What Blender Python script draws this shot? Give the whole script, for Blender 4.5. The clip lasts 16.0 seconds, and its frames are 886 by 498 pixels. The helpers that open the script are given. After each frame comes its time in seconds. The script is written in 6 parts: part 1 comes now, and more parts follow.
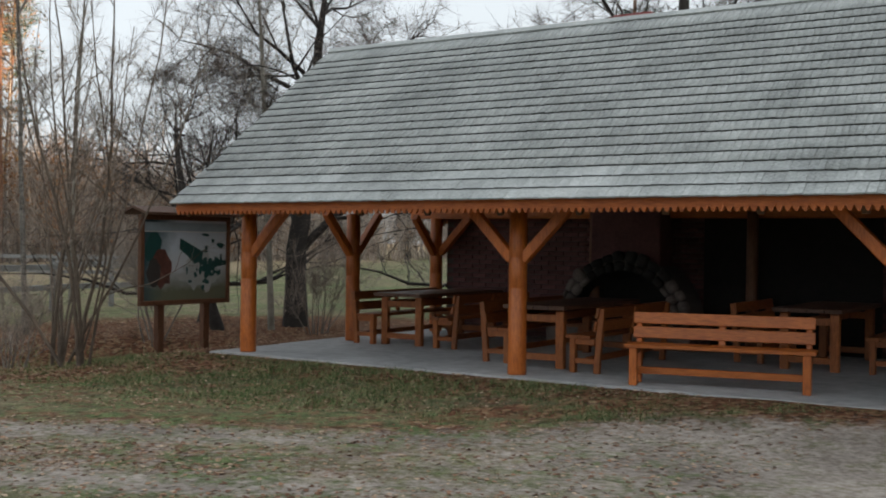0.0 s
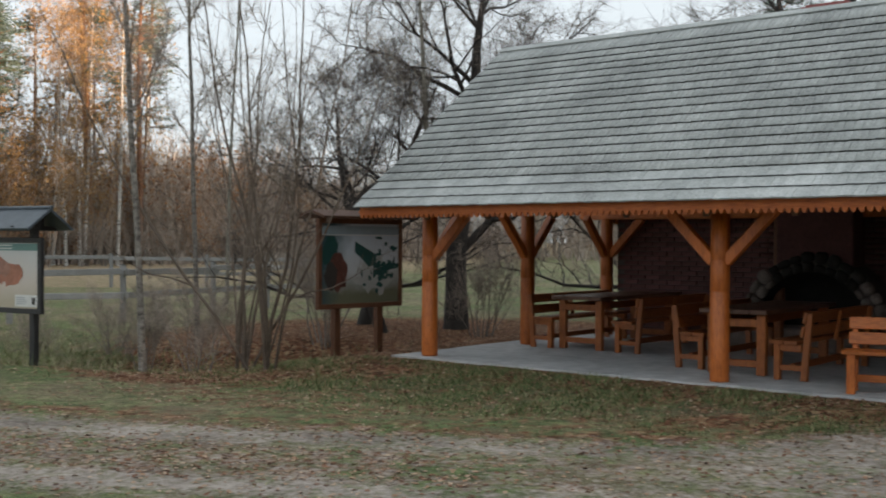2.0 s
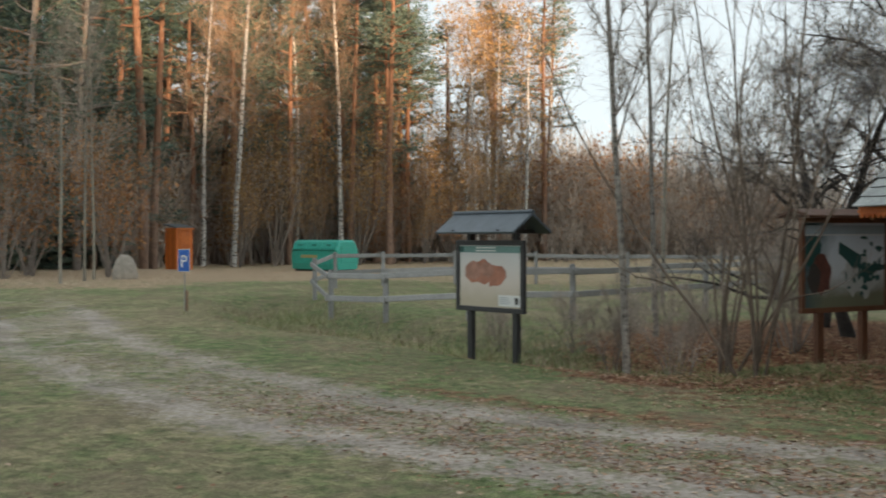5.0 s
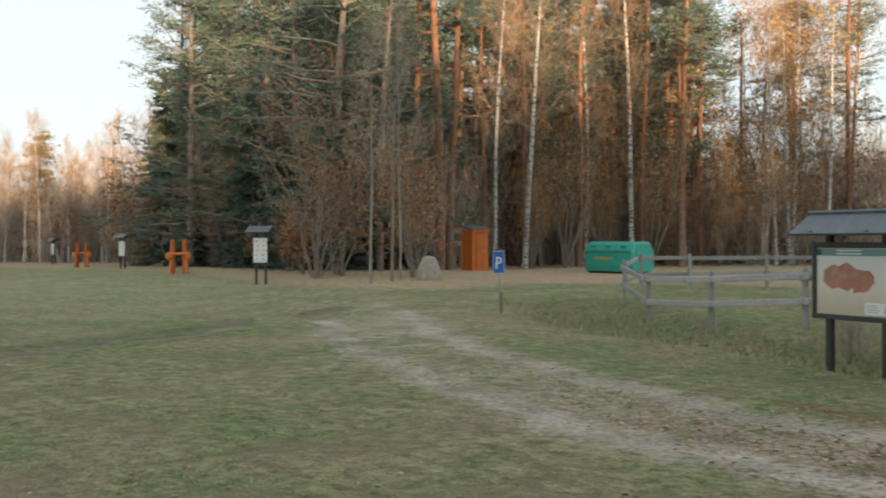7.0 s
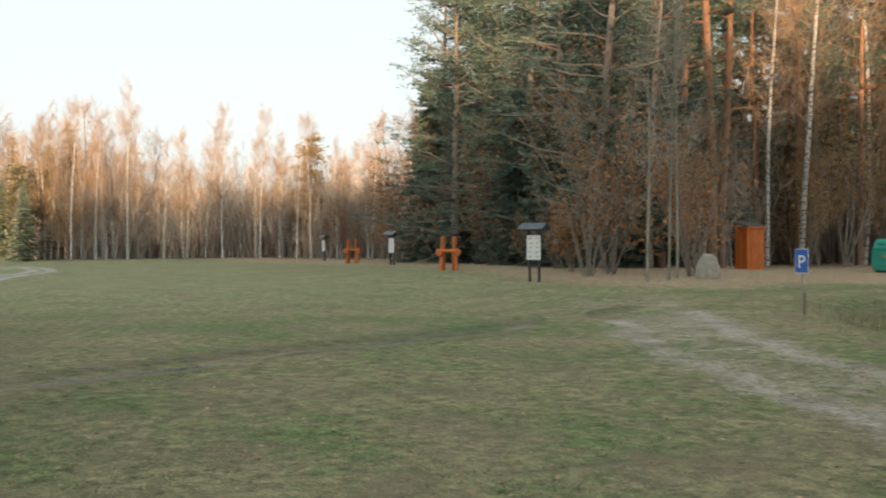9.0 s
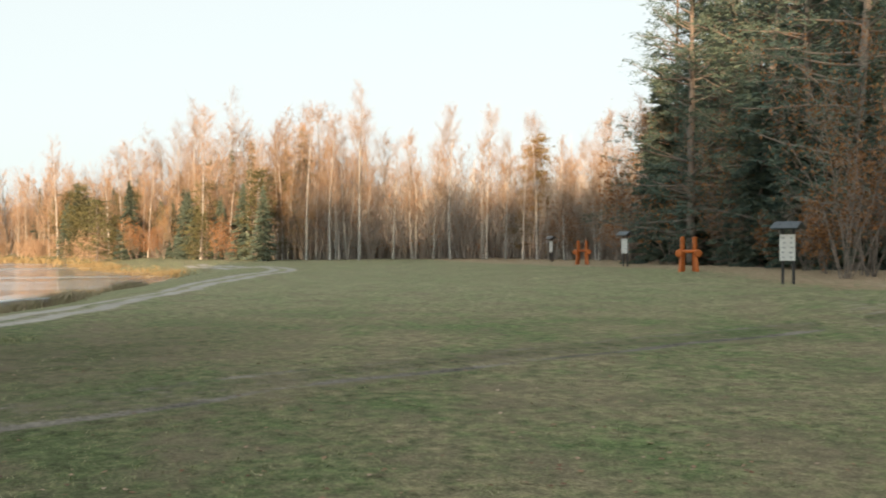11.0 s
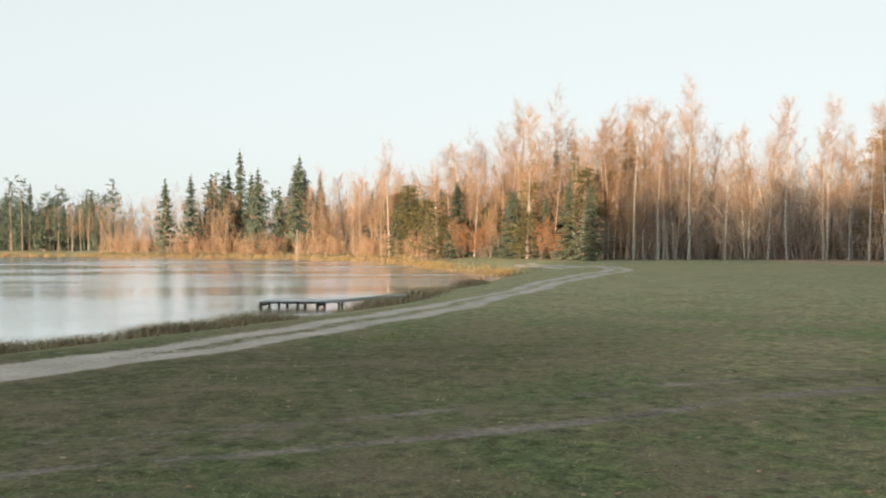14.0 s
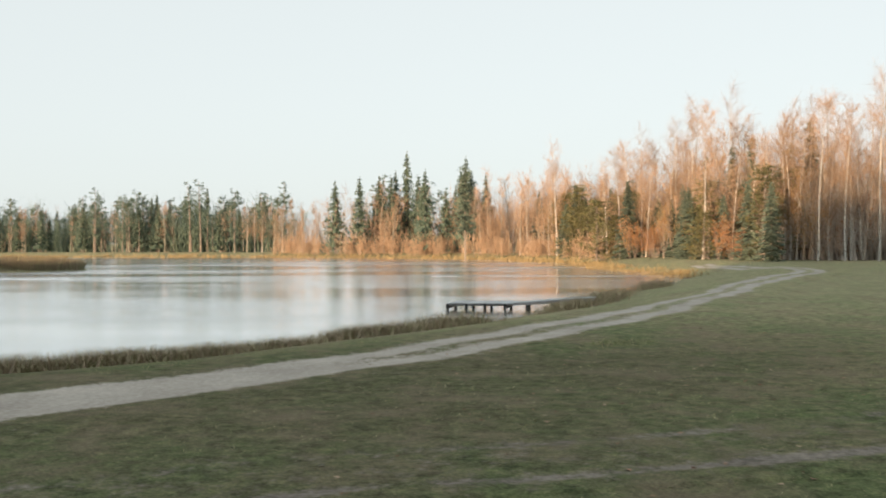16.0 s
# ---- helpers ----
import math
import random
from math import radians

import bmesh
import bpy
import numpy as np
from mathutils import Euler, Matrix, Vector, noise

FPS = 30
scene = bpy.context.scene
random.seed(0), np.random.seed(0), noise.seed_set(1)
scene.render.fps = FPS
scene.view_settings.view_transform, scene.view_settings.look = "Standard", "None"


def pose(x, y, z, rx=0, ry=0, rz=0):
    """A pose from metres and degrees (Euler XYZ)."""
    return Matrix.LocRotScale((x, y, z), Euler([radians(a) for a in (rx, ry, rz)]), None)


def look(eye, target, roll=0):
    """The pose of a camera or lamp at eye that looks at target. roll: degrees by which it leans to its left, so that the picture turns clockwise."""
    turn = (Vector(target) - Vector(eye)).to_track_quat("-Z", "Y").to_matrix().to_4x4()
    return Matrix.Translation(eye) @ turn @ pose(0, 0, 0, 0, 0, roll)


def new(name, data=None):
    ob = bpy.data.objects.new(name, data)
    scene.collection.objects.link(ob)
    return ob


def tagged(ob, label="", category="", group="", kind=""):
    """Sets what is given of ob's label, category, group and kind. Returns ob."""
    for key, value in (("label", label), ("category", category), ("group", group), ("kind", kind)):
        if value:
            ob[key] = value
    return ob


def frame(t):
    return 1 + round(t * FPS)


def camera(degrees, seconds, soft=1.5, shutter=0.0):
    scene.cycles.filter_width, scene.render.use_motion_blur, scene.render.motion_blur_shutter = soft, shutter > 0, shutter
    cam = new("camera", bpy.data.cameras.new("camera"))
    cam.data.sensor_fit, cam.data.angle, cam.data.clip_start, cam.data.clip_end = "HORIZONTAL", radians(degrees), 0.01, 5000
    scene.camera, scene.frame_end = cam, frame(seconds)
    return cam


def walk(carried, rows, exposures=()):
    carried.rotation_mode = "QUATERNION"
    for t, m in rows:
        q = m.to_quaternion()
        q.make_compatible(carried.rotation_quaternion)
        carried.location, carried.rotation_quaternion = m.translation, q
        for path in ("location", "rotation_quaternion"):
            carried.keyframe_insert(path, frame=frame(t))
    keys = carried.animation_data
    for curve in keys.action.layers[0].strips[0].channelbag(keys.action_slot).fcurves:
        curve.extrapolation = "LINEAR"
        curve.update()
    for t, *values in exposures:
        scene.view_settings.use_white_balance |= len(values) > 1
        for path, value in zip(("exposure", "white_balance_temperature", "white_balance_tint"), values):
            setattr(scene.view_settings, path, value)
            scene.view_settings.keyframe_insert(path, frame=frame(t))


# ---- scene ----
cam = camera(44.0, 16.0, soft=1.9, shutter=0.4)
PATH = [
    (0, (1.36, 0.135, 1.674), (1.032, 2.108, 1.665), 0.7),
    (0.5, (1.092, 0.185, 1.675), (0.742, 2.154, 1.665), 0.5),
    (1, (0.835, 0.233, 1.678), (0.443, 2.195, 1.667), 0.2),
    (1.5, (0.625, 0.244, 1.689), (0.175, 2.192, 1.678), 0.3),
    (2, (0.43, 0.216, 1.708), (-0.104, 2.144, 1.696), 0.3),
    (2.5, (0.261, 0.202, 1.727), (-0.362, 2.103, 1.713), 0.2),
    (3, (0.034, 0.222, 1.73), (-0.696, 2.084, 1.715), 0.1),
    (3.5, (-0.168, 0.186, 1.752), (-1.001, 2.004, 1.735), 0.1),
    (4, (-0.378, 0.129, 1.763), (-1.325, 1.891, 1.745), 0.2),
    (4.5, (-0.581, 0.016, 1.794), (-1.632, 1.718, 1.773), 0.0),
    (5, (-0.829, -0.191, 1.81), (-1.985, 1.44, 1.787), -0.2),
    (5.2, (-0.927, -0.25, 1.806), (-2.123, 1.352, 1.785), -0.2),
    (7.3, (-2.217, -0.359, 1.817), (-3.784, 0.884, 1.797), -0.2),
    (7.5, (-2.338, -0.404, 1.816), (-3.932, 0.803, 1.795), -0.2),
    (8, (-2.624, -0.535, 1.817), (-4.286, 0.578, 1.795), -0.3),
    (8.5, (-2.87, -0.655, 1.818), (-4.588, 0.369, 1.796), -0.2),
    (9, (-3.113, -0.769, 1.817), (-4.885, 0.156, 1.795), -0.2),
    (9.2, (-3.212, -0.814, 1.817), (-5.003, 0.075, 1.795), -0.2),
    (11.3, (-4.455, -1.299, 1.719), (-6.39, -0.794, 1.701), -0.2),
    (11.5, (-4.574, -1.375, 1.712), (-6.518, -0.908, 1.693), -0.2),
    (12, (-4.857, -1.585, 1.698), (-6.822, -1.215, 1.68), -0.2),
    (12.5, (-5.089, -1.797, 1.689), (-7.069, -1.514, 1.671), -0.2),
    (13, (-5.31, -2.027, 1.682), (-7.302, -1.839, 1.665), -0.2),
    (13.5, (-5.493, -2.255, 1.669), (-7.49, -2.156, 1.654), -0.2),
    (14, (-5.642, -2.506, 1.669), (-7.641, -2.497, 1.654), -0.1),
    (14.5, (-5.771, -2.745, 1.663), (-7.769, -2.819, 1.649), -0.3),
    (15, (-5.941, -3.007, 1.671), (-7.935, -3.165, 1.657), -0.3),
    (15.5, (-6.163, -3.261, 1.678), (-8.15, -3.487, 1.664), -0.3),
    (16, (-6.418, -3.53, 1.685), (-8.398, -3.811, 1.672), -0.3),
]
walk(cam, [(t, look(eye, target, roll)) for t, eye, target, roll in PATH],
     exposures=[(0.0, 1.32, 6700, 12), (4.0, 1.36, 6650, 9), (8.5, 1.41, 6850, 6), (12.5, 1.29, 6900, 8), (16.0, 1.21, 6900, 9)])

# ---------------------------------------------------------------- world and sun
SUN_AZ, SUN_EL = radians(115), radians(4.6)
world = bpy.data.worlds.new("sky")
scene.world = world
world.use_nodes = True
wn = world.node_tree.nodes
sky = wn.new("ShaderNodeTexSky")
sky.sky_type, sky.sun_disc = "NISHITA", False
sky.sun_elevation, sky.sun_rotation = radians(16), SUN_AZ
sky.air_density, sky.dust_density, sky.ozone_density = 0.8, 1.6, 1.0
pale = wn.new("ShaderNodeHueSaturation")
pale.inputs["Saturation"].default_value = 0.5
world.node_tree.links.new(sky.outputs[0], pale.inputs["Color"])
haze = wn.new("ShaderNodeMix")  # thin even haze over the whole sky
haze.data_type = "RGBA"
haze.inputs[0].default_value, haze.inputs[7].default_value = 0.9, (2.10, 2.34, 2.47, 1)
world.node_tree.links.new(pale.outputs[0], haze.inputs[6])
world.node_tree.links.new(haze.outputs[2], wn["Background"].inputs[0])
wn["Background"].inputs[1].default_value = 0.15

sun_data = bpy.data.lights.new("sun", "SUN")
sun_data.energy, sun_data.angle, sun_data.color = 3.9, radians(0.6), (1.0, 0.69, 0.44)
sun = new("sun", sun_data)
to_sun = Vector((math.sin(SUN_AZ) * math.cos(SUN_EL), math.cos(SUN_AZ) * math.cos(SUN_EL), math.sin(SUN_EL)))
sun.matrix_world = look(to_sun * 60, (0, 0, 0))

# ---------------------------------------------------------------- materials


def shader(name):
    m = bpy.data.materials.new(name)
    m.use_nodes = True
    nt = m.node_tree
    return m, nt, nt.nodes["Principled BSDF"]


def node(nt, kind, **values):
    n = nt.nodes.new(kind)
    for key, value in values.items():
        n.inputs[key.replace("_", " ")].default_value = value
    return n


def coords(nt, stretch=(1, 1, 1), where="Object"):
    tc = nt.nodes.new("ShaderNodeTexCoord")
    mp = node(nt, "ShaderNodeMapping", Scale=stretch)
    nt.links.new(tc.outputs[where], mp.inputs["Vector"])
    return mp.outputs[0]


def noise_tex(nt, vec, scale, detail=4.0, rough=0.6):
    n = node(nt, "ShaderNodeTexNoise", Scale=scale, Detail=detail, Roughness=rough)
    nt.links.new(vec, n.inputs["Vector"])
    return n.outputs["Fac"]


def ramp(nt, fac, stops):
    r = nt.nodes.new("ShaderNodeValToRGB")
    while len(r.color_ramp.elements) < len(stops):
        r.color_ramp.elements.new(0.5)
    for e, (at, colour) in zip(r.color_ramp.elements, stops):
        e.position, e.color = at, (*colour, 1)
    nt.links.new(fac, r.inputs[0])
    return r.outputs[0]


def mix(nt, fac, a, b, how="MIX"):
    m = nt.nodes.new("ShaderNodeMix")
    m.data_type, m.blend_type = "RGBA", how
    for sock, value in ((m.inputs[0], fac), (m.inputs[6], a), (m.inputs[7], b)):
        if isinstance(value, (int, float)):
            sock.default_value = value
        elif isinstance(value, tuple):
            sock.default_value = (*value, 1)
        else:
            nt.links.new(value, sock)
    return m.outputs[2]


def maths(nt, op, a, b=0.0, clamp=False):
    m = nt.nodes.new("ShaderNodeMath")
    m.operation, m.use_clamp = op, clamp
    for sock, value in zip(m.inputs, (a, b)):
        if isinstance(value, (int, float)):
            sock.default_value = value
        else:
            nt.links.new(value, sock)
    return m.outputs[0]


def bump(nt, bsdf, height, strength=0.4, distance=0.01):
    b = node(nt, "ShaderNodeBump", Strength=strength, Distance=distance)
    nt.links.new(height, b.inputs["Height"])
    nt.links.new(b.outputs[0], bsdf.inputs["Normal"])


def vary(nt, colour, amount=0.25, island=False):
    """Piece by piece a little lighter or darker."""
    if island:
        rnd = nt.nodes.new("ShaderNodeNewGeometry").outputs["Random Per Island"]
    else:
        rnd = nt.nodes.new("ShaderNodeObjectInfo").outputs["Random"]
    k = maths(nt, "ADD", maths(nt, "MULTIPLY", rnd, 2 * amount), 1 - amount)
    h = node(nt, "ShaderNodeHueSaturation")
    nt.links.new(k, h.inputs["Value"])
    nt.links.new(colour, h.inputs["Color"])
    return h.outputs[0]


def grained(name, dark, mid, light, stretch=(3, 3, 40), scale=1.0, rough=0.6, amount=0.2, island=False, bumps=0.3, stain=0.35):
    """Wood and other streaky stuff: fine grain, broad stains, piece by piece variation."""
    m, nt, bsdf = shader(name)
    vec = coords(nt, stretch)
    grain = noise_tex(nt, vec, 4 * scale, 6, 0.65)
    broad = noise_tex(nt, coords(nt), 1.7 * scale, 3, 0.5)
    col = ramp(nt, grain, [(0.28, dark), (0.5, mid), (0.74, light)])
    col = mix(nt, maths(nt, "MULTIPLY", ramp(nt, broad, [(0.4, (0, 0, 0)), (0.7, (1, 1, 1))]), stain), col, dark)
    nt.links.new(vary(nt, col, amount, island), bsdf.inputs["Base Color"])
    bsdf.inputs["Roughness"].default_value = rough
    bump(nt, bsdf, grain, bumps, 0.006)
    return m


def mottled(name, dark, light, scale=8.0, rough=0.85, bumps=0.5, distance=0.01, amount=0.15, island=False, where="Object", detail=6.0):
    m, nt, bsdf = shader(name)
    vec = coords(nt, where=where)
    fine = noise_tex(nt, vec, scale, detail, 0.65)
    broad = noise_tex(nt, vec, scale * 0.18, 3, 0.5)
    col = ramp(nt, maths(nt, "ADD", maths(nt, "MULTIPLY", fine, 0.6), maths(nt, "MULTIPLY", broad, 0.4)), [(0.32, dark), (0.68, light)])
    nt.links.new(vary(nt, col, amount, island), bsdf.inputs["Base Color"])
    bsdf.inputs["Roughness"].default_value = rough
    bump(nt, bsdf, fine, bumps, distance)
    return m


ORANGE_WOOD = grained("orange_stained_wood", (0.27, 0.064, 0.012), (0.56, 0.146, 0.024), (0.68, 0.208, 0.046), (8, 8, 1.2), 2.0, 0.42)
ORANGE_PLANK = grained("orange_stained_plank", (0.26, 0.062, 0.011), (0.51, 0.136, 0.021), (0.63, 0.195, 0.04), (1.2, 9, 9), 2.0, 0.4)
# darker tones of the orange wood, for the furniture under the roof
INNER_PLANK = grained("inner_bench_plank", (0.13, 0.036, 0.010), (0.31, 0.090, 0.021), (0.42, 0.138, 0.036), (1.2, 9, 9), 2.0, 0.5)
INNER_WOOD = grained("inner_bench_wood", (0.14, 0.040, 0.011), (0.34, 0.10, 0.022), (0.46, 0.15, 0.038), (8, 8, 1.2), 2.0, 0.5)
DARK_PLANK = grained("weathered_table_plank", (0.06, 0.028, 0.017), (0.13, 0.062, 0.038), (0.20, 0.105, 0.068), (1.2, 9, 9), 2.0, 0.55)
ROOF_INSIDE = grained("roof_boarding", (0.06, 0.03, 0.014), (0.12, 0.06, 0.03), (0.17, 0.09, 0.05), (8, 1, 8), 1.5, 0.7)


def shingle_wood(name, island):
    """Silver-grey split wood, laid in the place's own space so that the rows run on from piece to piece."""
    m, nt, bsdf = shader(name)
    vec = nt.nodes.new("ShaderNodeNewGeometry").outputs["Position"]
    fine = noise_tex(nt, vec, 34, 6, 0.7)
    broad = noise_tex(nt, vec, 1.1, 5, 0.6)
    col = ramp(nt, maths(nt, "ADD", maths(nt, "MULTIPLY", fine, 0.55), maths(nt, "MULTIPLY", broad, 0.45)), [(0.34, (0.23, 0.24, 0.235)), (0.5, (0.41, 0.43, 0.42)), (0.66, (0.60, 0.615, 0.60))])
    nt.links.new(vary(nt, col, 0.09, island), bsdf.inputs["Base Color"])
    bsdf.inputs["Roughness"].default_value = 0.8
    bump(nt, bsdf, fine, 0.5, 0.006)
    return m


SHINGLE, SHINGLE_ROWS = shingle_wood("grey_shingle", False), shingle_wood("grey_shingle_rows", True)
CONCRETE = mottled("slab_concrete", (0.29, 0.298, 0.302), (0.57, 0.575, 0.575), 5.0, 0.85, 0.3)
BRICK = mottled("dark_red_brick", (0.075, 0.032, 0.032), (0.17, 0.068, 0.064), 18.0, 0.85, 0.4, 0.005, 0.3)
BRICK_ROWS = mottled("dark_red_brick_rows", (0.075, 0.032, 0.032), (0.17, 0.068, 0.064), 18.0, 0.85, 0.4, 0.005, 0.3, True)
MORTAR = mottled("mortar", (0.06, 0.05, 0.045), (0.11, 0.095, 0.085), 20.0, 0.9)
FIELDSTONE = mottled("fieldstone", (0.08, 0.064, 0.058), (0.27, 0.22, 0.195), 7.0, 0.85, 0.5, 0.02, 0.3)
# soot of the fire chamber, and painted darkness on the back wall
SOOT_SHADE = mottled("soot_and_shade_black", (0.006, 0.006, 0.006), (0.02, 0.018, 0.017), 9.0, 0.95)
BLACK_WOOD = grained("black_stained_wood", (0.012, 0.012, 0.013), (0.028, 0.028, 0.030), (0.05, 0.05, 0.052), (9, 9, 1.2), 2.0, 0.5)
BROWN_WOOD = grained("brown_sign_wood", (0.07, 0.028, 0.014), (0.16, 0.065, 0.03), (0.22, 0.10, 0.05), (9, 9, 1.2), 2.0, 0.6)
GREY_WOOD = grained("silvered_fence_wood", (0.17, 0.168, 0.165), (0.31, 0.306, 0.30), (0.43, 0.426, 0.418), (1.5, 9, 9), 2.0, 0.75)
FASCIA_WOOD = grained("bright_orange_fascia", (0.30, 0.065, 0.010), (0.52, 0.125, 0.016), (0.60, 0.17, 0.03), (1.2, 9, 9), 2.0, 0.5)
ROOF_FELT = mottled("blue_black_roofing", (0.035, 0.045, 0.055), (0.09, 0.11, 0.13), 6.0, 0.45, 0.2)


def plain(name, colour, rough=0.5, metal=0.0, spread=0.12):
    """Paint or print: nearly one colour, with faint dirt."""
    m, nt, bsdf = shader(name)
    n = noise_tex(nt, coords(nt), 9.0, 5)
    dark = tuple(c * (1 - spread) for c in colour)
    nt.links.new(ramp(nt, n, [(0.35, dark), (0.65, colour)]), bsdf.inputs["Base Color"])
    bsdf.inputs["Roughness"].default_value, bsdf.inputs["Metallic"].default_value = rough, metal
    return m


RED_SHEET = plain("red_sheet_metal", (0.26, 0.055, 0.05), 0.5)

# ---------------------------------------------------------------- mesh helpers


def finish(bm, bevel=0.0):
    if bevel:
        bmesh.ops.bevel(bm, geom=bm.edges[:], offset=bevel, segments=1, affect="EDGES", profile=0.5)
    bmesh.ops.recalc_face_normals(bm, faces=bm.faces[:])
    return bm


def mesh_of(name, bm, material, smooth=False):
    me = bpy.data.meshes.new(name)
    bm.to_mesh(me)
    bm.free()
    me.materials.append(material)
    if smooth:
        me.shade_smooth()
    return me


def thing(name, label, category, m=None, group="", kind=""):
    ob = new(name)
    ob.empty_display_size = 0.2
    if m is not None:
        ob.matrix_world = m
    return tagged(ob, label, category, group, kind)


def part(name, bm, material, parent, label="", smooth=False, at=None):
    me = bm if isinstance(bm, bpy.types.Mesh) else mesh_of(name, bm, material, smooth)
    ob = new(name, me)
    ob.parent = parent
    if at is not None:
        ob.matrix_basis = at
    return tagged(ob, label)


def box(size, centre=(0, 0, 0), turn=None, bevel=0.0, bm=None):
    own = bm is None
    bm = bm or bmesh.new()
    m = Matrix.Translation(centre) @ (turn or Matrix.Identity(4)) @ Matrix.Diagonal((*size, 1))
    bmesh.ops.create_cube(bm, size=1, matrix=m)
    return finish(bm, bevel) if own else bm


def stick(a, b, size, bevel=0.0, bm=None):
    """A square timber from a to b."""
    a, b = Vector(a), Vector(b)
    turn = (b - a).to_track_quat("Z", "Y").to_matrix().to_4x4()
    return box((size[0], size[1], (b - a).length), (a + b) / 2, turn, bevel, bm)


def tube(points, radii, sides=8, bm=None):
    """A round limb along the points."""
    bm = bm or bmesh.new()
    rings = []
    for i, (p, r) in enumerate(zip(points, radii)):
        a, b = Vector(points[max(i - 1, 0)]), Vector(points[min(i + 1, len(points) - 1)])
        q = (b - a).to_track_quat("Z", "Y")
        rings.append([bm.verts.new(Vector(p) + q @ Vector((r * math.cos(2 * math.pi * k / sides), r * math.sin(2 * math.pi * k / sides), 0))) for k in range(sides)])
    for low, high in zip(rings, rings[1:]):
        for k in range(sides):
            bm.faces.new((low[k], low[(k + 1) % sides], high[(k + 1) % sides], high[k]))
    bm.faces.new(rings[0][::-1])
    bm.faces.new(rings[-1])
    return bm


def sheet(name, verts, faces, material, smooth=True):
    me = bpy.data.meshes.new(name)
    me.from_pydata(verts.tolist() if hasattr(verts, "tolist") else verts, [], faces.tolist() if hasattr(faces, "tolist") else faces)
    me.materials.append(material)
    if smooth:
        me.shade_smooth()
    me.update()
    return me


# ---------------------------------------------------------------- the lie of the land
SHELTER, SHELTER_TURN = Vector((-3.66, 14.34, 0)), -23.4
SU = np.array([math.cos(radians(SHELTER_TURN)), math.sin(radians(SHELTER_TURN))])
SV = np.array([-SU[1], SU[0]])
WATER_Z = -0.7
LAKE = np.array([(-21.5, -30), (-23, -19), (-24.4, -14.2), (-26.6, -12.2), (-29.5, -10.8), (-33, -9.0), (-38, -6.8), (-45, -4.5), (-52, -3.4), (-61, -1.2), (-78, 2.4), (-88, 1.6), (-100, -2),
                 (-125, -4.5), (-150, -16), (-166, -34), (-178, -60), (-186, -92), (-190, -150), (-120, -175), (-50, -130), (-30, -70)], float)
ROAD = np.array([(40, -1), (22, 5.6), (10, 8.6), (3, 8.9), (0, 8.3), (-3.5, 7.9), (-7.2, 8.2), (-10.5, 8.85), (-14, 10.0), (-18.5, 12.4), (-25, 16.1), (-31, 20), (-36, 27), (-42, 38), (-45, 52)], float)
LAKE_ROAD = np.array([(6, -24), (-8, -15.2), (-17, -9.6), (-21, -7.3), (-24.5, -5.6), (-29, -3.6), (-36, -1.5), (-43, 0.4), (-51.5, 2.7), (-58, 4.9), (-63.5, 6.8), (-68.5, 7.9), (-73, 7.4), (-79, 6), (-92, 4)], float)
MEADOW_TRACK = np.array([(-6, -16), (-12, -8.4), (-14.1, -5.8), (-14.9, -4.0), (-15.75, -1.8), (-17.05, -0.05), (-18.05, 1.6), (-19.5, 4.55), (-21.5, 9), (-23.6, 13.3), (-25.5, 16.6)], float)


def curve(points, step=0.35):
    """The smooth line through the points, at even steps."""
    p = np.vstack([2 * points[0] - points[1], points, 2 * points[-1] - points[-2]])
    out = []
    for a, b, c, d in zip(p, p[1:], p[2:], p[3:]):
        n = max(2, int(np.linalg.norm(c - b) / step))
        t = np.linspace(0, 1, n, endpoint=False)[:, None]
        out.append(0.5 * (2 * b + (c - a) * t + (2 * a - 5 * b + 4 * c - d) * t**2 + (3 * b - a - 3 * c + d) * t**3))
    return np.vstack(out)


def off_line(x, y, line):
    """How far each place is from a line."""
    best = np.full(np.shape(x), 1e9)
    for a, b in zip(line, line[1:]):
        d = b - a
        t = np.clip(((x - a[0]) * d[0] + (y - a[1]) * d[1]) / (d @ d), 0, 1)
        best = np.minimum(best, np.hypot(x - a[0] - t * d[0], y - a[1] - t * d[1]))
    return best


def within(x, y, shape):
    inside = np.zeros(np.shape(x), bool)
    for (ax, ay), (bx, by) in zip(shape, np.roll(shape, -1, 0)):
        cross = ((ay > y) != (by > y)) & (x < (bx - ax) * (y - ay) / (by - ay + 1e-12) + ax)
        inside ^= cross
    return inside


def smooth(a, b, x):
    t = np.clip((x - a) / (b - a), 0, 1)
    return t * t * (3 - 2 * t)


def wavy(x, y):
    return 0.5 * np.sin(0.31 * x + 1.3 * np.sin(0.23 * y)) + 0.5 * np.sin(0.27 * y + 1.1 * np.sin(0.19 * x) + 1.0)


SHORE = np.vstack([LAKE, LAKE[:1]])
DITCH = np.array([(-6.4, 16.4), (-7.6, 14.9), (-9.6, 15.2), (-12.5, 16.6), (-15.5, 17.2), (-18.5, 18.6), (-22, 21.6)], float)
RISE = (-46.0, 28.0, 0.34)  # a low swell before the wood


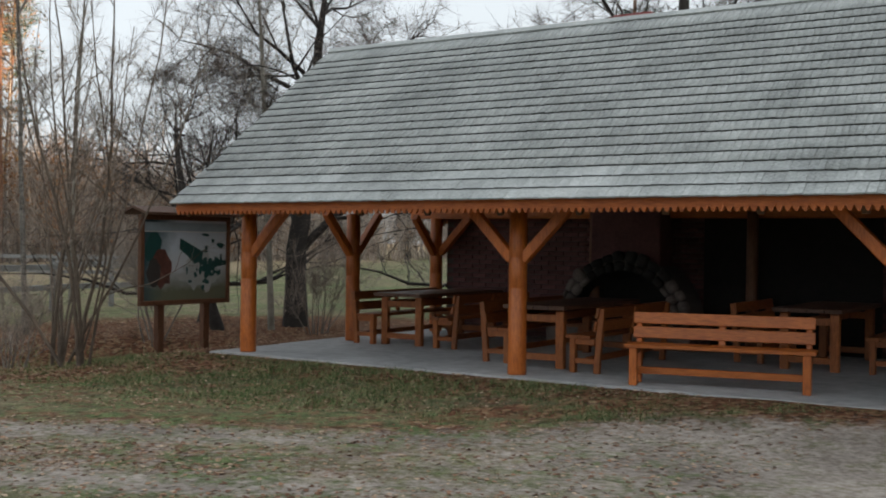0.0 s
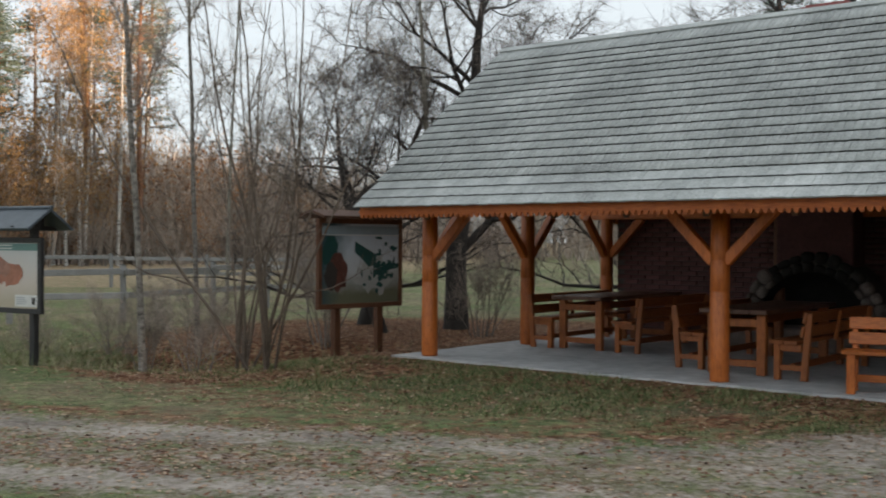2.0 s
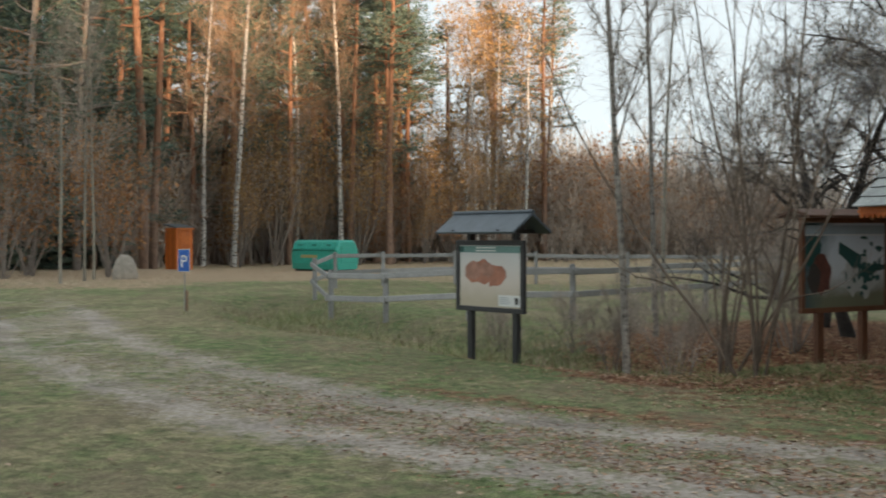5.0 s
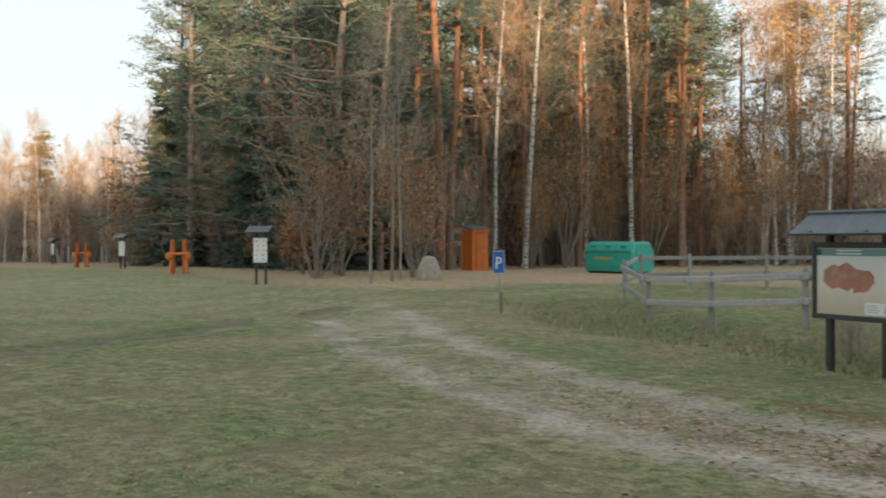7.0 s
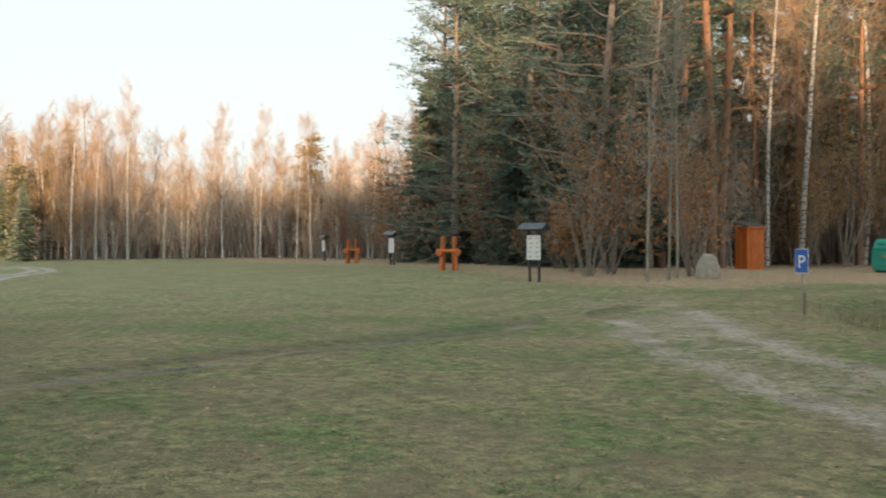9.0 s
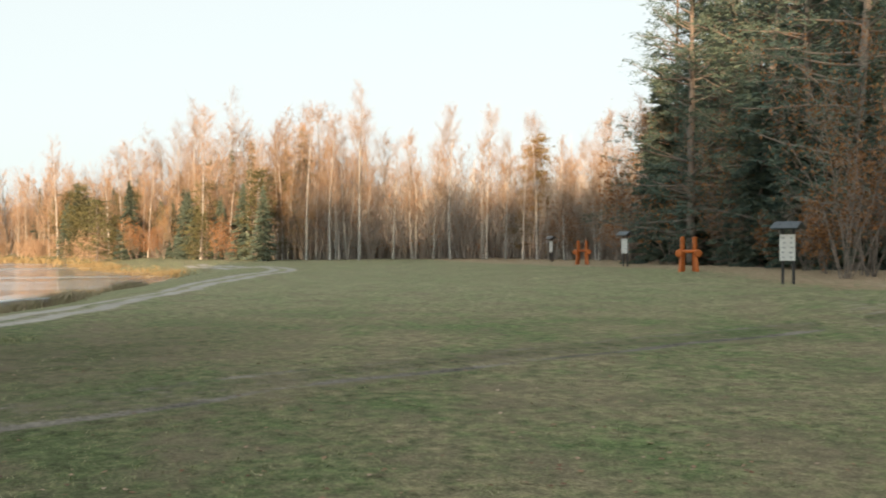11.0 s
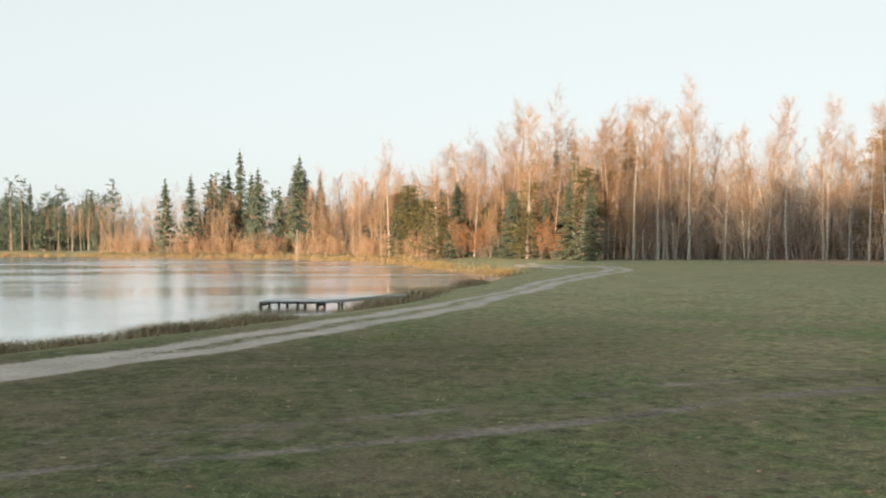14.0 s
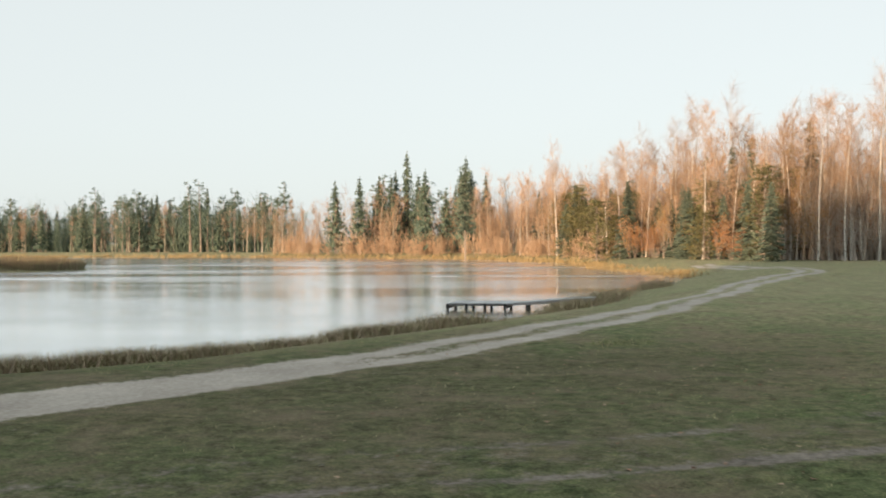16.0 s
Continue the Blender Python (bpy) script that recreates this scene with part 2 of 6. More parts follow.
def height(x, y):
    x, y = np.asarray(x, float), np.asarray(y, float)
    du, dv = (x - SHELTER.x) * SU[0] + (y - SHELTER.y) * SU[1], (x - SHELTER.x) * SV[0] + (y - SHELTER.y) * SV[1]
    away = np.hypot(np.maximum(np.maximum(-0.4 - du, du - 13), 0), np.maximum(np.maximum(-0.3 - dv, dv - 5.6), 0))
    z = 0.03 * wavy(x, y) * smooth(0.0, 3.0, away) + 0.163 * (1 - smooth(0.05, 2.2, away))
    z = z - 0.34 * (1 - smooth(0.4, 2.1, off_line(x, y, DITCH))) * smooth(0.2, 1.6, away)
    z = z + RISE[2] * np.exp(-(((x - RISE[0]) / 22) ** 2) - ((y - RISE[1]) / 11) ** 2)
    d = off_line(x, y, SHORE)
    d = np.where(within(x, y, LAKE), -d, d)
    z = z * smooth(0.5, 3, d) + np.where(d > 0, (WATER_Z + 0.06) * (1 - np.clip(d / 5.6, 0, 1)) ** 1.15, WATER_Z + 0.06 - 0.35 * np.minimum(-d, 4))
    spit = np.hypot((x + 99) / 13, (y + 57.4) / 12)
    z = np.maximum(z, np.where(d < 0, WATER_Z + 0.45 - 1.1 * spit**2, -9))
    return z + 0.9 * smooth(60, 160, np.maximum(y - 30, 0)) * (d > 0)


def ground_at(x, y):
    return float(height(np.array([x]), np.array([y]))[0])


WOOD_EDGE = np.array([(-33, 24), (-38.8, 25.4), (-48, 27.6), (-60, 32), (-72, 34.4)], float)


def litter_at(x, y):
    """Where fallen leaves cover the ground: under the trees, and before and beside the shelter."""
    du, dv = (x - SHELTER.x) * SU[0] + (y - SHELTER.y) * SU[1], (x - SHELTER.x) * SV[0] + (y - SHELTER.y) * SV[1]
    road = off_line(x, y, ROAD)
    a = 0.50 * np.exp(-(((road - 1.6) / 0.7) ** 2)) * smooth(-10, -2, du) * smooth(5, 7.5, y) * smooth(-8.5, -5, dv)
    a = np.maximum(a, (0.38 + 0.28 * (1 - smooth(0.25, 1.1, np.abs(dv + 0.5)))) * smooth(-4, -1, du) * (dv > -4))
    a = np.maximum(a, 0.43 * (road < 0.65) * (1 - 0.6 * smooth(-2, 1, x)) * smooth(-14, -8, x))
    a = np.maximum(a, 0.62 * np.exp(-(((road - 2.3) / 0.7) ** 2)) * smooth(-3, 0, x) * (y > 8))
    b = (1 - smooth(3.5, 8.0, np.hypot(x + 4.4, y - 18.5))) + 0.9 * (1 - smooth(1.2, 3.0, np.hypot(x + 6.6, y - 14.4)))
    wood = smooth(-1.0, 5.0, y - 21.0) * smooth(-26, -32, x) * 0.6
    wood = np.maximum(wood, smooth(0, 5, y - 30) * smooth(-12, -22, x) * 0.55)
    wood = np.maximum(wood, 0.62 * (1 - smooth(2.5, 6.5, off_line(x, y, WOOD_EDGE))))
    wood = np.maximum(wood, 0.8 * (1 - smooth(0.75, 1.15, np.hypot((x + 37) / 9.5, (y - 36) / 15))))
    return np.clip(np.maximum(np.maximum(a, np.clip(b, 0, 1)), wood), 0, 1)


def lush_shade_at(x, y):
    """Where the grass is dense and deep green (verge before the slab, ditch), or darkened for shade (low south meadow).
    """
    du, dv = (x - SHELTER.x) * SU[0] + (y - SHELTER.y) * SU[1], (x - SHELTER.x) * SV[0] + (y - SHELTER.y) * SV[1]
    verge = 0.75 * (1 - smooth(0.6, 1.5, np.abs(dv + 1.35))) * smooth(-3.0, 0.0, du) * (0.7 + 0.5 * wavy(4 * x, 4 * y))
    # the south meadow's deeper shade, painted as darker grass
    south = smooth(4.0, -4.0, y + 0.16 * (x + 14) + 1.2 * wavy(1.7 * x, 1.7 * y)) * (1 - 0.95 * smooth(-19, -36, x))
    ditch = 0.6 * (1 - smooth(0.8, 2.6, off_line(x, y, DITCH)))
    return np.clip(np.maximum(np.maximum(south, verge), ditch), 0, 1)


def haze_pale_at(x, y):
    """Where haze is painted into the meadow's grass as paler tones: towards its far end and the lake."""
    return np.clip(smooth(-21, -44, x + 2.0 * wavy(0.8 * x, 0.8 * y)), 0, 1)


def ground_colour(nt):
    """Short autumn grass over soil, with leaf litter where the sheet says so."""
    vec = coords(nt)
    blades = noise_tex(nt, coords(nt, (1, 1, 1)), 38, 6, 0.75)
    tufts = noise_tex(nt, vec, 3.2, 5, 0.65)
    broad = noise_tex(nt, vec, 0.45, 5, 0.65)
    wide = noise_tex(nt, vec, 0.11, 4, 0.6)
    green = ramp(nt, blades, [(0.30, (0.055, 0.080, 0.036)), (0.52, (0.152, 0.202, 0.086)), (0.75, (0.29, 0.345, 0.16))])
    straw = ramp(nt, blades, [(0.30, (0.10, 0.088, 0.054)), (0.52, (0.285, 0.252, 0.15)), (0.75, (0.49, 0.43, 0.275))])
    grass = mix(nt, ramp(nt, maths(nt, "ADD", maths(nt, "MULTIPLY", tufts, 0.34), maths(nt, "ADD", maths(nt, "MULTIPLY", broad, 0.36), maths(nt, "MULTIPLY", wide, 0.30))), [(0.435, (0.0, 0.0, 0.0)), (0.55, (1, 1, 1))]), green, straw)
    # lush holds real deep green and the south meadow's painted shade
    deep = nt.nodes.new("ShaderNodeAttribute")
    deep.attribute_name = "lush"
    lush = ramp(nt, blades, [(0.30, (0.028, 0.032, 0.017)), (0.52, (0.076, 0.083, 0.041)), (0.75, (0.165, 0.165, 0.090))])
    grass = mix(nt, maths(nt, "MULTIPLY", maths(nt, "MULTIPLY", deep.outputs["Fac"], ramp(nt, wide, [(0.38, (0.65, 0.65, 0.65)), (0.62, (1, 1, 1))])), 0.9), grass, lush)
    # the dry attribute pales far grass in place of haze
    haze_pale = nt.nodes.new("ShaderNodeAttribute")
    haze_pale.attribute_name = "dry"
    grass = mix(nt, maths(nt, "MULTIPLY", haze_pale.outputs["Fac"], 0.62), grass, ramp(nt, blades, [(0.30, (0.15, 0.155, 0.088)), (0.52, (0.33, 0.335, 0.195)), (0.75, (0.52, 0.49, 0.31))]))
    att = nt.nodes.new("ShaderNodeAttribute")
    att.attribute_name = "litter"
    vor = node(nt, "ShaderNodeTexVoronoi", Scale=16.0)
    nt.links.new(vec, vor.inputs["Vector"])
    hue = nt.nodes.new("ShaderNodeSeparateColor")
    nt.links.new(vor.outputs["Color"], hue.inputs[0])
    leaves = ramp(nt, hue.outputs[0], [(0.0, (0.07, 0.038, 0.022)), (0.45, (0.185, 0.080, 0.046)), (0.8, (0.29, 0.155, 0.088)), (1.0, (0.40, 0.27, 0.16))])
    pale = nt.nodes.new("ShaderNodeAttribute")
    pale.attribute_name = "needle_litter"
    leaves = mix(nt, pale.outputs["Fac"], leaves, ramp(nt, hue.outputs[0], [(0.0, (0.21, 0.148, 0.096)), (0.5, (0.41, 0.30, 0.20)), (1.0, (0.55, 0.43, 0.30))]))
    patch = maths(nt, "ADD", att.outputs["Fac"], maths(nt, "MULTIPLY", maths(nt, "SUBTRACT", tufts, 0.5), 1.6))
    cover = ramp(nt, patch, [(0.35, (0, 0, 0)), (0.62, (1, 1, 1))])
    worn = ramp(nt, noise_tex(nt, vec, 4.5, 7, 0.8), [(0.31, (0.28, 0.29, 0.28)), (0.5, (1.0, 1.0, 1.0)), (0.69, (1.75, 1.68, 1.6))])
    grass = mix(nt, 1.0, grass, worn, "MULTIPLY")
    thatch = ramp(nt, noise_tex(nt, vec, 0.85, 6, 0.7), [(0.46, (0, 0, 0)), (0.64, (0.66, 0.66, 0.66))])
    grass = mix(nt, thatch, grass, ramp(nt, blades, [(0.3, (0.085, 0.066, 0.046)), (0.6, (0.27, 0.215, 0.15))]))
    return mix(nt, cover, grass, leaves), blades, tufts


GROUND, nt, bsdf = shader("autumn_grass")
colour, blades, tufts = ground_colour(nt)
nt.links.new(colour, bsdf.inputs["Base Color"])
bsdf.inputs["Roughness"].default_value = 0.95
bsdf.inputs["Specular IOR Level"].default_value = 0.1
bump(nt, bsdf, maths(nt, "ADD", blades, tufts), 0.7, 0.05)


def dirt_material(name, dark, light):
    m, nt, bsdf = shader(name)
    grass, blades, tufts = ground_colour(nt)
    vec = coords(nt)
    fine = noise_tex(nt, vec, 14, 8, 0.7)
    broad = noise_tex(nt, vec, 0.9, 4, 0.6)
    soil = ramp(nt, maths(nt, "ADD", maths(nt, "MULTIPLY", fine, 0.55), maths(nt, "MULTIPLY", broad, 0.45)), [(0.34, dark), (0.64, light)])
    att = nt.nodes.new("ShaderNodeAttribute")
    att.attribute_name = "wear"
    rag = maths(nt, "MULTIPLY", maths(nt, "SUBTRACT", maths(nt, "ADD", maths(nt, "MULTIPLY", fine, 0.6), maths(nt, "MULTIPLY", tufts, 0.5)), 0.55), 3.0)
    cover = ramp(nt, maths(nt, "ADD", att.outputs["Fac"], rag), [(0.25, (0, 0, 0)), (0.80, (1, 1, 1))])
    nt.links.new(mix(nt, cover, grass, soil), bsdf.inputs["Base Color"])
    mixed = mix(nt, cover, blades, fine)
    bsdf.inputs["Roughness"].default_value = 0.95
    bsdf.inputs["Specular IOR Level"].default_value = 0.1
    bump(nt, bsdf, maths(nt, "ADD", mixed, tufts), 0.7, 0.05)
    return m


SAND_ROAD = dirt_material("sandy_track", (0.115, 0.094, 0.080), (0.53, 0.462, 0.405))
PALE_ROAD = dirt_material("pale_lake_road", (0.26, 0.235, 0.205), (0.52, 0.48, 0.43))
# dark tone covers both the soil and the shadow inside the ruts
SOIL_RUTS = dirt_material("worn_ruts", (0.032, 0.028, 0.023), (0.31, 0.275, 0.235))


def floats(me, name, values):
    me.attributes.new(name, "FLOAT", "POINT").data.foreach_set("value", np.asarray(values, np.float32))


# the ground: one sheet to the horizon, finer near the path
turns, rings = 350, np.r_[0.5, 1.5, 3.0, 4.2, 5.2 * 1.0265 ** np.arange(0, 124), 5.2 * 1.0265**124 * 1.06 ** np.arange(0, 52)]
ang = np.linspace(0, 2 * np.pi, turns, endpoint=False)
gx, gy = (-3.0 + rings[:, None] * np.cos(ang)).ravel(), (-1.0 + rings[:, None] * np.sin(ang)).ravel()
gz = height(gx, gy)
i, j = np.meshgrid(np.arange(len(rings) - 1), np.arange(turns), indexing="ij")
k = (j + 1) % turns
quads = np.stack([i * turns + j, (i + 1) * turns + j, (i + 1) * turns + k, i * turns + k], -1).reshape(-1, 4)
gx, gy = np.r_[gx, -3.0], np.r_[gy, -1.0]
gz = height(gx, gy)
hub = [(len(gx) - 1, a, (a + 1) % turns) for a in range(turns)]
me = sheet("ground", np.stack([gx, gy, gz], -1), quads.tolist() + hub, GROUND)
floats(me, "litter", litter_at(gx, gy))
floats(me, "lush", lush_shade_at(gx, gy))
# painted haze of the far meadow, stored as dry
floats(me, "dry", haze_pale_at(gx, gy))
floats(me, "needle_litter", smooth(16, 23, gy) * smooth(-13, -23, gx))
ground = tagged(new("ground", me), "autumn meadow of short green and straw-coloured grass", "meadow", kind="structure")


def strip(name, line, wide, wear, material, label, lift=0.018, across=26):
    """A way along a line; wear(s, o) says how bare it is at s metres along and o metres off the middle."""
    c = curve(line)
    d = np.gradient(c, axis=0)
    d /= np.linalg.norm(d, axis=1)[:, None]
    side = np.stack([-d[:, 1], d[:, 0]], -1)
    o = np.linspace(-wide, wide, across)
    s = np.r_[0, np.cumsum(np.linalg.norm(np.diff(c, axis=0), axis=1))]
    x, y = c[:, None, 0] + side[:, None, 0] * o, c[:, None, 1] + side[:, None, 1] * o
    bare = wear(s[:, None] + 0 * o, o + 0 * s[:, None])
    far = np.hypot(x + 3, y + 1)
    z = height(x, y) + lift * (0.6 + far / 30) * (1 - smooth(0.86, 1.0, np.abs(o) / wide)) - 0.03 * smooth(0.86, 1.0, np.abs(o) / wide) - 0.012 * np.clip(bare, 0, 1)
    a, b = np.meshgrid(np.arange(len(c) - 1), np.arange(across - 1), indexing="ij")
    q = np.stack([a * across + b, (a + 1) * across + b, (a + 1) * across + b + 1, a * across + b + 1], -1).reshape(-1, 4)
    me = sheet(name, np.stack([x, y, z], -1).reshape(-1, 3), q, material)
    floats(me, "wear", bare.ravel())
    floats(me, "litter", litter_at(x, y).ravel())
    rank = 0.75 * np.exp(-(((o - 0.1) / 0.55) ** 2)) if name == "meadow_track" else 0.0  # ranker grass between the wheels
    floats(me, "lush", np.maximum(lush_shade_at(x, y), rank).ravel())
    floats(me, "dry", haze_pale_at(x, y).ravel())
    floats(me, "needle_litter", (smooth(16, 23, y) * smooth(-13, -23, x)).ravel())
    return tagged(new(name, me), label, "track", kind="structure")


def ruts(gap, width, deep, middle, fade=0.0):
    def wear(s, o):
        wander = 0.12 * np.sin(0.6 * s) + 0.08 * np.sin(1.7 * s + 1)
        r = np.exp(-(((np.abs(o + wander) - gap) / width) ** 2))
        m = middle * (1 - smooth(gap * 1.1, gap * 1.9, np.abs(o)))
        return np.maximum(deep * r, m) * (1 - fade * (0.5 + 0.5 * np.sin(0.35 * s + 0.5)))
    return wear


road_wear = ruts(0.95, 0.48, 0.86, 0.46, 0.25)
fork_s = np.linalg.norm(np.diff(ROAD[:11], axis=0), axis=1).sum()  # beyond the meadow track the ruts fade out
def road_bare(s, o):
    trodden = 0.80 * (1 - smooth(38.5, 45.5, s)) * (1 - smooth(1.0, 1.9, np.abs(o + 0.25 * np.sin(1.3 * s))))  # bare sand before the shelter
    return np.maximum(road_wear(s, o), trodden) * (1 - 0.72 * smooth(fork_s - 5, fork_s + 5, s))


strip("road", ROAD, 2.9, road_bare, SAND_ROAD, "sandy dirt road with two pale wheel ruts and a grassy middle")
lake_wear = ruts(0.47, 0.26, 1.5, 0.32)
strip("lake_road", LAKE_ROAD, 2.0, lambda s, o: np.maximum(lake_wear(s, o), 1.3 * (1 - smooth(0.55, 0.88, np.abs(o))) * (1 - smooth(29, 36, s))), PALE_ROAD, "pale sandy road that follows the lake shore")
def faint_ruts(s, o):
    wander = 0.10 * np.sin(0.6 * s) + 0.05 * np.sin(1.7 * s + 1)
    broken = np.clip(0.72 + 0.30 * np.sin(0.9 * s + 2 * np.sin(0.31 * s)) + 0.22 * np.sin(3.1 * s), 0, 1.1)
    near = np.exp(-(((o + wander + 0.62) / 0.10) ** 2)) + 0.45 * np.exp(-(((o + wander + 0.66) / 0.24) ** 2))
    far = 0.62 * np.exp(-(((o + wander - 0.60) / 0.15) ** 2))
    return np.maximum(np.maximum(near * broken, far * broken[::-1]), 0.20 * (1 - smooth(0.5, 1.0, np.abs(o))))


strip("meadow_track", MEADOW_TRACK, 1.3, faint_ruts, SOIL_RUTS, "faint wheel tracks worn into the meadow grass", across=44)

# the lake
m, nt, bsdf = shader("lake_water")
# pale base: part of the sky's reflection is put into the colour
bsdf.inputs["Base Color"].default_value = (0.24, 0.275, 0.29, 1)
bsdf.inputs["Coat Weight"].default_value, bsdf.inputs["Coat Roughness"].default_value = 1.0, 0.19  # extra coat added to strengthen the sky's reflection
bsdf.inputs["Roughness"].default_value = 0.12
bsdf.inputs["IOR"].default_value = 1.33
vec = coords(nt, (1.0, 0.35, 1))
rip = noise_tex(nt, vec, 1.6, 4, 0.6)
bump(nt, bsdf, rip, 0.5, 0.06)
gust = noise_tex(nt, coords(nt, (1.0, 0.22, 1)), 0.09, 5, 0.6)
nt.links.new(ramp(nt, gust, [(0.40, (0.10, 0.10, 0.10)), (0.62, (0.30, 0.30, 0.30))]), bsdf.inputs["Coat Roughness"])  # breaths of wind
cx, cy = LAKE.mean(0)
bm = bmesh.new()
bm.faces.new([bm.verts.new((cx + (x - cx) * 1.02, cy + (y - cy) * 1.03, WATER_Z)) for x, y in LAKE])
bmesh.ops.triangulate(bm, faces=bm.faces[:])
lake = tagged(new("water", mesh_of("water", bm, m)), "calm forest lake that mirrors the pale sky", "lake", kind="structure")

# ---------------------------------------------------------------- the picnic shelter
FLOOR = 0.19
LENGTH, DEPTH = 12.5, 4.65
shelter = thing("picnic_shelter", "open timber picnic shelter with orange log posts and grey shingle roof", "shelter",
                Matrix.Translation(SHELTER) @ pose(0, 0, 0, 0, 0, SHELTER_TURN))

# slab with an uneven rim
rng = random.Random(4)
rim = []
for a, b in (((-0.42, -0.26), (13.0, -0.26)), ((13.0, -0.26), (13.0, 5.1)), ((13.0, 5.1), (-0.45, 5.1)), ((-0.45, 5.1), (-0.42, -0.26))):
    steps = int(math.dist(a, b) / 0.25)
    rim += [(a[0] + (b[0] - a[0]) * i / steps + rng.uniform(-0.025, 0.025), a[1] + (b[1] - a[1]) * i / steps + rng.uniform(-0.03, 0.03)) for i in range(steps)]
bm = bmesh.new()
top = bm.faces.new([bm.verts.new((x, y, FLOOR)) for x, y in rim])
low = bmesh.ops.extrude_face_region(bm, geom=[top])
bmesh.ops.translate(bm, verts=[v for v in low["geom"] if isinstance(v, bmesh.types.BMVert)], vec=(0, 0, -0.35))
part("slab", finish(bm), CONCRETE, shelter, "grey concrete floor slab, worn at the rim")


def log_post(height_m, r=0.108):
    """A turned log with two shallow saw rings."""
    zs = [0, 0.02, 0.98, 0.99, 1.0, 1.33, 1.34, 1.35, height_m]
    rs = [r * 0.97, r, r * 0.985, r * 0.93, r * 0.985, r * 0.98, r * 0.93, r * 0.97, r * 0.95]
    return tube([(0, 0, z) for z in zs], rs, 20)


post_mesh = mesh_of("post", log_post(1.92), ORANGE_WOOD, True)
brace_mesh = mesh_of("brace", stick((0.07, 0, 1.32), (0.66, 0, 1.93), (0.11, 0.12), 0.01), ORANGE_WOOD)
posts = [(u, 0.0, (0, 180)) for u in (0.0, 4.15, 8.3, 12.45)] + [(0.02, 2.28, (90, 270)), (0.02, 4.6, (270, 0)), (12.45, 2.28, (90, 270)), (12.45, 4.6, (270, 180))]
for u, v, arms in posts:
    p = part("post", post_mesh, None, shelter, at=pose(u, v, FLOOR))
    if (u, v) == (0.0, 0.0):
        arms = (0, 90)
    for a in arms:
        part("brace", brace_mesh, None, p, at=pose(0, 0, 0, 0, 0, a))
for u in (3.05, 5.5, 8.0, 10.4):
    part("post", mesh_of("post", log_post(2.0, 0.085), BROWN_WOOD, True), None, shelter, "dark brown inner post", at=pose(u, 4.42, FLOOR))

# plates, ties, rafters, boarding
EAVE_V, EAVE_Z, RIDGE_V, RIDGE_Z = -0.88, 2.20, 2.30, 4.62
for v in (0.0, 4.6):
    part("wall_plate", box((LENGTH + 0.9, 0.16, 0.18), (LENGTH / 2 - 0.02, v, 2.19), bevel=0.012), ORANGE_PLANK, shelter)
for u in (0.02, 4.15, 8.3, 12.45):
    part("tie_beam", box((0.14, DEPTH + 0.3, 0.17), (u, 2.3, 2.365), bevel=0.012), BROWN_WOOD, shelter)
pitch = math.atan2(RIDGE_Z - EAVE_Z, RIDGE_V - EAVE_V)
slope = math.hypot(RIDGE_Z - EAVE_Z, RIDGE_V - EAVE_V)
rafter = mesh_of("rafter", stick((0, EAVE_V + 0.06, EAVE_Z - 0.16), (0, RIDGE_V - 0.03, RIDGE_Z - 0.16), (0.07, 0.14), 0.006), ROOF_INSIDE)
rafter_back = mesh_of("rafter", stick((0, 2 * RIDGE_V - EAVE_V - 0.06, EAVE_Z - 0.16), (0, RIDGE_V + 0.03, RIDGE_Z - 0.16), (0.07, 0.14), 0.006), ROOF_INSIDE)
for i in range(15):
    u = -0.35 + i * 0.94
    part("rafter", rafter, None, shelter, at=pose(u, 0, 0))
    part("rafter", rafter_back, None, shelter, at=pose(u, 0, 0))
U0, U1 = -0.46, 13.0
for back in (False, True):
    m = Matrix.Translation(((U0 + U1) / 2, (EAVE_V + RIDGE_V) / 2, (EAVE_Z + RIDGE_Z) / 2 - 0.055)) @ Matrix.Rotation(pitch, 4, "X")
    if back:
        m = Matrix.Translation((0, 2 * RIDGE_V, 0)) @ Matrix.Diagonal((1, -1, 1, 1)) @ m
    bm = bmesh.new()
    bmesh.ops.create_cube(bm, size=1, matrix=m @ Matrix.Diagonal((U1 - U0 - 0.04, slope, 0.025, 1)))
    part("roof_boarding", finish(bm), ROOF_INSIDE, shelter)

# fascia with a scalloped lower edge along the eave
bm = bmesh.new()
step, z_top, z_low = 0.078, 2.192, 2.04
steps = int((U1 - U0) / step)
outline = [(U0, z_top)]
for i in range(steps):
    u = U0 + i * step
    outline += [(u, z_low + 0.022), (u + 0.010, z_low - 0.006), (u + 0.022, z_low - 0.024), (u + 0.040, z_low - 0.024), (u + 0.052, z_low - 0.006), (u + 0.060, z_low + 0.022)]
outline.append((U0 + steps * step, z_top))
face = bm.faces.new([bm.verts.new((u, EAVE_V - 0.005, z)) for u, z in outline])
deep = bmesh.ops.extrude_face_region(bm, geom=[face])
bmesh.ops.translate(bm, verts=[v for v in deep["geom"] if isinstance(v, bmesh.types.BMVert)], vec=(0, 0.03, 0))
part("fascia", finish(bm), FASCIA_WOOD, shelter, "orange fascia board with scalloped lower edge")
part("fascia", box((U1 - U0, 0.03, 0.14), ((U0 + U1) / 2, 2 * RIDGE_V - EAVE_V, 2.11)), ORANGE_PLANK, shelter)
